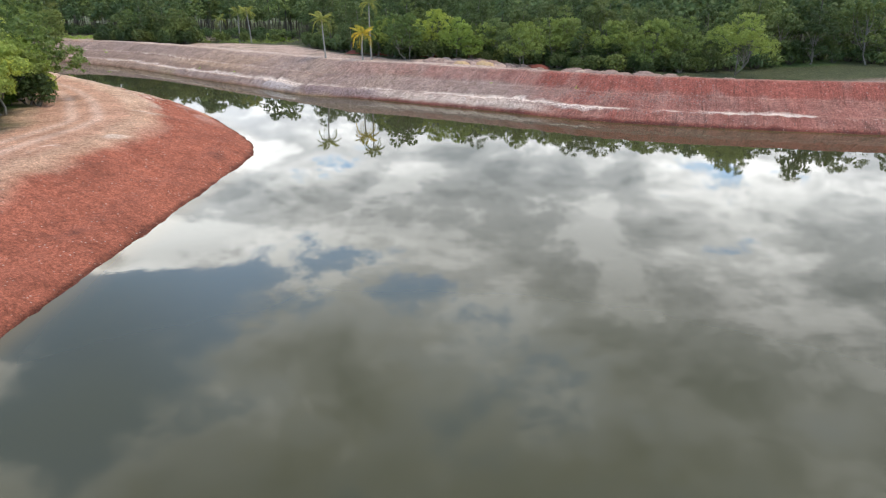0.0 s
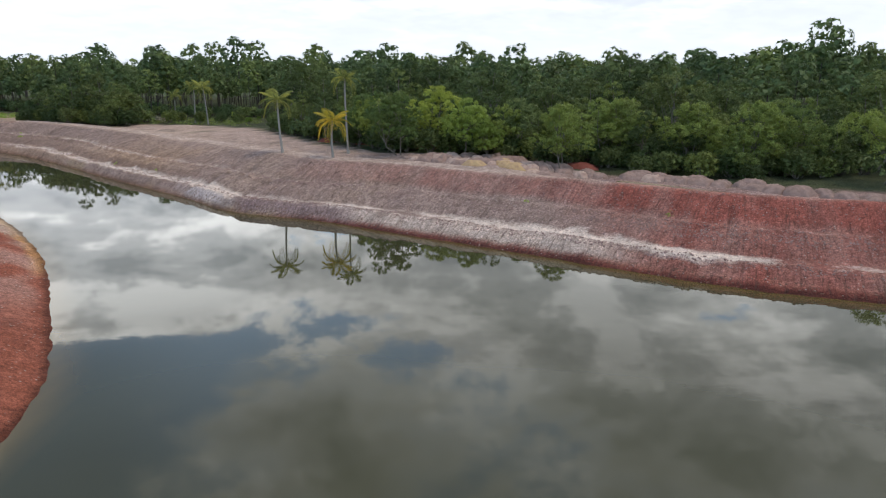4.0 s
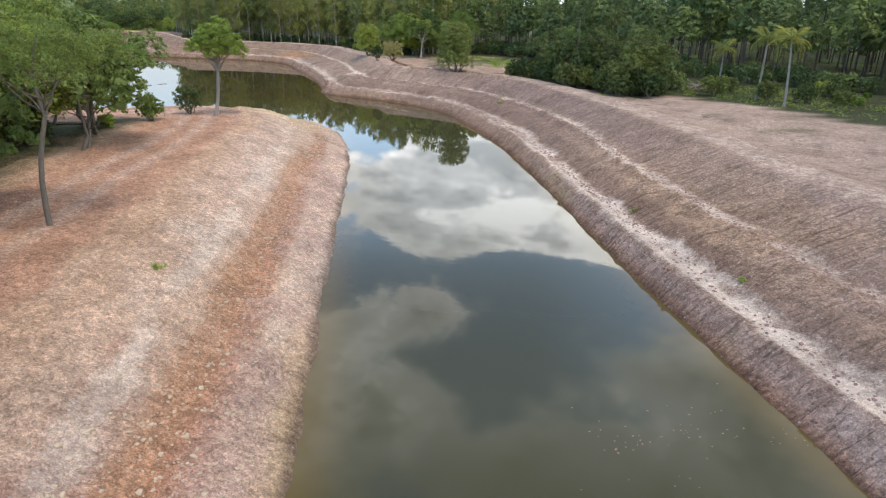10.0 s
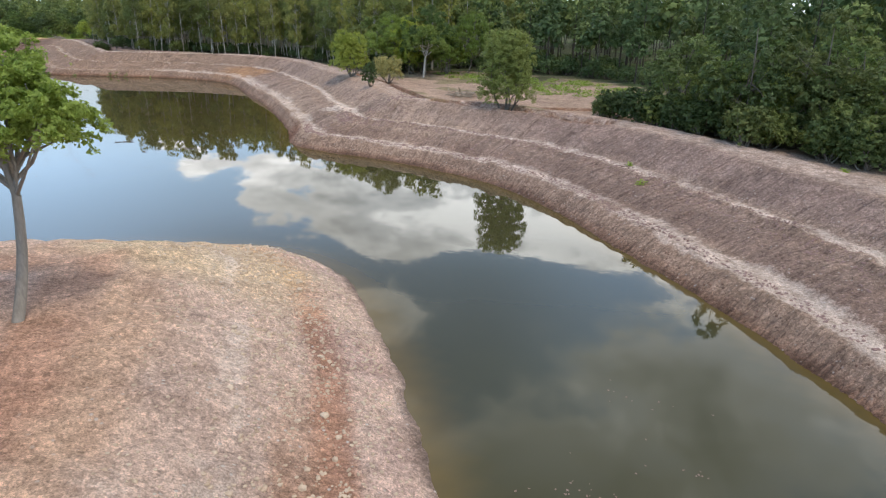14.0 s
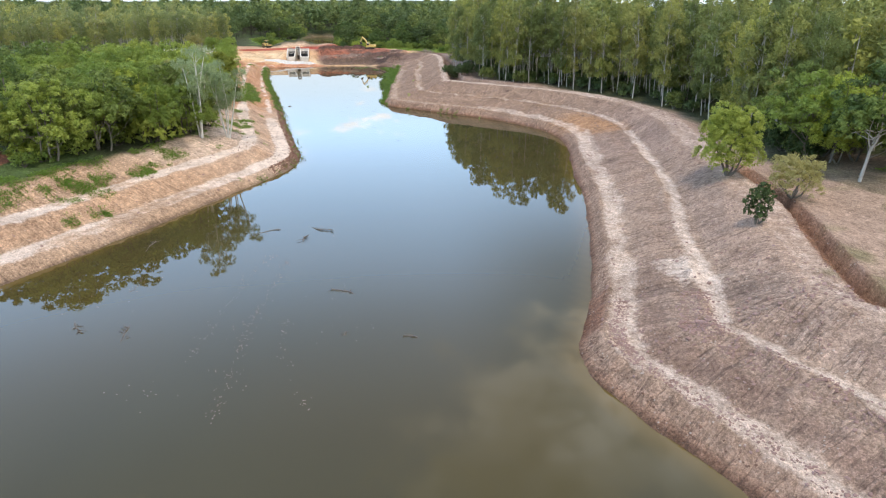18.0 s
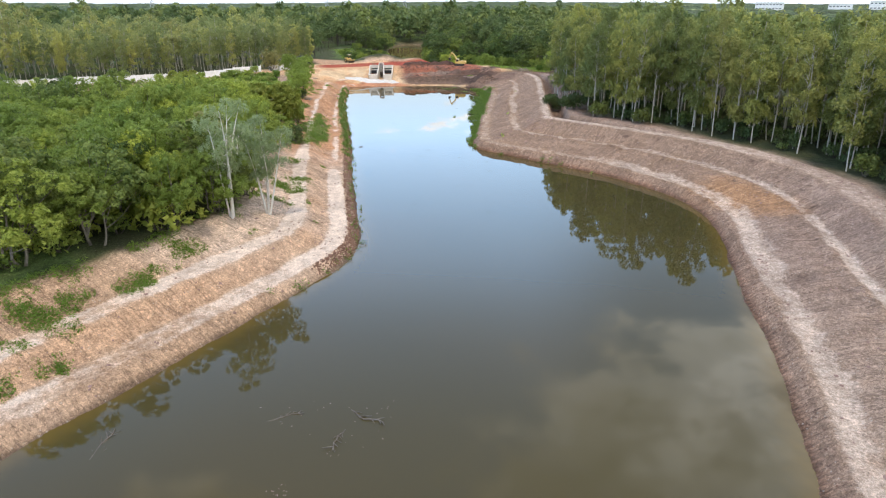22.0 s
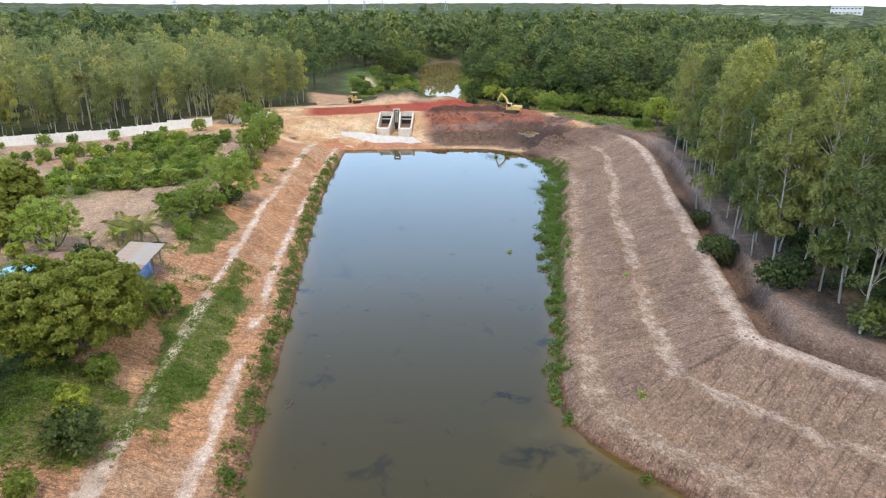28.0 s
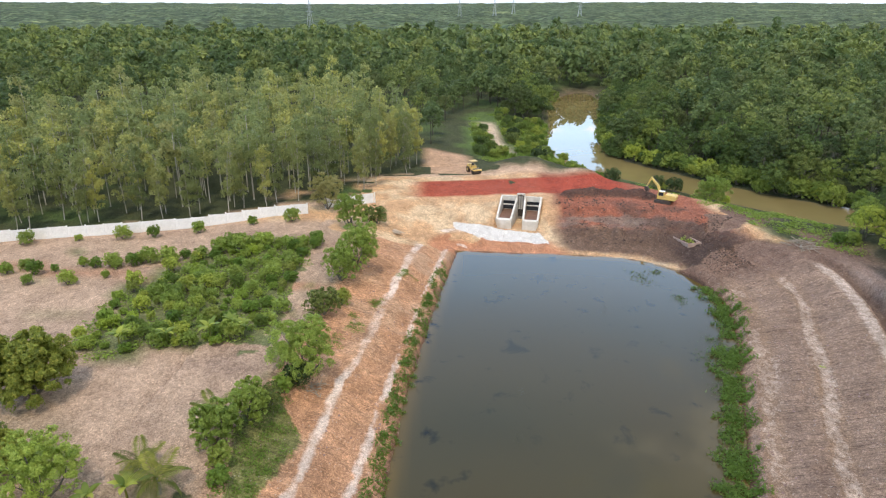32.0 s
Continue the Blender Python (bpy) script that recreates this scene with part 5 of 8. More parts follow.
def plant(name, wood, crown, bark, leaf, label, category, group="", split=False):
    """A plant as a thing: trunk and crown. Kept far below until it is copied into place."""
    ob = thing(name, label, category, group)
    if split:
        for i, limb_ in enumerate(wood):
            kind = "trunk" if i == 0 else "branch"
            part(kind, mesh_of(kind, *limb_, bark, True), bark, ob)
    else:
        part("trunk", mesh_of("trunk", *join(wood), bark, True), bark, ob)
    part("crown", mesh_of("crown", *crown, leaf), leaf, ob)
    return ob


def palm(name, h, lean, leaf, fronds, ln, label, seed, r=0.16):
    rng = np.random.default_rng(seed)
    ob = thing(name, label, "palm tree")
    t = np.linspace(0, 1, 9)
    path = np.stack([lean * t ** 1.6, 0.15 * np.sin(t * 3), h * t - 0.3 * (t == 0)], 1)
    part("trunk", mesh_of("trunk", *tube(path, np.interp(t, (0, 0.08, 1), (r * 1.7, r * 1.1, r * 0.75)), 9), BARK_PALM, True), BARK_PALM, ob)
    kinds = [mesh_of("frond", *frond_arrays(ln, s, 17, ln * 0.24), leaf) for s in (0.42, 0.80, 1.2)]
    for i in range(fronds):
        f = part("frond", kinds[i * 3 // fronds], leaf, ob)
        f.matrix_basis = pose(path[-1][0], path[-1][1], h - 0.05, 0, -38 + 62 * i / fronds, i * 137.5 + rng.uniform(-12, 12))
    cluster = bmesh.new()
    for i in range(6):
        bmesh.ops.create_icosphere(cluster, subdivisions=1, radius=0.13, matrix=Matrix.Translation((path[-1][0] + 0.25 * math.cos(i), 0.25 * math.sin(i * 1.9), h - 0.25 - 0.06 * (i % 3))))
    part("coconut_cluster", cluster, LEAF_PALM, ob)
    return ob


def banana(seed):
    rng = np.random.default_rng(seed)
    ob = thing("banana_plant", "banana plant with broad arching pale green leaves", "banana plant", "banana plants in the garden")
    part("stem", mesh_of("stem", *tube([(0, 0, -0.2), (0.02, 0, 0.8), (0, 0.03, 1.7)], (0.13, 0.11, 0.07), 8), LEAF_PALM, True), LEAF_PALM, ob)
    t = np.linspace(0, 1, 7)
    V, F = [], []
    for i, u in enumerate(t):
        w = 0.30 * math.sin(math.pi * min(1, 0.12 + u * 0.86)) + 0.02
        x, z = 2.0 * u * (1 - 0.2 * u), 1.05 * u - 1.25 * u * u
        V += [(x, -w, z - 0.08 * w), (x, 0, z + 0.03), (x, w, z - 0.08 * w)]
        if i:
            k = 3 * i
            F += [(k - 3, k, k + 1, k - 2), (k - 2, k + 1, k + 2, k - 1)]
    blade = mesh_of("blade", V, np.array(F), LEAF_LUSH, True)
    for i in range(8):
        f = part("blade", blade, LEAF_LUSH, ob)
        f.matrix_basis = pose(0, 0, 1.65, 0, -35 + rng.uniform(-12, 22), i * 45 + rng.uniform(-14, 14))
    return ob


def sow(rng, outline, gap, margin=0.0):
    """Places scattered over an area, about gap apart."""
    o = np.array(outline, float)
    lo, hi = o.min(0), o.max(0)
    gx, gy = np.meshgrid(np.arange(lo[0], hi[0], gap), np.arange(lo[1], hi[1], gap), indexing="ij")
    p = np.stack([gx.ravel(), gy.ravel()], 1) + rng.uniform(-0.42, 0.42, (gx.size, 2)) * gap
    return p[inside(p[:, 0], p[:, 1], o)]


def set_out(kinds, places, rng, lo=0.8, hi=1.2, sink=0.0):
    """Copies of the given kinds at the places, turned and scaled at random."""
    if not len(places):
        return
    zs = heights(places)
    for i, ((x, y), z) in enumerate(zip(places, zs)):
        k = kinds[int(rng.integers(len(kinds)))]
        s = rng.uniform(lo, hi)
        copy_thing(k, pose(x, y, z - sink, rng.normal(0, 2), rng.normal(0, 2), rng.uniform(0, 360)) @ Matrix.Diagonal((s * rng.uniform(0.9, 1.1), s * rng.uniform(0.9, 1.1), s, 1)))


def discard(kinds):
    for k in kinds:
        for o in (*k.children_recursive, k):
            bpy.data.objects.remove(o)


R_ = np.random.default_rng(7)
jungle = [plant("jungle_tree", *broadleaf(np.random.default_rng(10 + i), h, sp, 0.22, n, 6200, 0.205, bare), BARK, LEAF_JUNGLE, "dark green broadleaf tree in dense woodland", "tree", "woodland trees") for i, (h, sp, n, bare) in enumerate(((15, 4.6, 15, 0.05), (19, 5.0, 16, 0.1), (12, 4.4, 14, 0.03), (23, 5.6, 15, 0.2)))]
lush = [plant("leafy_tree", *broadleaf(np.random.default_rng(30 + i), h, sp, 0.16, n, 9000, 0.138, bare, stems=st), BARK, LEAF_LUSH, "bright green leafy tree on the wood's edge", "tree", "bright woodland-edge trees") for i, (h, sp, n, bare, st) in enumerate(((9, 3.7, 12, 0.1, 3), (11, 3.9, 13, 0.16, 1), (7.5, 3.3, 11, 0.08, 2)))]
gums = [plant("eucalyptus_tree", *gum(np.random.default_rng(50 + i), h, 0.125, 6800, 0.165), BARK_PALE, LEAF_GUM, "tall slender eucalyptus with pale trunk and thin crown", "tree", "plantation eucalyptus") for i, h in enumerate((19, 22, 17, 20.5))]
gums_lit = [plant("eucalyptus_tree", *gum(np.random.default_rng(54 + i), h, 0.125, 6800, 0.165), BARK_PALE, LEAF_GUM_LIT, "slender eucalyptus with pale trunk and yellow-green crown", "tree", "plantation eucalyptus") for i, h in enumerate((19, 21, 17.5))]
bushes = [plant("shrub", *bush(np.random.default_rng(90 + i), r, h, int(n * 1.9), 0.16), BARK, m, lb, "shrub", "shrubs") for i, (r, h, n, m, lb) in enumerate(((1.5, 2.4, 750, LEAF_LUSH, "leafy green shrub on open ground"), (1.0, 1.7, 480, LEAF_WEED, "small bright green shrub on open ground"), (2.2, 3.3, 1100, LEAF_JUNGLE, "dark green bushy shrub")))]

river_trees = [plant("riverside_tree", *broadleaf(np.random.default_rng(34 + i), h, sp, 0.16, n, 5400, 0.195, bare, stems=st), BARK, LEAF_RIVER, "lush green tree overhanging the muddy river", "tree", "riverside trees") for i, (h, sp, n, bare, st) in enumerate(((9, 4.0, 12, 0.1, 2), (12, 4.4, 13, 0.14, 1)))]
bank_shrubs = [plant("riverside_shrub", *bush(np.random.default_rng(110 + i), r, h, n, 0.2), BARK, m, "dense green shrub overhanging the muddy river", "shrub", "riverside shrubs") for i, (r, h, n, m) in enumerate(((2.4, 3.6, 2300, LEAF_LUSH), (2.0, 2.8, 1900, LEAF_RIVER)))]
saplings = [plant("orchard_sapling", *bush(np.random.default_rng(94 + i), r, h, n, 0.15), BARK, m, "young fruit tree in a sandy orchard row", "sapling", "orchard saplings", True) for i, (r, h, n, m) in enumerate(((1.4, 2.3, 1200, LEAF_GARDEN), (1.0, 1.9, 800, LEAF_WEED)))]
crops = [plant("garden_plant", *bush(np.random.default_rng(97 + i), r, h, n, 0.16), BARK, m, "leafy crop plant in a crowded garden plot", "garden plant", "garden plot plants") for i, (r, h, n, m) in enumerate(((1.5, 2.0, 1100, LEAF_GARDEN), (1.1, 1.6, 800, LEAF_WEED), (1.3, 2.6, 1000, LEAF_LUSH)))]
WOOD_NE = [(150, 120), (75, 140), (52, 131), (33, 132), (24, 142), (-11, 154), (-26, 176), (-36, 194), (-42, 240), (-60, 255), (-60, 300), (150, 300)]
WOOD_N = [(-112, 221), (-98, 214), (-84, 210), (-76, 211), (-80, 226), (-96, 232), (-112, 228)]
WOOD_BACK = [(-42, 240), (-60, 243), (-104, 252), (-140, 270), (-172, 272), (-172, 330), (-60, 330)]
GUMS_E = [(-168, 252), (-192, 259), (-216, 266), (-232, 267.5), (-252, 257), (-263, 249.5), (-280, 252.5), (-294, 256.5), (-312, 264.5), (-332, 274), (-345, 280), (-345, 315), (-168, 312)]
WOOD_W = [(-199, 159), (-207, 170), (-213, 178), (-224, 184), (-246, 186), (-262, 188), (-268, 180), (-262, 160), (-262, 140), (-240, 146), (-214, 156)]
WOOD_W2 = [(-268, 180), (-274, 177), (-286, 171), (-288, 150), (-290, 118), (-270, 118), (-262, 138), (-262, 160)]
WOOD_SW = [(-182, 132), (-196, 131), (-220, 134), (-262, 126), (-290, 116), (-300, 60), (-190, 60)]
GUMS_W = [(-366, 118), (-380, 180), (-387, 199), (-402, 206), (-424, 207), (-470, 196), (-470, 110), (-430, 90), (-370, 90)]
SPIT_WOOD = [(-50, 20), (-46, 62), (-48, 82), (-57, 102), (-72, 117), (-88, 122), (-100, 137), (-108, 143), (-122, 146), (-130, 138), (-132, 118), (-100, 90), (-80, 20)]


def lake_gap(p):
    """How far inland of the lake's shore places lie."""
    return course(p[:, 0], p[:, 1], np.concatenate([LAKE, LAKE[:1]]))[0]


def wooded(p, bank=27.0):
    """Drops places on open ground, water and roads."""
    x, y = p[:, 0], p[:, 1]
    ok = ~inside(x, y, LAKE) & (lake_gap(p) > bank)
    dr = course(x, y, RIVER_LINE)[0]
    ok &= ~inside(x, y, RIVER_LINE) & (dr > 2.5)
    for hx, hy, hr in ((-274.5, 187.2, 8.0), (-263.5, 186.5, 6.5), (-288, 178, 7.0), (-269, 191, 6.0), (-281, 183, 4.5)):
        ok &= np.hypot(x - hx, y - hy) > hr
    for area in (ORCHARD, CLEARING, FIELD, PALM_FLAT, [(-408, 198), (-366, 198), (-346, 276), (-372, 276), (-408, 256)], [(-505, 224), (-440, 210), (-406, 206), (-402, 262), (-420, 268), (-436, 256), (-460, 250), (-505, 259)], [(-440, 240), (-400, 255), (-366, 266), (-358, 280), (-372, 294), (-384, 300), (-391, 290), (-407, 276), (-420, 264), (-436, 250)]):
        ok &= ~inside(x, y, np.array(area, float))
    return p[ok]


def forest(name, label, kinds, places, rng, lo, hi, bark, leaf):
    """Many trees joined in one mesh; kinds hold the arrays of wood and of crown."""
    zs = heights(places)
    V, F, T, n = [], ([], []), [], 0
    for (x, y), z in zip(places, zs):
        both = kinds[int(rng.integers(len(kinds)))]
        a, s, tint = rng.uniform(0, 6.28), rng.uniform(lo, hi) * (1.3 if rng.random() < 0.05 else 1), rng.random()
        rot = np.array(((math.cos(a), -math.sin(a), 0), (math.sin(a), math.cos(a), 0), (0, 0, 1.0))) * s
        for k, (v, f) in enumerate(both):
            V.append(v @ rot.T + (x, y, z))
            F[k].append(f + n)
            T.append(np.full(len(v), tint))
            n += len(v)
    wood, crown = np.concatenate(F[0]), np.concatenate(F[1])
    me = mesh_of(name, np.concatenate(V), [wood, crown], bark)
    me.materials.append(leaf)
    me.polygons.foreach_set("material_index", np.repeat((0, 1), (len(wood), len(crown))).astype(np.int32))
    me.attributes.new("tint", "FLOAT", "POINT").data.foreach_set("value", np.concatenate(T).astype(np.float32))
    return tagged(new(name, me), label, "woodland", kind="stuff")


def stem(h, r):
    return tube([(0, 0, -0.3), (0.1, 0.05, h * 0.5), (0, 0.1, h)], (r, r * 0.7, r * 0.3), 4)


def far_tree(seed, h, sp, n, count, size):
    rng = np.random.default_rng(seed)
    lobes = []
    for i in range(n):
        a, u = 2.4 * i + rng.random(), math.sqrt((i + 0.3) / n)
        lobes.append((np.array((math.cos(a) * u * sp * 0.72, math.sin(a) * u * sp * 0.72, h * (0.86 - 0.42 * u * u + rng.uniform(-0.05, 0.05)))), sp * rng.uniform(0.34, 0.52)))
    return stem(h * 0.75, 0.2), crown_leaves(rng, lobes, count, size, 0.62, 0.0, True, 0.3)


def far_gum(seed, h, count, size):
    rng = np.random.default_rng(seed)
    lobes = [(np.array((rng.uniform(-1, 1) * 1.6, rng.uniform(-1, 1) * 1.6, h * rng.uniform(0.42, 0.96))), h * rng.uniform(0.055, 0.10)) for _ in range(13)]
    return stem(h * 0.9, 0.17), crown_leaves(rng, lobes, count, size, 0.5, 0.5)


# north-east woods: low trees in front, tall ones behind
p = wooded(sow(R_, WOOD_NE, 7.6), 24)
g = lake_gap(p)
front, mid, back = p[g < 50], p[(g >= 50) & (g < 72)], p[g >= 72]
set_out([*jungle[:1], *jungle[2:3], river_trees[1]], front, R_, 0.52, 0.78)
set_out(jungle[:3], mid, R_, 0.75, 1.0)
far_j = [far_tree(200 + i, h, sp, 11, 540, 0.48) for i, (h, sp) in enumerate(((17, 4.8), (20, 5.2), (14, 4.4), (22, 5.0)))]
thick = [far_tree(220 + i, h, sp, 9, 300, 0.66) for i, (h, sp) in enumerate(((13, 4.8), (16, 5.4), (11, 4.6), (18, 5.0)))]
far_g = [far_gum(240 + i, h, 640, 0.38) for i, h in enumerate((19, 21.5, 17.5))]
forest("woodland", "tall dark tropical woodland behind the embankment", far_j, np.concatenate([back, wooded(sow(R_, WOOD_BACK, 8.0)), wooded(sow(R_, [(-60, 300), (150, 300), (190, 120), (240, 120), (240, 380), (-60, 380)], 10.0))]), R_, 0.72, 1.02, BARK_DARK, LEAF_SHADED)
set_out([jungle[0], jungle[2], *river_trees], wooded(sow(R_, WOOD_N, 4.6), 18), R_, 0.6, 0.95)
p = wooded(sow(R_, GUMS_E, 4.3), 18)
g = lake_gap(p)
set_out(gums, p[g < 36], R_, 0.78, 1.05)
p2 = wooded(sow(R_, [(-330, 278), (-345, 284), (-352, 300), (-345, 330), (-330, 330)], 6.0))
forest("plantation", "rows of slender pale-stemmed eucalyptus", far_g, np.concatenate([p[g >= 36], p2]), R_, 0.8, 1.05, BARK_PALE, LEAF_GUM)
set_out([*lush, *lush[:2], river_trees[1]], wooded(sow(R_, WOOD_W, 4.3), 14.0), R_, 0.75, 1.22)
set_out(lush + jungle[2:3], wooded(sow(R_, WOOD_W2, 6.2), 14), R_, 0.65, 0.95)
p = wooded(sow(R_, GUMS_W, 5.2), 14)
edge_w = course(p[:, 0], p[:, 1], np.array([(-360, 100), (-376, 182), (-387, 199), (-404, 207), (-430, 208)]))[0]
set_out(gums_lit, p[edge_w < 13], R_, 0.62, 0.86)
p3 = wooded(sow(R_, [(-470, 110), (-470, 196), (-500, 190), (-520, 120)], 9.0))
forest("plantation", "yellow-green eucalyptus plantation behind the wall", far_g, np.concatenate([p[edge_w >= 13], p3]), R_, 0.62, 0.88, BARK_PALE, LEAF_GUM_LIT)
wooded_edge = np.array([(-161.0, 249.9), (-169.0, 251.1), (-166.6, 253.5), (-174.5, 253.8)])
p = wooded(sow(R_, SPIT_WOOD, 5.6), 20.5)
set_out(lush + river_trees, p[p[:, 1] < 100], R_, 0.85, 1.15)
set_out([lush[1], lush[0], *river_trees], p[p[:, 1] >= 100], R_, 0.95, 1.3)
set_out([*lush[:2], river_trees[1], lush[0]], np.concatenate([wooded_edge, sow(R_, [(-158, 256), (-170, 252), (-171, 262), (-156, 264)], 4.2)]), R_, 0.8, 1.2)
# riverside trees
band_r = sow(R_, [(-560, 240), (-340, 240), (-340, 345), (-560, 345)], 6.5)
band_r = wooded(band_r)
dr_ = course(band_r[:, 0], band_r[:, 1], RIVER_LINE)[0]
set_out(river_trees + jungle[2:3], band_r[dr_ < 22], R_, 0.75, 1.15)
# the woods beyond
far_all = wooded(sow(R_, [(-900, -170), (-290, -60), (-300, 60), (-290, 116), (-362, 118), (-372, 88), (-520, 88), (-520, 200), (-402, 215), (-340, 330), (-330, 420), (-900, 620)], 9.0))
keep = ~(inside(far_all[:, 0], far_all[:, 1], np.array(GUMS_W, float))) & (course(far_all[:, 0], far_all[:, 1], RIVER_LINE)[0] > np.where(far_all[:, 0] < -556, 3, 20))
far_all = far_all[keep]
near_f = far_all[:, 0] > -600
close = np.hypot(far_all[:, 0] + 320, far_all[:, 1] - 215) < 230
leafy = [far_tree(230 + i, h, sp, 12, 900, 0.36) for i, (h, sp) in enumerate(((12, 4.6), (15, 5.0), (10.5, 4.4), (17, 4.8)))]
forest("woodland", "dense green tropical forest along the river", leafy, far_all[near_f & close], R_, 0.7, 1.1, BARK_DARK, LEAF_FOREST)
forest("woodland", "mixed green tropical forest reaching into the distance", thick + far_j[:1], far_all[near_f & ~close], R_, 0.7, 1.1, BARK_DARK, LEAF_FOREST)
rough_far = [far_tree(260 + i, h, sp, 7, 130, 1.1) for i, (h, sp) in enumerate(((12, 5.4), (15, 6.0), (18, 5.4)))]
forest("woodland", "hazy far forest canopy with mixed crowns", rough_far, far_all[~near_f], R_, 0.75, 1.15, BARK_DARK, LEAF_FOREST)
p = wooded(sow(R_, [(-330, 318), (-168, 314), (-60, 330), (240, 380), (240, 470), (-330, 470)], 12.0))
forest("woodland", "dark forest behind the plantation", [far_tree(280 + i, h, sp, 9, 260, 0.62) for i, (h, sp) in enumerate(((13, 5.4), (16, 6.0), (18, 5.4)))], p, R_, 0.9, 1.3, BARK_DARK, LEAF_SHADED)
p = wooded(np.concatenate([sow(R_, WOOD_SW, 6.2), sow(R_, [(-300, 60), (-180, 60), (-150, 100), (-130, 60), (-100, -60), (-300, -60)], 7.5)]))
forest("woodland", "mixed green trees south of the clearing", far_j[:3], p, R_, 0.55, 0.9, BARK_DARK, LEAF_FOREST)

# thick undergrowth between the trunks
def scrub(seed, r, h, count):
    wood, crown = bush(np.random.default_rng(seed), r, h, count, 0.26)
    return join(wood), crown


low = [scrub(400 + i, r, h, n) for i, (r, h, n) in enumerate(((2.0, 2.6, 330), (1.6, 3.4, 300), (2.4, 2.2, 360)))]
p = wooded(np.concatenate([sow(R_, WOOD_NE, 4.3), sow(R_, WOOD_BACK, 4.6), sow(R_, WOOD_N, 3.6)]), 25)
p = p[(lake_gap(p) < 72)]
forest("undergrowth", "tangled green undergrowth beneath the woodland trees", low, p, R_, 0.7, 1.4, BARK_DARK, LEAF_SHADED)
p = wooded(sow(R_, GUMS_E, 4.2), 25)
p = p[(lake_gap(p) < 50)]
forest("undergrowth", "low scrub and saplings under the plantation", low, p, R_, 0.4, 0.9, BARK_DARK, LEAF_SHADED)
forest("undergrowth", "leafy green undergrowth filling the wood above the bank", low, wooded(sow(R_, WOOD_W, 3.8), 13.2), R_, 0.6, 1.25, BARK_DARK, LEAF_LUSH)


# ---- single trees and shrubs ----
def single(name, rng_seed, x, y, args, bark, leaf, label, category="tree", size=None):
    wood, crown = args
    ob = plant(name, wood, crown, bark, leaf, label, category, split=True)
    ob.matrix_basis = pose(x, y, heights([(x, y)])[0], 0, 0, rng_seed * 47 % 360)
    return ob


def rs(i):
    return np.random.default_rng(1000 + i)


single("lone_tree", 1, -108.2, 153.2, broadleaf(rs(6), 12.4, 2.75, 0.24, 26, 30000, 0.09, 0.40), BARK_PALM, LEAF_GARDEN, "tall spreading tree with open light green crown")
single("slender_tree", 2, -78.0, 123.4, broadleaf(rs(2), 13.6, 4.2, 0.17, 16, 16000, 0.08, 0.46), BARK, LEAF_LIME, "slender forked tree with thin feathery crown")
single("bushy_sapling", 3, -111.6, 152.0, bush(rs(3), 1.7, 3.6, 2600, 0.13), BARK, LEAF_JUNGLE, "dark leafy sapling on the reddish bank", "shrub")
single("bushy_sapling", 4, -109.5, 146.0, bush(rs(4), 1.5, 2.6, 2200, 0.13), BARK, LEAF_WEED, "low leafy sapling beside the wood", "shrub")
single("weeping_tree", 5, -123.0, 217.2, bush(rs(5), 3.6, 12.2, 42000, 0.09, 40), BARK, LEAF_FOREST, "weeping many-stemmed green tree beside the trench")
single("dense_bush_tree", 6, -165.0, 233.5, bush(rs(6), 3.6, 8.2, 26000, 0.10, 24), BARK, LEAF_LUSH, "dense bright green bush on the embankment edge")
single("sapling", 7, -151.0, 222.8, bush(rs(7), 1.2, 4.0, 1800, 0.13), BARK, LEAF_JUNGLE, "dark leafy sapling on the crest", "shrub")
single("dry_bush", 8, -157.1, 234.6, bush(rs(8), 2.8, 4.6, 9000, 0.085, 22), BARK, LEAF_DRY, "straw-coloured dry bush beside the trench", "shrub")
single("field_tree", 9, -159.0, 247.3, broadleaf(rs(9), 10.0, 3.9, 0.2, 13, 6000, 0.16, 0.36), BARK_PALE, LEAF_LIME, "forked tree with yellow-green crown in a field")
for i, (x, y, h, w, leaf, st) in enumerate(((16.1, 138.0, 9.6, 2.9, LEAF_LIME, 2), (6.0, 143.1, 5.6, 1.7, LEAF_GARDEN, 1), (2.5, 146.6, 9.4, 2.7, LEAF_GARDEN, 1), (-7.6, 147.8, 10.2, 2.7, LEAF_RIVER, 2), (-3.2, 151.8, 11.0, 3.0, LEAF_LUSH, 2), (25.4, 145.5, 10.4, 3.0, LEAF_LIME, 3), (27.8, 146.2, 10.2, 2.8, LEAF_FOREST, 2), (33.8, 138.3, 9.8, 3.1, LEAF_RIVER, 3), (40.3, 133.8, 10.2, 3.2, LEAF_LIME, 2), (46.7, 135.4, 10.4, 3.4, LEAF_RIVER, 2), (54.5, 126.0, 11.2, 3.8, LEAF_LIME, 2), (-15.5, 158.5, 9.2, 3.0, LEAF_RIVER, 2), (37.0, 142.0, 9.4, 2.9, LEAF_FOREST, 2), (11.5, 150.5, 9.6, 3.0, LEAF_FOREST, 2))):
    single("embankment_tree", 20 + i, x, y, broadleaf(rs(20 + i), h, w * 1.2, 0.12, 16, 13000, 0.12, 0.14, stems=st), BARK, leaf, ("lime-green" if leaf is LEAF_LIME else "green") + " tree with pale forked stems behind the crest")
single("grey_gum", 40, -215.0, 180.6, fan_tree(rs(40), 13.5, 3.6, 0.18, 4, 17000, 0.085), BARK_WHITE, LEAF_GREY, "grey-green gum tree with white trunk above the bank")
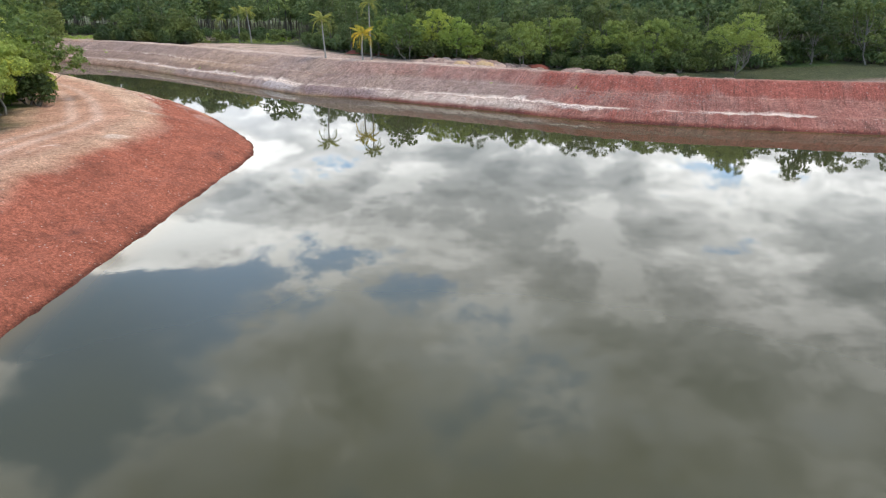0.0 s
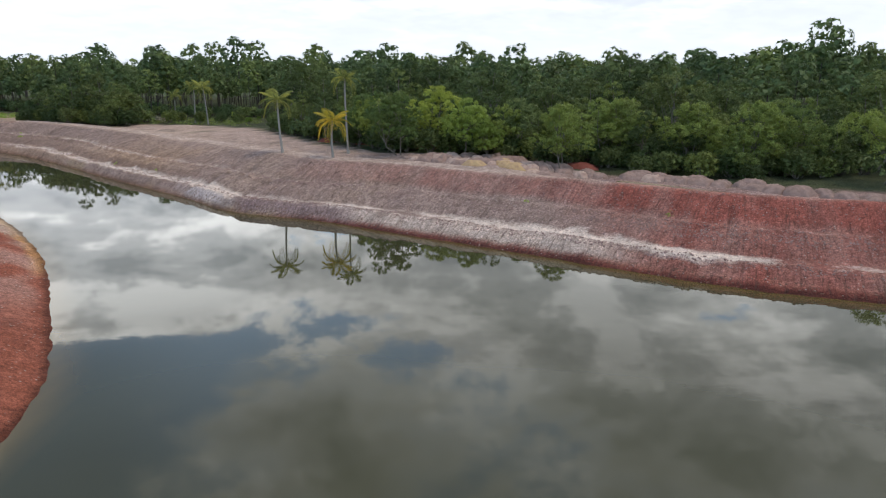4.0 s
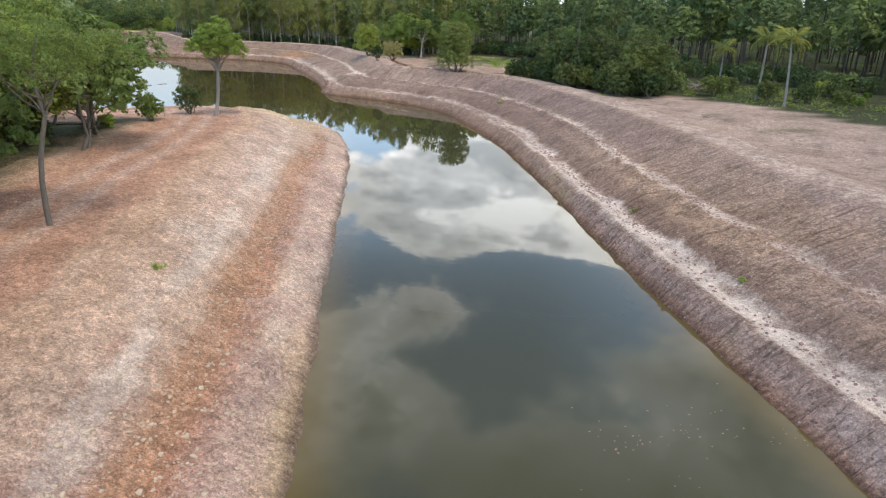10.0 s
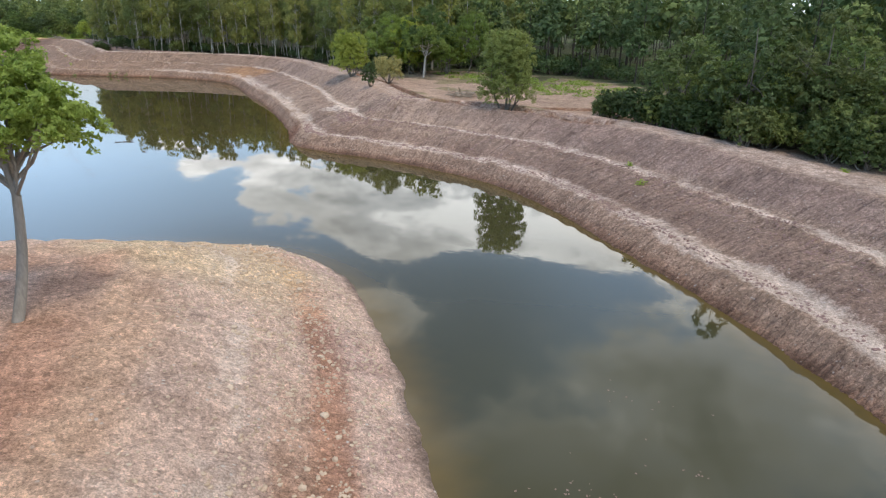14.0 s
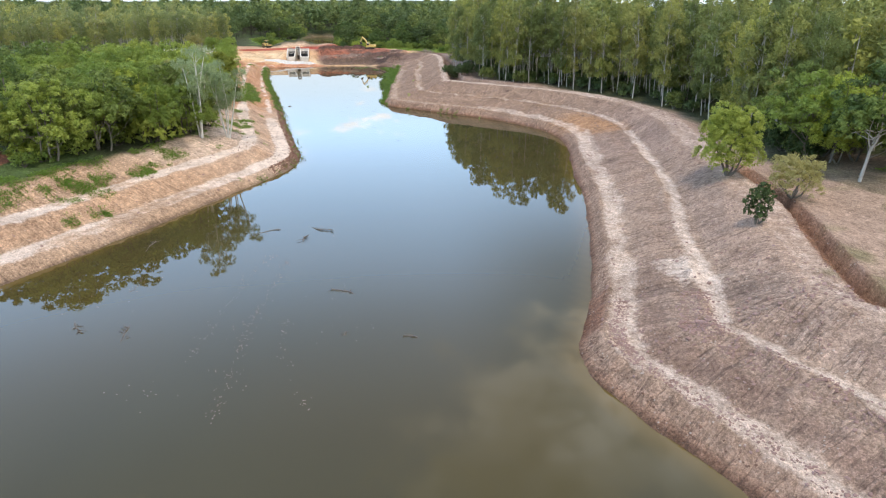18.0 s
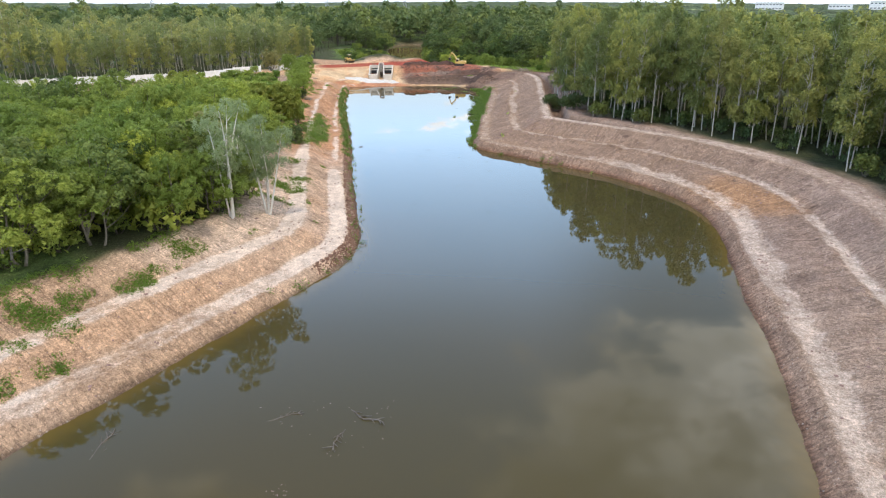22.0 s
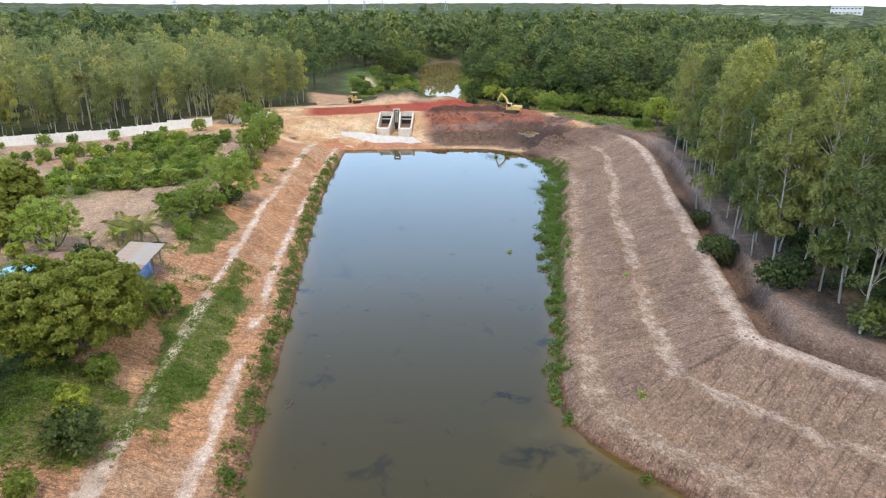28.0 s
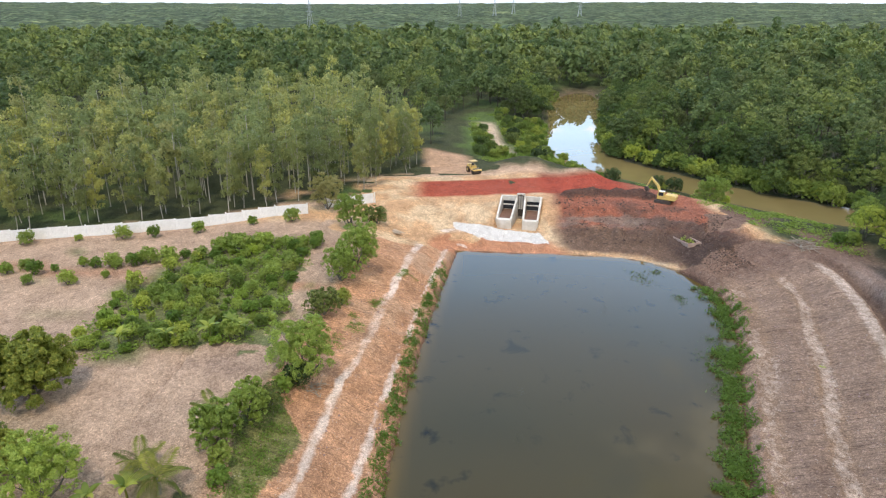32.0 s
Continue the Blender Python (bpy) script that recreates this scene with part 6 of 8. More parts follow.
single("grey_gum", 41, -218.0, 184.6, fan_tree(rs(41), 11.5, 3.3, 0.13, 5, 18000, 0.085), BARK_WHITE, LEAF_GREY, "smaller grey-green gum tree with leaning white trunk")
single("lime_tree", 43, -203.6, 153.5, broadleaf(rs(43), 9.5, 2.6, 0.13, 12, 9000, 0.12, 0.12), BARK, LEAF_LIME, "narrow yellow-green tree beside the red clearing")
single("pale_tree", 42, -226.0, 178.5, broadleaf(rs(42), 10.5, 3.6, 0.2, 12, 4800, 0.17, 0.3), BARK, LEAF_DRY, "pale yellowish tree among green ones")
for i, (x, y, r, h) in enumerate(((-274.5, 187.2, 5.9, 7.6), (-315, 167.5, 4.6, 7.2), (-302.5, 171.5, 2.6, 3.8), (-266, 177.0, 3.4, 5.5))):
    single("mango_tree", 50 + i, x, y, bush(rs(50 + i), r * 0.94, h, int(10500 * r), 0.15, 26), BARK, LEAF_MANGO, "dense round-crowned mango tree with yellowish shoots")
for i, (x, y, h, w, leaf, lb) in enumerate(((-320.0, 195.4, 7.8, 3.7, LEAF_GARDEN, "bright green bushy tree on the bank's shoulder"), (-350, 198.5, 8.5, 3.2, LEAF_GARDEN, "green tree above the earth bank"), (-345.0, 196.5, 6.0, 2.6, LEAF_GARDEN, "small leafy tree above the bank"), (-379.5, 189.5, 7.5, 3.4, LEAF_DRY, "pale yellow-green tree by the white wall"), (-369, 195.5, 7.0, 3.0, LEAF_GARDEN, "green tree beside the white wall"), (-390.5, 271.5, 7.0, 3.6, LEAF_GARDEN, "flat-crowned tree on the river bank"), (-299, 177.5, 6.5, 3.2, LEAF_GARDEN, "leafy tree beside the shed"), (-283.0, 192.0, 3.2, 1.6, LEAF_GARDEN, "low leafy tree in front of the shed"), (-306.5, 189.5, 4.6, 2.3, LEAF_GARDEN, "bushy green tree at the garden's edge"), (-310.0, 191.8, 5.0, 2.0, LEAF_GARDEN, "young bright green tree at the garden's edge"))):
    single("garden_tree", 60 + i, x, y, bush(rs(60 + i), w * 1.05, h, int(4600 * w), 0.11), BARK, leaf, lb)

PALMS = (("coconut_palm", -16.4, 138.6, 5.2, -0.3, LEAF_GOLD, 15, 2.9, "coconut palm with golden yellow fronds"), ("coconut_palm", -25.0, 144.6, 7.8, 0.9, LEAF_PALM, 15, 2.9, "leaning coconut palm with yellow-green fronds"), ("coconut_palm", -15.9, 151.0, 11.8, 0.4, LEAF_PALM, 14, 2.8, "tall thin coconut palm"), ("coconut_palm", -60, 214, 9.2, 0.6, LEAF_PALM, 15, 3.2, "coconut palm at the wood's edge"), ("coconut_palm", -65.5, 220, 9.0, -0.5, LEAF_PALM, 15, 3.2, "coconut palm at the wood's edge"), ("coconut_palm", -75, 231, 7.0, 0.5, LEAF_PALM, 14, 3.0, "coconut palm beside fallen debris"), ("young_palm", -299.5, 186.8, 1.9, 0.2, LEAF_PALM, 14, 3.0, "young coconut palm beside the shed"), ("young_palm", -309.5, 188.6, 1.6, 0.1, LEAF_PALM, 13, 2.6, "young coconut palm in the garden"), ("young_palm", -281.6, 190.2, 1.5, 0.2, LEAF_PALM, 13, 2.8, "young coconut palm in front of the shed"), ("young_palm", -302.0, 184.5, 1.2, 0.1, LEAF_PALM, 12, 2.6, "young coconut palm in the garden"))
for i, (nm, x, y, h, ln, leaf, n, fl, lb) in enumerate(PALMS):
    palm(nm, h, ln, leaf, n, fl, lb, 300 + i).matrix_basis = pose(x, y, heights([(x, y)])[0], 0, 0, 125 if i < 3 else 63 * i)

ban = banana(5)
bans = [(-326, 183), (-327.5, 186.5), (-325, 178), (-298.5, 184.6), (-297.5, 182.0), (-324.6, 172.5), (-329, 184.6), (-301.5, 175.0), (-300.6, 172.0)]
for (x, y), z in zip(bans, heights(bans)):
    copy_thing(ban, pose(x, y, z, 0, 0, R_.uniform(0, 360)) @ Matrix.Scale(R_.uniform(0.75, 1.15), 4))
discard([ban])

# garden rows and plot
rows_ = []
for j, (x0, y0, x1, y1, n) in enumerate(((-347.5, 136, -359.5, 190, 22), (-361, 132, -371.5, 184, 8), (-343, 138, -347, 160, 5), (-353, 160, -358, 190, 9))):
    for i in range(n):
        u = (i + R_.uniform(-0.25, 0.25)) / (n - 1)
        rows_.append((x0 + (x1 - x0) * u + R_.normal(0, 0.8), y0 + (y1 - y0) * u))
set_out(saplings, np.array(rows_), R_, 0.6, 1.4)
set_out(crops, sow(R_, PLOT, 2.5), R_, 0.45, 1.05)
set_out(bushes, np.array([(-303.5, 190.8), (-301, 191.4), (-312.5, 193), (-316, 193.8), (-318, 195), (-294, 185), (-291, 183.5), (-289, 185.8), (-296.5, 181.6), (-285.5, 184.2), (-279, 189.8), (-281, 186.2), (-270.5, 190), (-266, 189), (-262.5, 190.2), (-334, 195.5), (-338.5, 197.4), (-356, 199.5), (-361, 199), (-365, 197.5), (-373, 199.6), (-258, 188.5), (-297, 174.5), (-293, 172.5), (-306, 168.5), (-310, 164)]), R_, 0.7, 1.15)
# undergrowth along the woods' edges
under, under_dark = [], []
for line, n in ((np.array(WOOD_NE[2:9], float), 80), (np.array(WOOD_N[:4], float), 44), (np.array(SPIT_WOOD[1:9], float) - (3.5, 2.5), 26), (np.array(GUMS_E[:12], float), 14), (np.array([(-412, 262), (-402, 272), (-392, 281), (-380, 287), (-368, 284), (-356, 282)], float), 6), (np.array([(-470, 236), (-450, 238), (-440, 240), (-424, 247), (-412, 258)], float), 22)):
    seg = np.hypot(*np.diff(line, axis=0).T)
    at = np.cumsum(np.concatenate([[0], seg]))
    for u in R_.uniform(0, at[-1], n):
        (under_dark if line[0][0] > -200 and line[0][1] > 100 else under).append((np.interp(u, at, line[:, 0]) + R_.normal(0, 1.6), np.interp(u, at, line[:, 1]) + R_.normal(0, 1.6)))
set_out(bushes, np.array(under), R_, 0.6, 1.2)
set_out(bushes[2:], np.array(under_dark), R_, 0.6, 1.2)


def off_path(p):
    """Drops places on the sandy path and the pit beside the river."""
    on = (np.abs(p[:, 1] - 231.5 - 0.06 * (p[:, 0] + 461)) < 3.6) & (p[:, 0] < -436) | inside(p[:, 0], p[:, 1], [(-440, 210), (-411, 210), (-408, 222), (-432, 221)])
    return p[~on]


set_out(bank_shrubs, off_path(sow(R_, [(-500, 228), (-440, 221), (-428, 226), (-430, 232), (-456, 240), (-500, 246)], 3.4)), R_, 0.35, 0.9)
set_out(bushes[:2], off_path(sow(R_, [(-500, 238), (-458, 238), (-432, 230), (-424, 234), (-422, 248), (-436, 254), (-460, 248), (-500, 254)], 3.6)), R_, 0.5, 1.15)
verge = []
for (ax, ay), (bx, by) in zip(((-384, 322), (-393, 305), (-408, 289), (-425, 277), (-448, 263.5), (-485, 270.5)), ((-393, 305), (-408, 289), (-425, 277), (-448, 263.5), (-485, 270.5), (-540, 286))):
    n = int(math.hypot(bx - ax, by - ay) / 1.7)
    verge += [(ax + (bx - ax) * (i + R_.random()) / n + R_.normal(-0.6, 0.8), ay + (by - ay) * (i + R_.random()) / n + R_.normal(2.0, 0.9)) for i in range(n)]
set_out(bank_shrubs, np.array(verge), R_, 0.8, 1.5)
set_out(jungle[2:3] + lush, wooded(np.array([(-353.8, 278.4), (-346.3, 281.2), (-360.3, 285.7), (-352, 286), (-364, 288), (-369.8, 289), (-345, 288), (-340, 283), (-357, 291), (-338, 279.5), (-366, 294)])), R_, 0.6, 0.95)


# ---- low growth, stones and flotsam ----
def tufts(name, label, patches, per, size, leaf, rng, tall=0.35):
    """Weeds: short blades and leaves over round patches (x, y, radius)."""
    C, N = [], []
    for x, y, r in patches:
        n = int(per * r * r)
        a, q = rng.uniform(0, 6.28, n), r * np.sqrt(rng.random(n))
        q *= 0.75 + 0.35 * np.sin(a * 3 + x) * np.cos(a * 2 + y)
        C.append(np.stack([x + q * np.cos(a), y + q * np.sin(a), rng.random(n) ** 1.5 * tall], 1))
    C = np.concatenate(C)
    C[:, 2] += np.maximum(heights(C[:, :2]), 0.0)
    C = C[~inside(C[:, 0], C[:, 1], RIVER_LINE)]
    v, f = leaves(rng, C, np.zeros_like(C) + (0, 0, 1.0), size, 0.5)
    return tagged(new(name, mesh_of(name, v, f, leaf)), label, "weeds", kind="stuff")


def along_shore(line, x0, x1, n, off, r, rng):
    out = []
    for _ in range(n):
        x = rng.uniform(x0, x1)
        i = int(np.clip(np.argmin(np.abs(line[:, 0] - x)), 1, len(line) - 2))
        t = line[i + 1] - line[i - 1]
        t /= np.hypot(*t) + 1e-9
        o, u = rng.normal(*off), rng.uniform(-3.0, 3.0)
        out.append((line[i][0] + t[0] * u - t[1] * o, line[i][1] + t[1] * u + t[0] * o, rng.uniform(*r)))
    return out


tufts("shore_weeds", "lush green weeds along the waterline", along_shore(EAST, -349, -296, 330, (0.9, 0.9), (0.45, 1.1), R_) + along_shore(EAST, -296, -266, 110, (0.2, 0.4), (0.35, 0.8), R_) + along_shore(EAST, -262, -235, 7, (-0.2, 0.4), (0.4, 0.8), R_) + [(-330, 248, 1.8), (-326, 246.5, 2.0), (-309, 240, 1.6), (-303, 238.5, 1.4)], 62, 0.17, LEAF_WEED, R_, 0.55)
tufts("shore_weeds", "green weeds on the western waterline", along_shore(WEST, -358, -262, 420, (-0.9, 0.55), (0.35, 0.8), R_) + along_shore(WEST, -262, -200, 60, (-0.2, 0.5), (0.25, 0.6), R_), 70, 0.14, LEAF_WEED, R_, 0.45)
EDGE_GRASS = along_shore(WEST, -252, -178, 70, (-15.2, 0.9), (0.7, 1.5), R_) + along_shore(WEST, -300, -252, 40, (-14.5, 1.2), (0.7, 1.5), R_)
GRASSY = [(-196.1, 164.6, 1.7), (-196.7, 167.9, 1.6), (-193, 163.5, 1.6), (-186.8, 165.6, 0.8), (-189.2, 168.0, 0.8), (-201.8, 172.6, 1.6), (-206.9, 175.9, 1.3), (-234.4, 188.2, 1.5), (-296, 198.5, 1.2), (-320, 195, 1.6), (-232.0, 186.8, 1.5), (-230.4, 188.3, 1.3), (-236.5, 190.3, 0.7), (-234.6, 190.6, 0.5), (-225.0, 184.2, 0.9), (-224.4, 185.8, 0.9), (-223.2, 187.2, 0.5), (-223.7, 189.8, 0.45), (-248, 189.5, 1.2), (-247.9, 194.5, 0.5), (-217.7, 190.1, 0.35), (-212.5, 182.7, 0.4), (-207.8, 176.2, 1.5), (-201.7, 172.3, 1.5), (-195, 165.8, 1.9), (-189.5, 168.2, 0.8), (-186.5, 165.1, 0.8), (-180.5, 156.4, 0.7), (-194, 159, 2.0), (-190, 157, 1.8), (-265, 192.6, 1.4), (-270.7, 194.7, 1.6), (-292, 197.7, 1.6), (-288.2, 197.7, 1.6), (-291, 194, 1.0), (-334, 199.5, 1.3), (-341, 202, 1.0), (-328, 197, 1.4), (-352, 206, 1.2)]
tufts("grass_patch", "green grass and creepers on the earth bank", EDGE_GRASS + [(x, y, R_.uniform(0.7, 1.3)) for area in GRASS_BANK for x, y in sow(R_, area, 1.25)] + [(x + R_.normal(0, 0.8 * r), y + R_.normal(0, 0.6 * r), r * R_.uniform(0.4, 1.0)) for x, y, r in GRASSY for _ in range(7)], 80, 0.11, LEAF_WEED, R_, 0.26)
tufts("grass_patch", "rough green ground cover in clearings", [(x, y, R_.uniform(1.0, 2.6)) for x, y in sow(R_, [(-108, 232), (-140, 240), (-165, 258), (-135, 262), (-106, 248)], 3.6)] + [(x, y, R_.uniform(1.5, 3.0)) for x, y in off_path(sow(R_, [(-500, 226), (-440, 222), (-424, 226), (-422, 250), (-436, 254), (-460, 247), (-500, 254)], 2.6))] + [(x, y, R_.uniform(1.2, 2.6)) for x, y in sow(R_, PLOT, 3.0)] + [(x, y, R_.uniform(1.5, 2.8)) for x, y in sow(R_, [(-412, 262), (-398, 262), (-366, 272), (-352, 282), (-384, 290)], 3.0)], 24, 0.2, LEAF_WEED, R_, 0.45)
tufts("rough_grass", "thin rough grass under palms at the wood's edge", [(x, y, R_.uniform(0.7, 2.2)) for x, y in sow(R_, [(-46, 206), (-80, 216), (-78, 240), (-50, 238)], 3.4)], 16, 0.2, LEAF_LIME, R_, 0.6)
set_out(bushes, sow(R_, [(-50, 212), (-80, 222), (-78, 240), (-52, 238)], 7.0), R_, 0.5, 1.1)
tufts("weed", "small green weeds on bare earth", [(-69.4, 125.3, 0.5), (-98.2, 198, 0.6), (8.5, 116, 0.35), (21.5, 108, 0.4), (-30, 139, 0.45), (-46, 148, 0.35), (-101, 203, 0.5), (-57, 158, 0.4), (-84, 205, 0.6), (-300, 232, 0.5), (-283, 240, 0.4), (-262, 231, 0.5), (-322, 257, 0.4)], 130, 0.14, LEAF_WEED, R_, 0.3)


def stones(name, label, places, lo, hi, material, rng, sink=0.3, flat=0.7):
    """Angular lumps joined in one mesh."""
    bm = bmesh.new()
    bmesh.ops.create_icosphere(bm, subdivisions=1, radius=1.0)
    bm.verts.ensure_lookup_table()
    base = np.array([v.co[:] for v in bm.verts])
    tri = np.array([[v.index for v in f.verts] for f in bm.faces])
    bm.free()
    places = np.asarray(places)
    z = heights(places)
    n = len(places)
    s = rng.uniform(lo, hi, (n, 1, 1)) * rng.uniform(0.6, 1.4, (n, 1, 3)) * np.array((1, 1, flat))
    a = rng.uniform(0, 6.28, n)
    v = base[None] * (1 + rng.normal(0, 0.16, (n, len(base), 1))) * s
    x = v[:, :, 0] * np.cos(a)[:, None] - v[:, :, 1] * np.sin(a)[:, None] + places[:, 0:1]
    y = v[:, :, 0] * np.sin(a)[:, None] + v[:, :, 1] * np.cos(a)[:, None] + places[:, 1:2]
    V = np.stack([x, y, v[:, :, 2] + z[:, None] + (s[:, :, 2] * (1 - 2 * sink)) * 0.5], 2).reshape(-1, 3)
    F = (tri[None] + (np.arange(n) * len(base))[:, None, None]).reshape(-1, 3)
    return tagged(new(name, mesh_of(name, V, F, material)), label, "stones", kind="stuff")


def bank_places(line, n, lo, hi, side, rng, x0=-999, x1=999):
    """Places at distances lo to hi inland of a shore."""
    ok = np.flatnonzero((line[:-1, 0] > x0) & (line[:-1, 0] < x1))
    i = rng.choice(ok, n)
    t = line[i + 1] - line[i]
    ln = np.hypot(t[:, 0], t[:, 1])[:, None] + 1e-9
    p = line[i] + t * rng.random((n, 1)) + np.stack([-t[:, 1], t[:, 0]], 1) / ln * side * rng.uniform(lo, hi, (n, 1))
    gap = course(p[:, 0], p[:, 1], line)[0]
    return p[(gap > lo * 0.85) & ~inside(p[:, 0], p[:, 1], LAKE)]


stones("stones", "pale angular stones strewn over the earth bank", np.concatenate([bank_places(SPIT, 4600, 0.8, 6.6, -1, R_, -118, -44), bank_places(SPIT, 1200, 6.0, 10.5, -1, R_, -118, -36)]), 0.03, 0.095, STONE_CREAM, R_)
stones("stones", "larger cream stones along the dug ledge", bank_places(SPIT, 320, 3.2, 7.5, -1, R_, -118, -45), 0.07, 0.15, STONE_CREAM, R_)
stones("clods", "crumbled earth clods on the terraced slopes", bank_places(EAST, 7000, 4.6, 14.5, -1, R_, -110, 45), 0.025, 0.085, SOIL_CLOD, R_)
stones("clods", "crumbled earth clods on the terraced slopes", np.concatenate([bank_places(EAST, 1800, 1.0, 18, -1, R_, -345, -110), bank_places(WEST, 420, 0.5, 14, -1, R_, -360, -170)]), 0.05, 0.16, SOIL_CLOD, R_)
stones("clods", "crumbled clods along the lips of the terraces", np.concatenate([bank_places(EAST, 3600, 1.9, 3.1, -1, R_, -150, 40), bank_places(EAST, 5200, 6.6, 9.0, -1, R_, -150, 40)]), 0.03, 0.11, SOIL_CLOD, R_)
stones("clods", "dark lumps of dumped earth on the dam", np.concatenate([(lambda p: p[p[:, 1] > 236])(bank_places(DAM, 1500, 5, 22, -1, R_)), sow(R_, [(-391, 239), (-392, 252), (-388, 258), (-385, 256), (-387.5, 250), (-386.5, 240)], 0.5), sow(R_, [(-366, 256), (-362, 264), (-354, 264), (-353, 257)], 0.5)]), 0.05, 0.22, CLOD_DARK, R_)
stones("rubble", "brown lumps and debris along the western waterline", bank_places(WEST, 2300, 0.15, 1.5, -1, R_, -300, -207), 0.05, 0.16, SILT, R_)
stones("clods", "earth clods fallen to the foot of the bank", bank_places(EAST, 1500, 0.15, 1.1, -1, R_, -260, 45), 0.04, 0.10, SILT, R_)
stones("rubble", "white broken rubble apron below the sluice", sow(R_, GRAVEL, 0.27), 0.09, 0.19, STONE_WHITE, R_, 0.35, 0.6)

FLOAT = [(-43.6, 130.2), (-43.1, 135.5), (-46.2, 132.7), (-87.8, 161.9), (-84, 164.8), (-80.4, 161.2), (-87.1, 168.8), (-151.9, 177.4), (-158.9, 179.5), (-178.8, 190.3), (-151.1, 172.6), (-154.8, 186.1), (-180.2, 185.5), (-175.7, 187.8), (-170.1, 172), (-166.7, 169.3), (-161.8, 187.4)]
C = [np.stack([R_.normal(x, 1.3, 12), R_.normal(y, 1.3, 12), np.full(12, 0.012)], 1) for x, y in FLOAT]
# drifted lines of scraps
for line, n in ((((-173, 184), (-167.6, 180.3), (-161.8, 178.2), (-155, 175)), 90), (((-171.2, 184.9), (-165.2, 182.7), (-159.9, 180.0), (-153.8, 178.1), (-147, 176)), 170), (((-158, 182.4), (-152, 181), (-146, 181.5)), 40), (((-46, 131), (-43, 135.5), (-36, 139)), 50), (((-88, 162), (-83, 164), (-79, 161)), 60)):
    line = smooth_line(line)
    at = np.linspace(0, 1, len(line))
    u = np.clip(np.round(R_.uniform(0, 1, n) * 14) / 14 + R_.normal(0, 0.022, n), 0, 1)
    C.append(np.stack([np.interp(u, at, line[:, 0]) + R_.normal(0, 0.28, n), np.interp(u, at, line[:, 1]) + R_.normal(0, 0.28, n), np.full(n, 0.012)], 1))
C = np.concatenate(C)
v, f = leaves(R_, C, np.zeros_like(C) + (0, 0, 40.0), 0.055, 0.7)
tagged(new("flotsam", mesh_of("flotsam", v, f, SPOIL_MAUVE)), "pale scraps and foam floating on the water", "flotsam", kind="stuff")
SUNK = [(-295, 215.3), (-300.9, 224.3), (-281.9, 216.5), (-270.4, 203.5), (-263.8, 206.3), (-258.4, 213), (-312.5, 219.2), (-263.2, 215.9), (-286.2, 211.7), (-356, 246.3), (-348.1, 249.3), (-342.3, 236.1), (-312.8, 219.5), (-333.5, 241.7), (-313, 236.7), (-236, 214), (-244, 222), (-228, 205), (-222, 214)]
SUNK += [(R_.uniform(-345, -232), R_.uniform(203, 246)) for _ in range(14)]
SUNK = [p for p in SUNK if inside(np.array([p[0]]), np.array([p[1]]), LAKE)[0]]
C = np.concatenate([np.stack([R_.normal(x, 0.3 * w, 16), R_.normal(y, 0.16 * w, 16), R_.uniform(0.004, 0.02, 16)], 1) for x, y in SUNK for w in (R_.uniform(0.9, 2.0),)])
v, f = leaves(R_, C, np.zeros_like(C) + (0, 0, 30.0), 0.10, 0.4)
tagged(new("water_weed", mesh_of("water_weed", v, f, LEAF_SUNK)), "dark water weed just under the lake's surface", "water weed", kind="stuff")
C = np.concatenate([np.stack([R_.normal(x, r, int(130 * r)), R_.normal(y, r * 0.6, int(130 * r)), R_.uniform(0.0, 0.16, int(130 * r))], 1) for x, y, r in ((-355.5, 245.6, 1.5), (-357.9, 249.0, 0.9), (-347.1, 249.3, 1.0), (-328.1, 246.8, 1.6), (-333, 249, 1.2), (-338.8, 252.4, 1.0), (-321, 245, 1.2), (-312, 241.8, 0.8), (-300, 237.2, 0.7))])
v, f = leaves(R_, C, np.zeros_like(C) + (0, 0, 1.5), 0.2, 0.2)
tagged(new("water_grass", mesh_of("water_grass", v, f, LEAF_RIVER)), "green grass standing in shallow water", "water weed", kind="stuff")


def twigs(name, label, x, y, r, h, n, seed):
    rng = np.random.default_rng(seed)
    ob = thing(name, label, "brushwood", at=pose(x, y, max(heights([(x, y)])[0], 0) + 0.1))
    for _ in range(n // 3):
        a, q = rng.uniform(0, 6.28), r * math.sqrt(rng.random()) * 0.8
        c = np.array((q * math.cos(a), q * math.sin(a), rng.random() * h * (1 - q / r)))
        d = rng.normal(0, 1, 3) * (1, 1, 0.35)
        d *= rng.uniform(0.3, 0.6) * r / (np.linalg.norm(d) + 1e-9)
        part("stick", mesh_of("stick", *tube([c - d, c + rng.normal(0, 0.08, 3), c + d], (0.06, 0.05, 0.02), 5), WOOD), WOOD, ob)


twigs("brush_pile", "heap of cut dry branches on sandy ground", -137, 228, 2.2, 1.4, 170, 1)
twigs("brush_pile", "tangle of dead branches by the wood", -76, 226, 3.2, 2.2, 150, 2)
twigs("brush_pile", "uprooted dead brush at the bank's end", -357, 273, 3.0, 1.2, 140, 4)
twigs("brush_pile", "cut branches on the bank's shoulder", -317.5, 197.0, 1.6, 0.5, 60, 5)


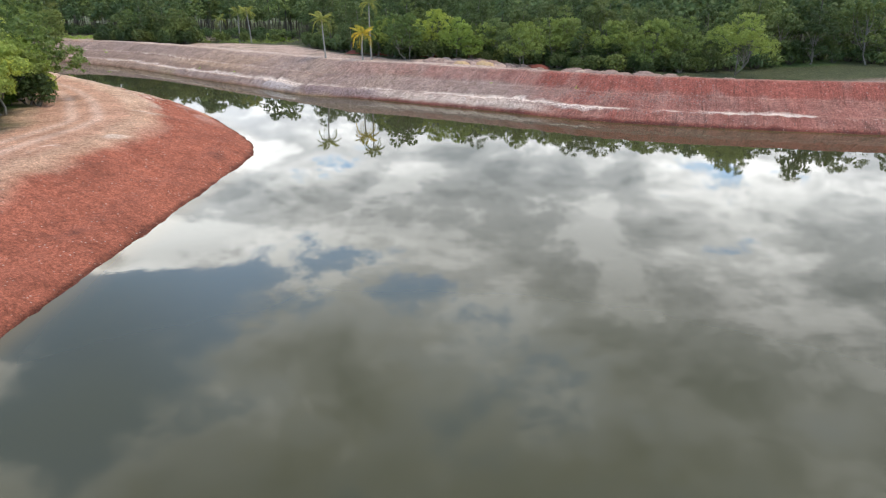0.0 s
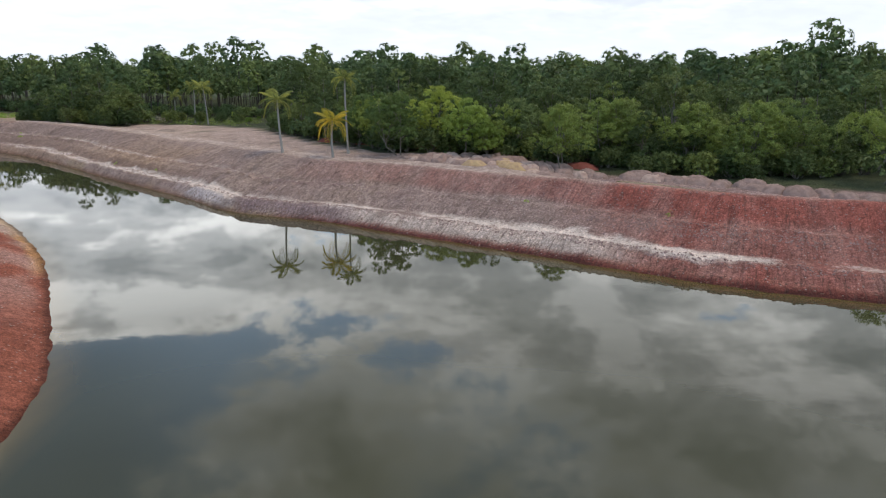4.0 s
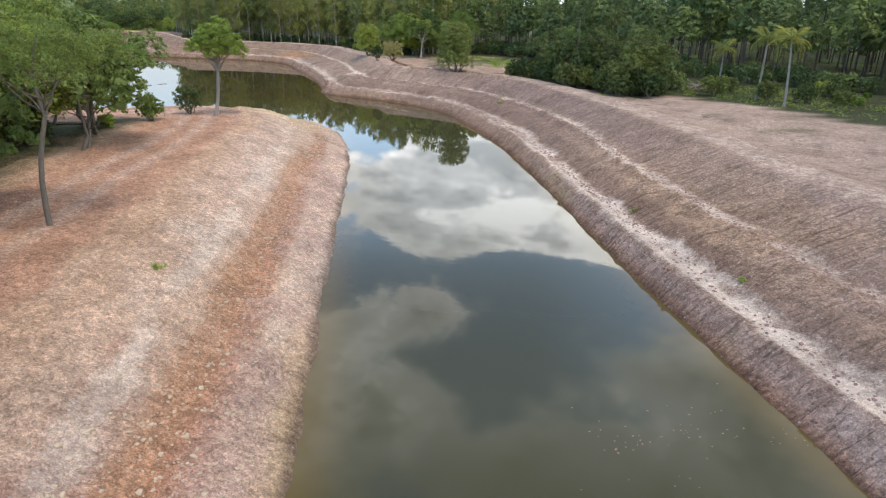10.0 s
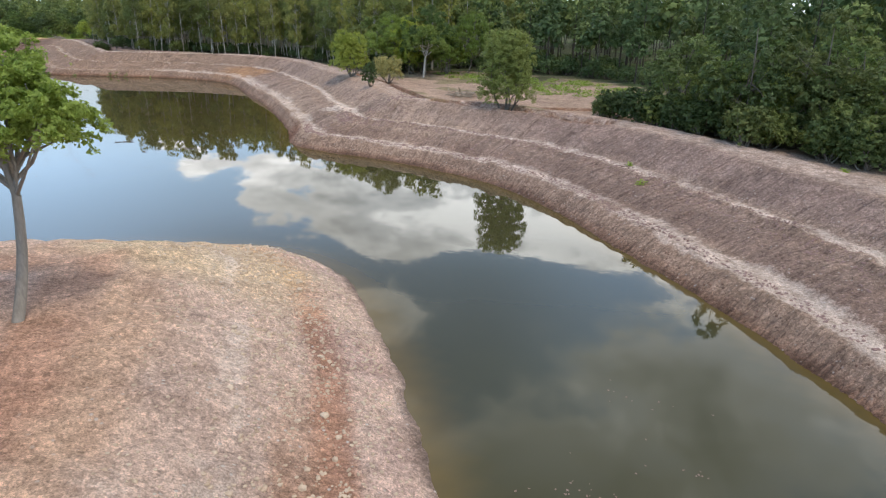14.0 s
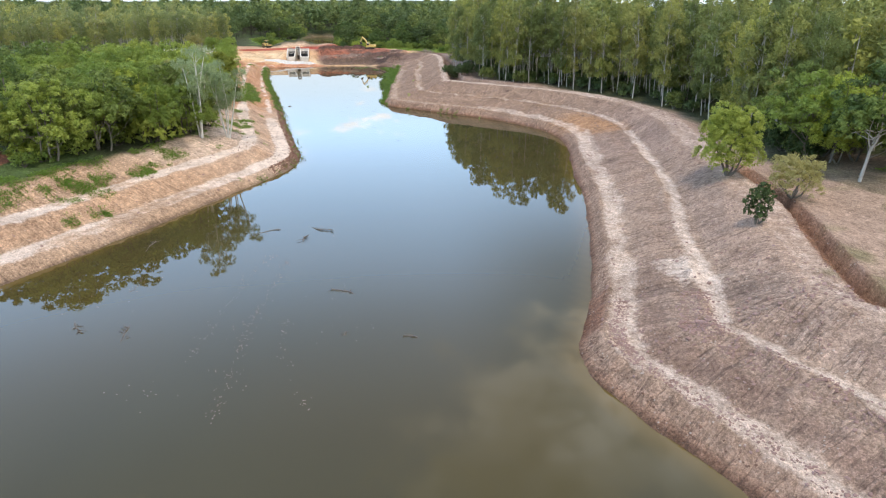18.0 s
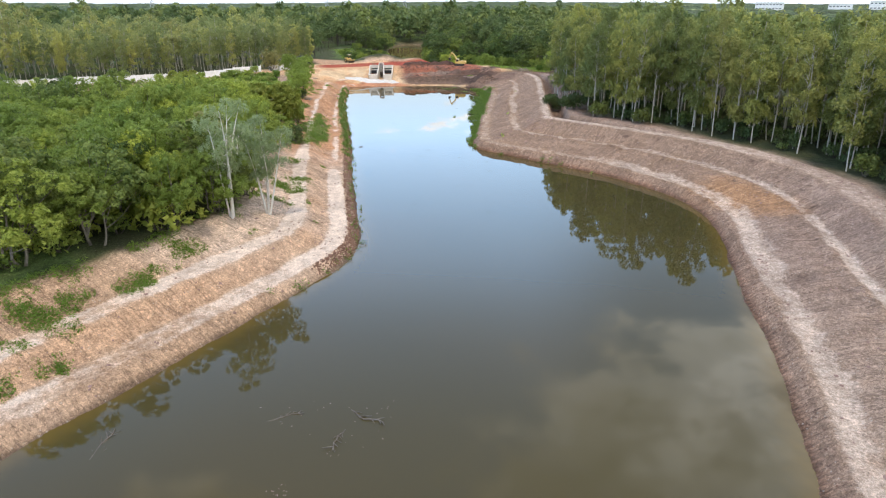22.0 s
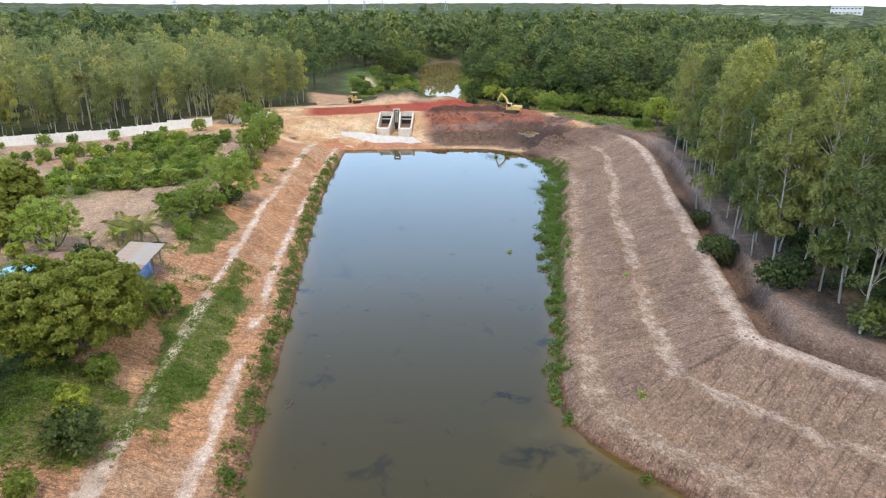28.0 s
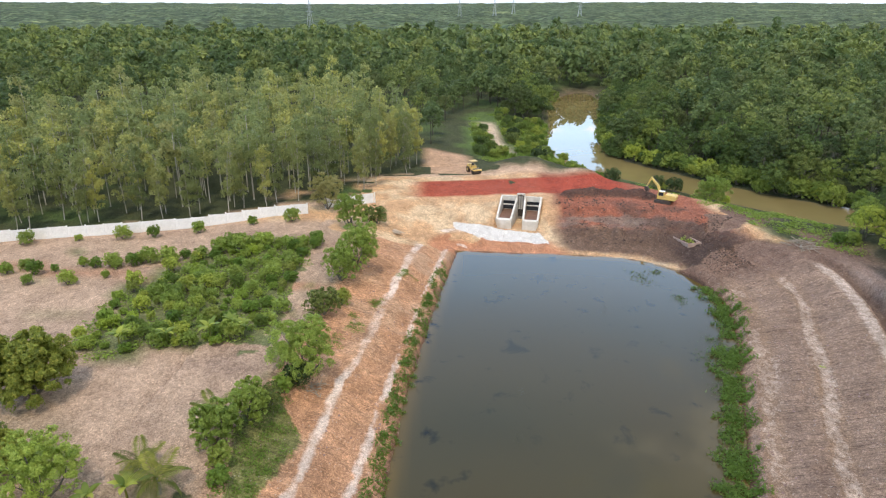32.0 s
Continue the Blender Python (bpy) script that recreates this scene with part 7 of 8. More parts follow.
def dead_branch(x, y, ln, seed):
    """A thin bent branch with side twigs, half sunk in the water."""
    rng = np.random.default_rng(seed)
    ob = thing("driftwood", "thin dead branch with bare twigs lying in the water", "driftwood", "drowned branches", at=pose(x, y, 0.0, 0, 0, rng.uniform(0, 360)))
    path = [np.array((-ln / 2, 0, -0.06))]
    for i in range(6):
        path.append(path[-1] + np.array((ln / 6, rng.normal(0, ln * 0.045), rng.normal(0.012, 0.03))))
    part("stem", mesh_of("stem", *tube(path, np.linspace(0.075, 0.02, 7), 6), DEADWOOD), DEADWOOD, ob)
    for i in range(1, 6):
        for _ in range(2):
            a = rng.choice((-1, 1)) * rng.uniform(0.4, 1.1)
            tip = path[i] + np.array((math.cos(a), math.sin(a), rng.uniform(-0.02, 0.14))) * ln * rng.uniform(0.12, 0.32)
            mid = (path[i] + tip) / 2 + rng.normal(0, 0.04, 3)
            part("twig", mesh_of("twig", *tube([path[i], mid, tip], (0.032, 0.024, 0.012), 5), DEADWOOD), DEADWOOD, ob)


for i, (x, y, ln) in enumerate(((-180.2, 184.6, 2.6), (-176.7, 187.9, 2.4), (-178.9, 190.2, 3.0), (-180.5, 172.7, 3.2), (-170.0, 172.0, 3.0), (-160.8, 170.8, 2.8), (-163.2, 167.4, 2.4), (-161.8, 187.8, 2.4), (-154.1, 185.9, 1.2), (-152.0, 190.5, 1.2), (-158.0, 182.3, 1.2), (-261.0, 200.6, 1.6), (-269.6, 203.5, 1.4), (-277.5, 207.4, 1.2))):
    dead_branch(x, y, ln, 700 + i)


# ---- dumped spoil behind the crest ----
def clay_mound(seed, r, h, material, label):
    """A rounded, slumped heap of tipped clay."""
    rng = np.random.default_rng(seed)
    rings, m = 11, 26
    V, F = [(0, 0, h)], []
    for i in range(1, rings):
        u = i / (rings - 1)
        for j in range(m):
            a = 2 * math.pi * j / m
            w = r * u * (1 + 0.16 * math.sin(2 * a + seed) + 0.10 * math.sin(5 * a + seed * 2.1)) * (1 + rng.normal(0, 0.025))
            lump = 1 + u * (0.2 * math.sin(3.0 * a + 5 * u + seed) + 0.14 * math.sin(7 * a - 6 * u + seed * 3) + rng.normal(0, 0.12))
            V.append((w * math.cos(a), w * math.sin(a), h * (1 - u ** 2.3) ** 1.1 * lump - 0.35 * u ** 6))
    quads = [(1 + (i - 1) * m + j, 1 + i * m + j, 1 + i * m + (j + 1) % m, 1 + (i - 1) * m + (j + 1) % m) for i in range(1, rings - 1) for j in range(m)]
    cap = [(0, 1 + j, 1 + (j + 1) % m) for j in range(m)]
    return tagged(new("clay_mound", mesh_of("clay_mound", V, [np.array(quads), np.array(cap)], material, True)), label, "earth heap", "spoil heaps behind the crest")


tips = [clay_mound(i, r, h, mat, lb) for i, (r, h, mat, lb) in enumerate(((1.7, 0.95, SPOIL_MAUVE, "rounded heap of mauve-brown dumped clay"), (1.4, 0.8, SPOIL_MAUVE, "low rounded heap of mauve-brown dumped clay"), (1.9, 0.9, SPOIL_MAUVE, "broad slumped heap of mauve-brown clay"), (1.7, 0.9, SPOIL_TAN, "rounded heap of pale tan dumped clay"), (1.35, 0.8, SPOIL_TAN, "low heap of pale tan dumped clay"), (1.7, 0.9, SPOIL_OCHRE, "rounded heap of yellow ochre dumped clay"), (1.35, 0.75, SPOIL_OCHRE, "low heap of yellow ochre dumped clay"), (2.6, 1.3, SPOIL_RED, "heap of dark red earth under the trees")))]
spots = sow(R_, [(-7, 140), (-2, 145), (12, 146), (18, 139), (23, 130), (19, 125), (15, 124.5), (8, 131.5), (0, 137)], 2.05)
far_side = np.array([(23.5, 131.0), (27, 128.2), (31, 125), (38, 118.5), (47, 112)])
spots = np.concatenate([spots, [(np.interp(u, range(5), far_side[:, 0]) + w * 0.6 + 1.0, np.interp(u, range(5), far_side[:, 1]) + w + 1.2) for u in np.linspace(0, 4, 19) for w in (0.0, 1.8)]])
spots = spots[course(spots[:, 0], spots[:, 1], DITCH)[0] > 4.3]
for (x, y), z in zip(spots, heights(spots)):
    ochre = max(0, 1 - math.hypot(x - 8, y - 134.5) / 6.5) + max(0, 0.8 - math.hypot(x - 19, y - 124.5) / 4)
    u = R_.random()
    k = R_.integers(5, 7) if u < ochre else R_.integers(3, 5) if u < ochre + (0.35 if x < 12 else 0.1) else R_.integers(0, 3)
    s = R_.uniform(0.75, 1.15)
    copy_thing(tips[int(k)], pose(x + R_.normal(0, 0.3), y + R_.normal(0, 0.3), z - 0.08, 0, 0, R_.uniform(0, 360)) @ Matrix.Diagonal((s, s * R_.uniform(0.85, 1.15), s * R_.uniform(0.8, 1.1), 1)))
for x, y in ((-16, 168), (-17.5, 172), (-14, 171), (-11.7, 162.5), (-9.5, 164), (-3.3, 159.5), (-1, 160.5), (5.5, 158.5), (7.5, 159.5), (20, 142), (-22, 173), (-19.5, 174.5)):
    copy_thing(tips[7], pose(x, y, heights([(x, y)])[0] - 0.08, 0, 0, 40 * x) @ Matrix.Diagonal((1, 1.2, 0.6, 1)))
discard(tips)


# ---- sluice ----
def sluice():
    ob = thing("sluice", "pale concrete twin-bay sluice with lifting gate in an earth dam", "sluice", at=pose(-381.6, 228.0, 0.8, 0, 0, -14) @ Matrix.Diagonal((0.70, 0.9, 1.0, 1)))
    # back wall with two openings: piers, lintel and sill
    for y, w in ((-4.55, 0.5), (0.0, 2.3), (4.55, 0.5)):
        part("back_pier", box((0.55, w, 4.7), (-7.0, y, 2.35), 0.03), CONCRETE, ob)
    for y in (-2.73, 2.73):
        part("lintel", box((0.55, 3.15, 1.1), (-7.0, y, 4.15), 0.03), CONCRETE, ob)
        part("sill", box((0.55, 3.15, 1.7), (-7.0, y, 0.85), 0.03), CONCRETE, ob)
        # thin dark panel in place of the unlit culvert barrel
        part("culvert_mouth", box((0.12, 3.1, 2.0), (-7.1, y, 2.65), 0.0), GLASS_AND_SHADE, ob, "dark panel standing in for the shade of the culvert mouth")
        part("bay_beam", box((0.3, 2.9, 0.22), (-5.2, y, 3.1), 0.02), CONCRETE, ob)
    side = [(-7.2, -0.2), (4.6, -0.2), (4.6, 2.1), (3.7, 2.2), (-5.6, 4.7), (-7.2, 4.7)]
    for y, splay in ((-4.55, 0), (-1.2, -2.6), (1.2, 2.6), (4.55, 0)):
        part("wing_wall", prism(side, 0.42, m=pose(0, y, 0, 0, 0, splay), bevel=0.03), CONCRETE, ob)
    for y in (-2.95, 2.95):
        part("front_wall", prism([(3.9, -0.2), (4.9, -0.2), (4.9, 1.95), (4.2, 2.1), (3.9, 2.1)], 2.9, m=pose(0, y, 0), bevel=0.03), CONCRETE, ob)
        # floor height set to hide the openings' lower part from the camera
        part("bay_floor", box((10.6, 2.95, 1.6), (-1.6, y, 0.9)), SILT, ob, "bay floor of brown mud, raised to fit the camera's view")
    part("gate_pier", box((1.2, 1.9, 4.9), (-6.1, 0, 2.45), 0.04), CONCRETE, ob)
    for y in (-0.8, 0.8):
        part("gate_frame", box((0.5, 0.3, 5.6), (-5.0, y, 2.8), 0.03), CONCRETE, ob)
    part("gate_frame", box((0.5, 1.9, 0.3), (-5.0, 0, 5.5), 0.03), CONCRETE, ob)
    for y in (-0.55, 0.55):
        part("gate_post", box((0.14, 0.14, 3.8), (-4.7, y, 3.3), 0.01), STEEL_DARK, ob)
    part("gate_beam", box((0.18, 1.3, 0.18), (-4.7, 0, 5.2), 0.01), STEEL_DARK, ob)
    gate = part("gate_leaf", box((0.08, 1.0, 1.6), (-4.66, 0, 1.5), 0.01), STEEL_DARK, ob)
    for i in range(3):
        part("stiffener", box((0.1, 1.0, 0.07), (-4.6, 0, 0.95 + 0.55 * i)), STEEL_DARK, gate)
    part("gate_screw", cyl(0.045, 3.2, (-4.6, 0, 3.7), n=8), STEEL_DARK, ob)
    part("hand_wheel", cyl(0.28, 0.06, (-4.6, 0, 5.45), n=16), STEEL_DARK, ob)
    return ob


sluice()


# ---- machines ----
def excavator(x, y, z, turn):
    ob = thing("excavator", "yellow tracked excavator with raised boom on red earth", "excavator", at=pose(x, y, z, 0, 0, turn) @ Matrix.Scale(0.84, 4))
    for s in (-1, 1):
        track = part("track", prism([(-2.1, 0.35), (-1.75, 0.02), (1.75, 0.02), (2.1, 0.35), (1.85, 0.82), (-1.85, 0.82)], 0.6, m=pose(0, s * 1.2, 0), bevel=0.05), STEEL_DARK, ob, "muddy steel track")
        for i in range(5):
            part("track_roller", cyl(0.18, 0.64, (-1.3 + 0.65 * i, s * 1.2, 0.26), (90, 0, 0), n=12), STEEL_DARK, track)
    part("undercarriage", box((1.9, 1.9, 0.4), (0, 0, 0.72), 0.05), STEEL_DARK, ob)
    part("slew_ring", cyl(0.68, 0.2, (0, 0, 1.0), n=24), STEEL_DARK, ob)
    part("deck", box((4.0, 2.6, 0.3), (-0.55, 0, 1.22), 0.04), YELLOW, ob)
    part("engine_hood", box((2.0, 2.5, 0.95), (-1.35, 0, 1.82), 0.14), YELLOW, ob)
    part("counterweight", prism([(-2.95, 1.05), (-2.3, 1.05), (-2.3, 2.3), (-2.75, 2.3), (-3.05, 1.9)], 2.55, bevel=0.08), YELLOW, ob)
    part("exhaust", cyl(0.07, 0.6, (-1.5, -0.8, 2.55), n=10), STEEL_DARK, ob)
    cab = part("cab", prism([(-0.25, 1.37), (1.35, 1.37), (1.45, 2.1), (1.1, 2.95), (-0.25, 2.98)], 1.0, m=pose(0, 0.78, 0), bevel=0.06), YELLOW, ob)
    part("side_window", box((1.15, 0.04, 0.85), (0.5, 1.3, 2.4), 0.015), GLASS_AND_SHADE, cab)
    part("windscreen", box((0.05, 0.82, 1.0), (1.34, 0.78, 2.35), 0.015, (0, -16, 0)), GLASS_AND_SHADE, cab)
    part("cab_roof", box((1.35, 1.0, 0.08), (0.42, 0.78, 3.02), 0.03), LIMEWASH, cab)
    boom = part("boom", prism([(0.55, 1.5), (0.95, 1.35), (2.1, 3.9), (3.7, 5.6), (3.5, 5.85), (1.6, 4.25)], 0.5, m=pose(0, -0.2, 0), bevel=0.05), YELLOW, ob)
    part("boom_cylinder", cyl(0.09, 2.3, (1.35, -0.2, 2.55), (0, 28, 0), n=10), STEEL_DARK, boom)
    stick = part("stick", prism([(3.2, 6.15), (3.75, 5.85), (4.75, 3.4), (4.55, 3.3), (3.45, 5.45)], 0.36, m=pose(0, -0.2, 0), bevel=0.04), YELLOW, ob)
    part("stick_cylinder", cyl(0.075, 2.0, (2.55, -0.2, 5.55), (0, 50, 0), n=10), STEEL_DARK, stick)
    bucket = part("bucket", prism([(4.35, 3.4), (4.9, 3.45), (5.05, 2.95), (4.75, 2.45), (4.1, 2.4), (3.95, 2.7)], 1.05, m=pose(0, -0.2, 0), bevel=0.03), STEEL_DARK, ob)
    for i in range(5):
        part("tooth", box((0.28, 0.09, 0.07), (3.86, -0.62 + 0.21 * i, 2.5), 0.01, (0, 25, 0)), STEEL_DARK, bucket)
    return ob


excavator(-383.6, 258.3, heights([(-383.6, 258.3)])[0] - 0.05, 235)


def roller(x, y, z, turn):
    ob = thing("road_roller", "small yellow road roller parked on the dam", "road roller", at=pose(x, y, z, 0, 0, turn))
    part("drum", cyl(0.72, 1.9, (1.55, 0, 0.72), (90, 0, 0), n=28), STEEL_DARK, ob)
    part("drum_frame", box((1.9, 2.2, 0.28), (1.5, 0, 1.15), 0.05), YELLOW, ob)
    part("body", box((2.4, 1.7, 0.9), (-1.2, 0, 1.35), 0.15), YELLOW, ob)
    part("hood", prism([(-2.5, 1.4), (-0.9, 1.4), (-0.9, 2.0), (-2.3, 1.9)], 1.4, bevel=0.06), YELLOW, ob)
    for s in (-1, 1):
        w = part("wheel", cyl(0.72, 0.5, (-1.35, s * 0.9, 0.72), (90, 0, 0), n=24), STEEL_DARK, ob)
        part("rim", cyl(0.34, 0.54, (-1.35, s * 0.9, 0.72), (90, 0, 0), n=16), YELLOW, w)
    for sx in (-0.85, 0.35):
        for s in (-0.7, 0.7):
            part("canopy_post", box((0.07, 0.07, 1.25), (sx, s, 2.3), 0.01), STEEL_DARK, ob)
    part("canopy", box((1.6, 1.7, 0.1), (-0.25, 0, 2.95), 0.04), YELLOW, ob)
    part("seat", box((0.5, 0.5, 0.6), (-0.5, 0, 2.0), 0.06), STEEL_DARK, ob)
    return ob


roller(-409.5, 220.5, heights([(-409.5, 220.5)])[0] - 0.03, 20)


# ---- shed, shelters and wall ----
def shed():
    ax = math.degrees(math.atan2(1.2, -9.0))
    ob = thing("shed", "long open shed with rusty tin roof and blue tarpaulin wall", "shed", at=pose(-287.1, 188.7, heights([(-287.1, 188.7)])[0], 0, 0, ax - 180))
    for i in range(5):
        for y in (-1.3, 1.3):
            part("post", box((0.11, 0.11, 2.5 + (0.25 if y < 0 else 0)), (-4.3 + 2.15 * i, y, 1.2), 0.01), WOOD, ob)
    for y, z in ((-1.3, 2.62), (1.3, 2.38)):
        part("beam", box((9.2, 0.09, 0.12), (0, y, z), 0.01), WOOD, ob)
    v, f = [], []
    for i in range(13):
        x, z = -0.5 + i / 12.0, 0.022 * (1 if i % 2 else -1)
        v += [(x, -1.75, z + 0.17), (x, 1.75, z - 0.15)]
        if i:
            f.append((2 * i - 2, 2 * i - 1, 2 * i + 1, 2 * i))
    sheet, rusty = mesh_of("roof_sheet", v, np.array(f), ROOF_TIN), mesh_of("roof_sheet", v, np.array(f), ROOF_RUST)
    for i in range(10):
        s = part("roof_sheet", rusty if i == 6 else sheet, ROOF_TIN, ob, "rusted corrugated sheet" if i == 6 else "")
        s.matrix_basis = pose(-4.5 + i, 0.03 * (i % 3), 2.60 + 0.006 * (i % 2), 0, 0, R_.uniform(-0.8, 0.8))
    v, f = [], []
    for i in range(37):
        x = -1.2 + 5.6 * i / 36
        b = 0.06 * math.sin(i * 1.7) + 0.04 * math.sin(i * 0.6)
        v += [(x, 1.4 + b * 0.3, 2.4), (x, 1.45 + b, 1.4), (x, 1.42 + b * 1.6, 0.5)]
        if i:
            k = 3 * i
            f += [(k - 3, k - 2, k + 1, k), (k - 2, k - 1, k + 2, k + 1)]
    t = part("tarpaulin", mesh_of("tarpaulin", v, np.array(f), TARP, True), TARP, ob, "hanging blue tarpaulin")
    t.modifiers.new("thick", "SOLIDIFY").thickness = 0.012
    part("floor_slab", box((9.0, 2.9, 0.16), (0, 0, 0.02), 0.03), SOIL_CLOD, ob)
    part("low_wall", box((0.14, 2.6, 0.9), (4.35, 0, 0.5), 0.02), CONCRETE, ob)


shed()


def shelter(name, label, x, y, lx, ly, h, turn, material, sag=0.25):
    ob = thing(name, label, "shelter", at=pose(x, y, heights([(x, y)])[0], 0, 0, turn))
    for sx in (-0.48, 0.48):
        for sy in (-0.48, 0.48):
            part("pole", cyl(0.04, h + 0.3, (sx * lx, sy * ly, h / 2 - 0.15), n=8), WOOD, ob)
    n, v, f = 12, [], []
    for i in range(n + 1):
        for j in range(n + 1):
            a, b = i / n - 0.5, j / n - 0.5
            v.append((a * lx, b * ly, h + sag * (0.5 - 2 * (a * a + b * b)) + 0.03 * math.sin(9 * a + 5 * b)))
            if i and j:
                k = i * (n + 1) + j
                f.append((k - n - 2, k - n - 1, k, k - 1))
    s = part("sheet", mesh_of("sheet", v, np.array(f), material, True), material, ob)
    s.modifiers.new("thick", "SOLIDIFY").thickness = 0.02
    return ob


shelter("tarp_shelter", "pale blue sheet stretched over poles among trees", -287.2, 178.6, 5.2, 4.2, 1.9, 30, TARP_SKY, 0.7)
shelter("tin_shelter", "low shelter of rusty and blue tin sheets", -292.6, 180.4, 4.2, 2.6, 1.2, 12, ROOF_RUST, 0.06)
def pickup(x, y, turn):
    ob = thing("pickup_truck", "small white pickup truck parked beside the shed", "truck", at=pose(x, y, heights([(x, y)])[0], 0, 0, turn))
    part("body", prism([(-2.2, 0.4), (2.2, 0.4), (2.25, 0.8), (1.3, 0.98), (-2.2, 0.98)], 1.6, bevel=0.06), LIMEWASH, ob)
    cab = part("cab", prism([(-0.5, 0.98), (1.25, 0.98), (0.75, 1.62), (-0.4, 1.64)], 1.45, bevel=0.07), LIMEWASH, ob)
    part("windscreen", box((0.04, 1.2, 0.6), (1.02, 0, 1.3), 0.01, (0, -38, 0)), GLASS_AND_SHADE, cab)
    for s in (-1, 1):
        part("side_window", box((0.95, 0.03, 0.36), (0.2, s * 0.735, 1.36), 0.01), GLASS_AND_SHADE, cab)
        part("headlight", box((0.05, 0.3, 0.14), (2.24, s * 0.55, 0.74), 0.02), CONCRETE, ob)
        for wx in (-1.35, 1.4):
            w = part("wheel", cyl(0.31, 0.2, (wx, s * 0.72, 0.31), (90, 0, 0), n=20), STEEL_DARK, ob)
            part("hubcap", cyl(0.15, 0.22, (wx, s * 0.72, 0.31), (90, 0, 0), n=14), CONCRETE, w)
    part("load_bed", box((1.5, 1.35, 0.05), (-1.35, 0, 0.99), 0.01), STEEL_DARK, ob)


pickup(-294.2, 188.0, 172)


def boundary_wall(course_, label):
    ob = thing("boundary_wall", label, "wall")
    line = np.array(course_, float)
    seg = np.hypot(*np.diff(line, axis=0).T)
    at = np.cumsum(np.concatenate([[0], seg]))
    n = int(at[-1] // 3.0)
    pts = [(np.interp(u, at, line[:, 0]), np.interp(u, at, line[:, 1])) for u in np.linspace(0, at[-1], n + 1)]
    zs = heights(pts)
    panel, post = bpy.data.meshes.new("panel"), bpy.data.meshes.new("post")
    for me, bm in ((panel, box((2.9, 0.12, 2.3), (0, 0, 0.85), 0.015)), (post, box((0.22, 0.22, 2.6), (0, 0, 0.9), 0.02))):
        bm.to_mesh(me)
        bm.free()
        me.materials.append(LIMEWASH)
    for i, ((x, y), z) in enumerate(zip(pts, zs)):
        part("post", post, LIMEWASH, ob).matrix_basis = pose(x, y, z)
        if i < n:
            (x2, y2), z2 = pts[i + 1], zs[i + 1]
            part("panel", panel, LIMEWASH, ob).matrix_basis = pose((x + x2) / 2, (y + y2) / 2, min(z, z2) + 0.06 * (i % 3), 0, 0, math.degrees(math.atan2(y2 - y, x2 - x)))


boundary_wall([(-352, 92), (-364, 134), (-373, 171), (-376.5, 186)], "long whitewashed panel wall along the garden")
boundary_wall([(-380, 189), (-384, 198.5)], "short stretch of whitewashed panel wall")


# ---- far things ----
def pylon(x, y, h, turn):
    ob = thing("pylon", "grey lattice power pylon far over the forest", "pylon", "power line pylons", at=pose(x, y, 4, 0, 0, turn))
    for sx in (-1, 1):
        for sy in (-1, 1):
            part("leg", mesh_of("leg", *tube([(sx * h * 0.1, sy * h * 0.1, 0), (sx * h * 0.03, sy * h * 0.03, h * 0.62), (sx * 0.3, sy * 0.3, h)], (0.35, 0.28, 0.18), 4), STEEL_FAR), STEEL_FAR, ob)
    for i, (z, w) in enumerate(((0.66, 0.2), (0.78, 0.17), (0.9, 0.14))):
        part("cross_arm", box((w * 2 * h * 0.6, 0.5, 0.5), (0, 0, z * h)), STEEL_FAR, ob)
    for i in range(4):
        w0, z0 = h * (0.1 - 0.018 * i), h * 0.15 * (i + 0.2)
        part("brace", box((w0 * 1.9, 0.25, 0.3), (0, -w0 * 0.9, z0 + h * 0.06), 0, (0, 28, 0)), STEEL_FAR, ob)
    return ob


STEEL_FAR = plain_material("galvanised_steel", (0.45, 0.46, 0.47), (0.36, 0.37, 0.38), 0.2, 0.5, 0.5)
for x, y, h in ((-1500, 480, 44), (-1540, 330, 42), (-1750, 390, 44), (-1650, 270, 42), (-1120, 60, 40)):
    pylon(x, y, h, 70)


def far_block(x, y, lx, ly, h, turn, floors):
    ob = thing("office_building", "long white building far beyond the forest", "building", "distant white buildings", at=pose(x, y, 4, 0, 0, turn))
    part("wall", box((lx, ly, h), (0, 0, h / 2), 0.1), LIMEWASH, ob)
    part("roof", box((lx + 1.2, ly + 1.2, 0.7), (0, 0, h + 0.35), 0.05), CONCRETE, ob)
    for k in range(floors):
        for i in range(int(lx // 6)):
            for s in (-1, 1):
                part("window", box((3.6, 0.25, 1.7), (-lx / 2 + 3.4 + 6 * i, s * (ly / 2 + 0.06), (k + 0.55) * h / floors)), GLASS_AND_SHADE, ob)


for x, y, lx, h, fl in ((-1290, 1168, 50, 22, 3), (-1205, 1255, 40, 20, 2), (-1150, 1312, 66, 25, 3)):
    far_block(x, y, lx, 18, h, 44, fl)


def drain_box():
    """A low concrete frame in the dumped earth, with weeds inside."""
    at = pose(-367.0, 257.2, heights([(-367.0, 257.2)])[0] - 0.38, 4, -6, 8)
    ob = thing("drain_box", "low rectangular concrete drain frame half buried in dark earth", "drain", at=at)
    for y in (-1.2, 1.2):
        part("long_wall", box((6.2, 0.22, 0.9), (0, y, 0.15), 0.02), SPOIL_TAN, ob)
    for x in (-3.1, 3.1):
        part("end_wall", box((0.22, 2.62, 0.9), (x, 0, 0.152), 0.02), SPOIL_TAN, ob)


drain_box()
tufts("weed", "green weeds inside the concrete frame", [(-366.0, 257.3, 0.9), (-367.6, 257.0, 0.7), (-364.6, 257.6, 0.6)], 90, 0.16, LEAF_WEED, R_, 0.5)


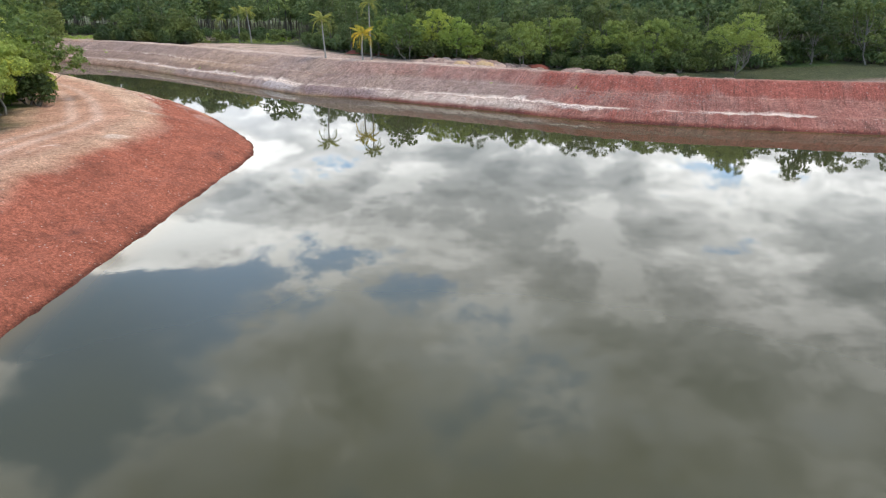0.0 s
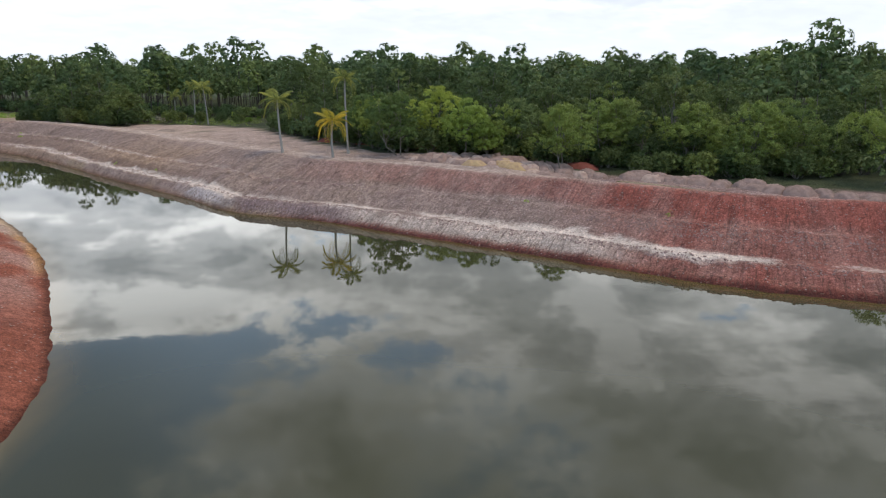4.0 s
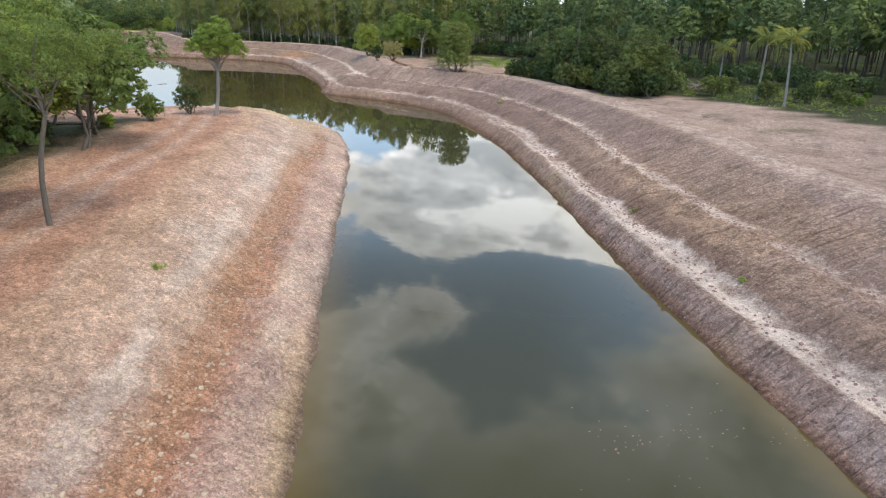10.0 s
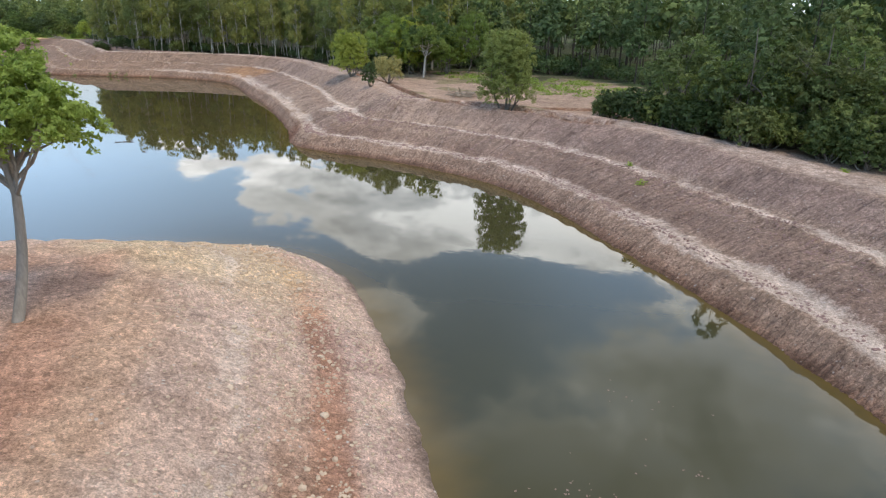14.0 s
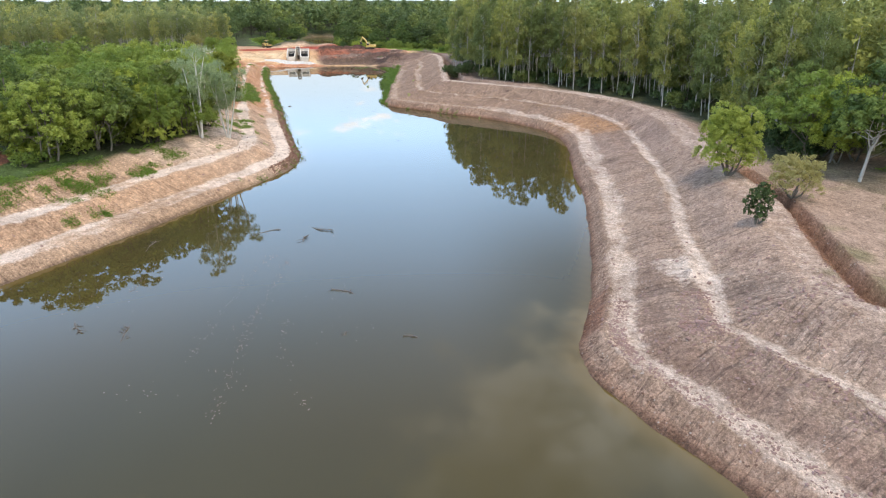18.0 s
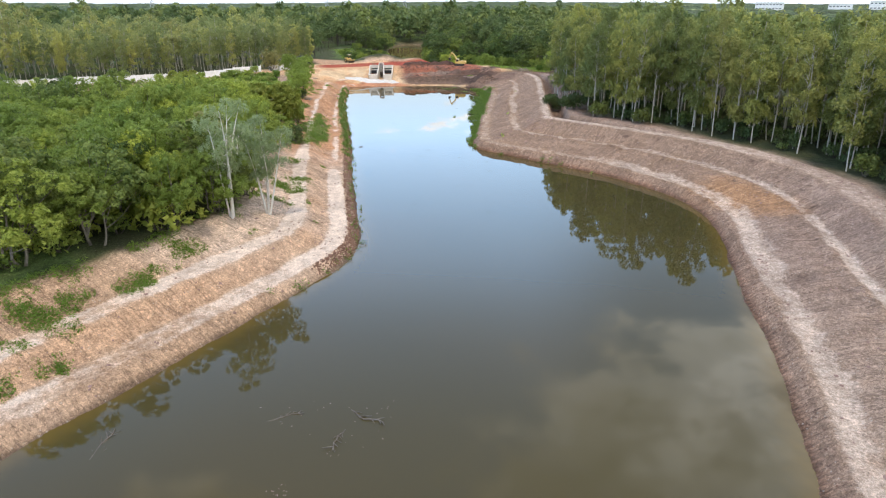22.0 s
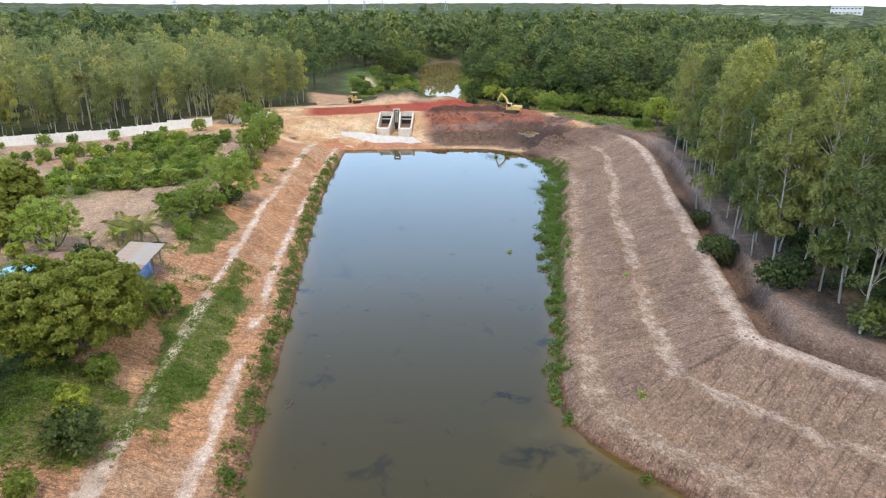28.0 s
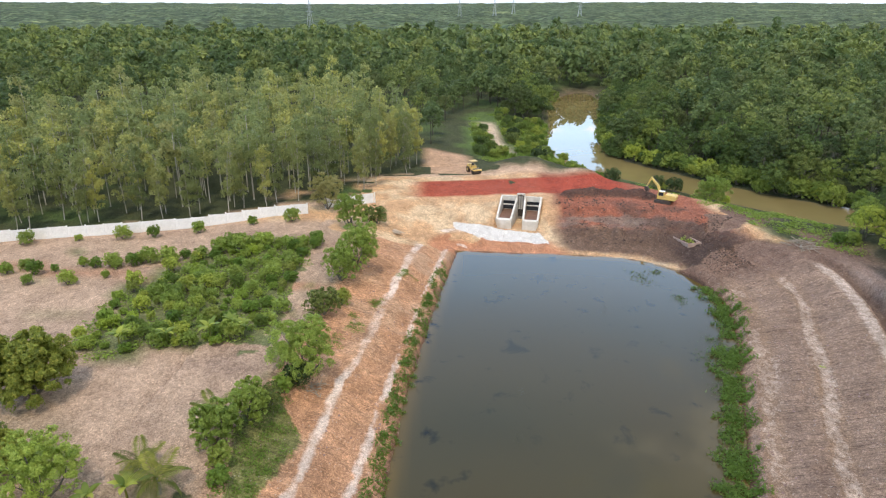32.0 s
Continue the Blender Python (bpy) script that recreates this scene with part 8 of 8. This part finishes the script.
def plank_stack(x, y, turn):
    ob = thing("plank_stack", "loose pile of pale planks and poles beside the road", "planks", at=pose(x, y, heights([(x, y)])[0], 0, 0, turn))
    for i in range(9):
        a = R_.uniform(-9, 9)
        plank = part("plank", box((R_.uniform(2.6, 4.0), 0.22, 0.07), (0, 0, 0), 0.008), STONE_CREAM if i % 3 else WOOD, ob)
        plank.matrix_basis = pose(R_.uniform(-0.4, 0.4), -0.5 + 0.28 * (i % 5), 0.09 + 0.08 * (i // 5), 0, 0, a)


plank_stack(-371.5, 203.2, 38)


def canopy_material():
    k = Mat("far_canopy")
    p = k.coords("Object")
    crown = k.node("ShaderNodeTexVoronoi", Vector=p, Scale=0.11).outputs["Distance"]
    patch = k.noise(p, 0.0035, 5, 0.6)
    tone = k.noise(p, 0.02, 5, 0.6)
    # canopy greens, lightened to paint in some of the distance haze
    c = k.mix(k.ramp(tone, ((0.35, 0.0), (0.65, 1.0))), (0.045, 0.065, 0.031), (0.095, 0.118, 0.056))
    c = k.mix(k.ramp(patch, ((0.60, 0.0), (0.66, 1.0))), c, (0.16, 0.18, 0.075))
    each = k.node("ShaderNodeSeparateColor", Color=k.node("ShaderNodeTexVoronoi", Vector=p, Scale=0.11).outputs["Color"]).outputs[0]
    c = k.mix(0.9, c, k.ramp(each, ((0.0, 0.45), (0.5, 0.95), (1.0, 1.7))), "MULTIPLY")
    k.bump(crown, 1.0, 5.0)
    return k.done(c, 0.9, 0.0, 0.1)


def far_canopy():
    """Closed forest canopy from the end of the single trees to the skyline."""
    rr = 640 * (4600 / 640) ** np.linspace(0, 1, 110)
    aa = np.linspace(radians(-25), radians(205), 520)
    g, a = np.meshgrid(rr, aa, indexing="ij")
    x, y = -300 - g * np.sin(a - radians(45)), 190 + g * np.cos(a - radians(45))
    z = 12.5 + 6.5 * fbm(x.ravel(), y.ravel(), 22, 61, 2) + 2.5 * fbm(x.ravel(), y.ravel(), 400, 62)
    z = z.reshape(x.shape) + np.where(g > 3900, (g - 3900) / 700 * 16 * (0.6 + 0.4 * np.sin(a * 7)), 0)
    z[0] = 3.0
    m = np.arange(x.size).reshape(x.shape)
    q = np.stack([m[:-1, :-1], m[1:, :-1], m[1:, 1:], m[:-1, 1:]], -1).reshape(-1, 4)
    ob = new("forest_canopy", mesh_of("forest_canopy", np.stack([x.ravel(), y.ravel(), z.ravel()], 1), q, canopy_material(), True))
    tagged(ob, "distant forest canopy reaching to the skyline", "forest", kind="stuff")


far_canopy()
discard(gums_lit + jungle + lush + river_trees + gums + bushes + saplings + crops + bank_shrubs)
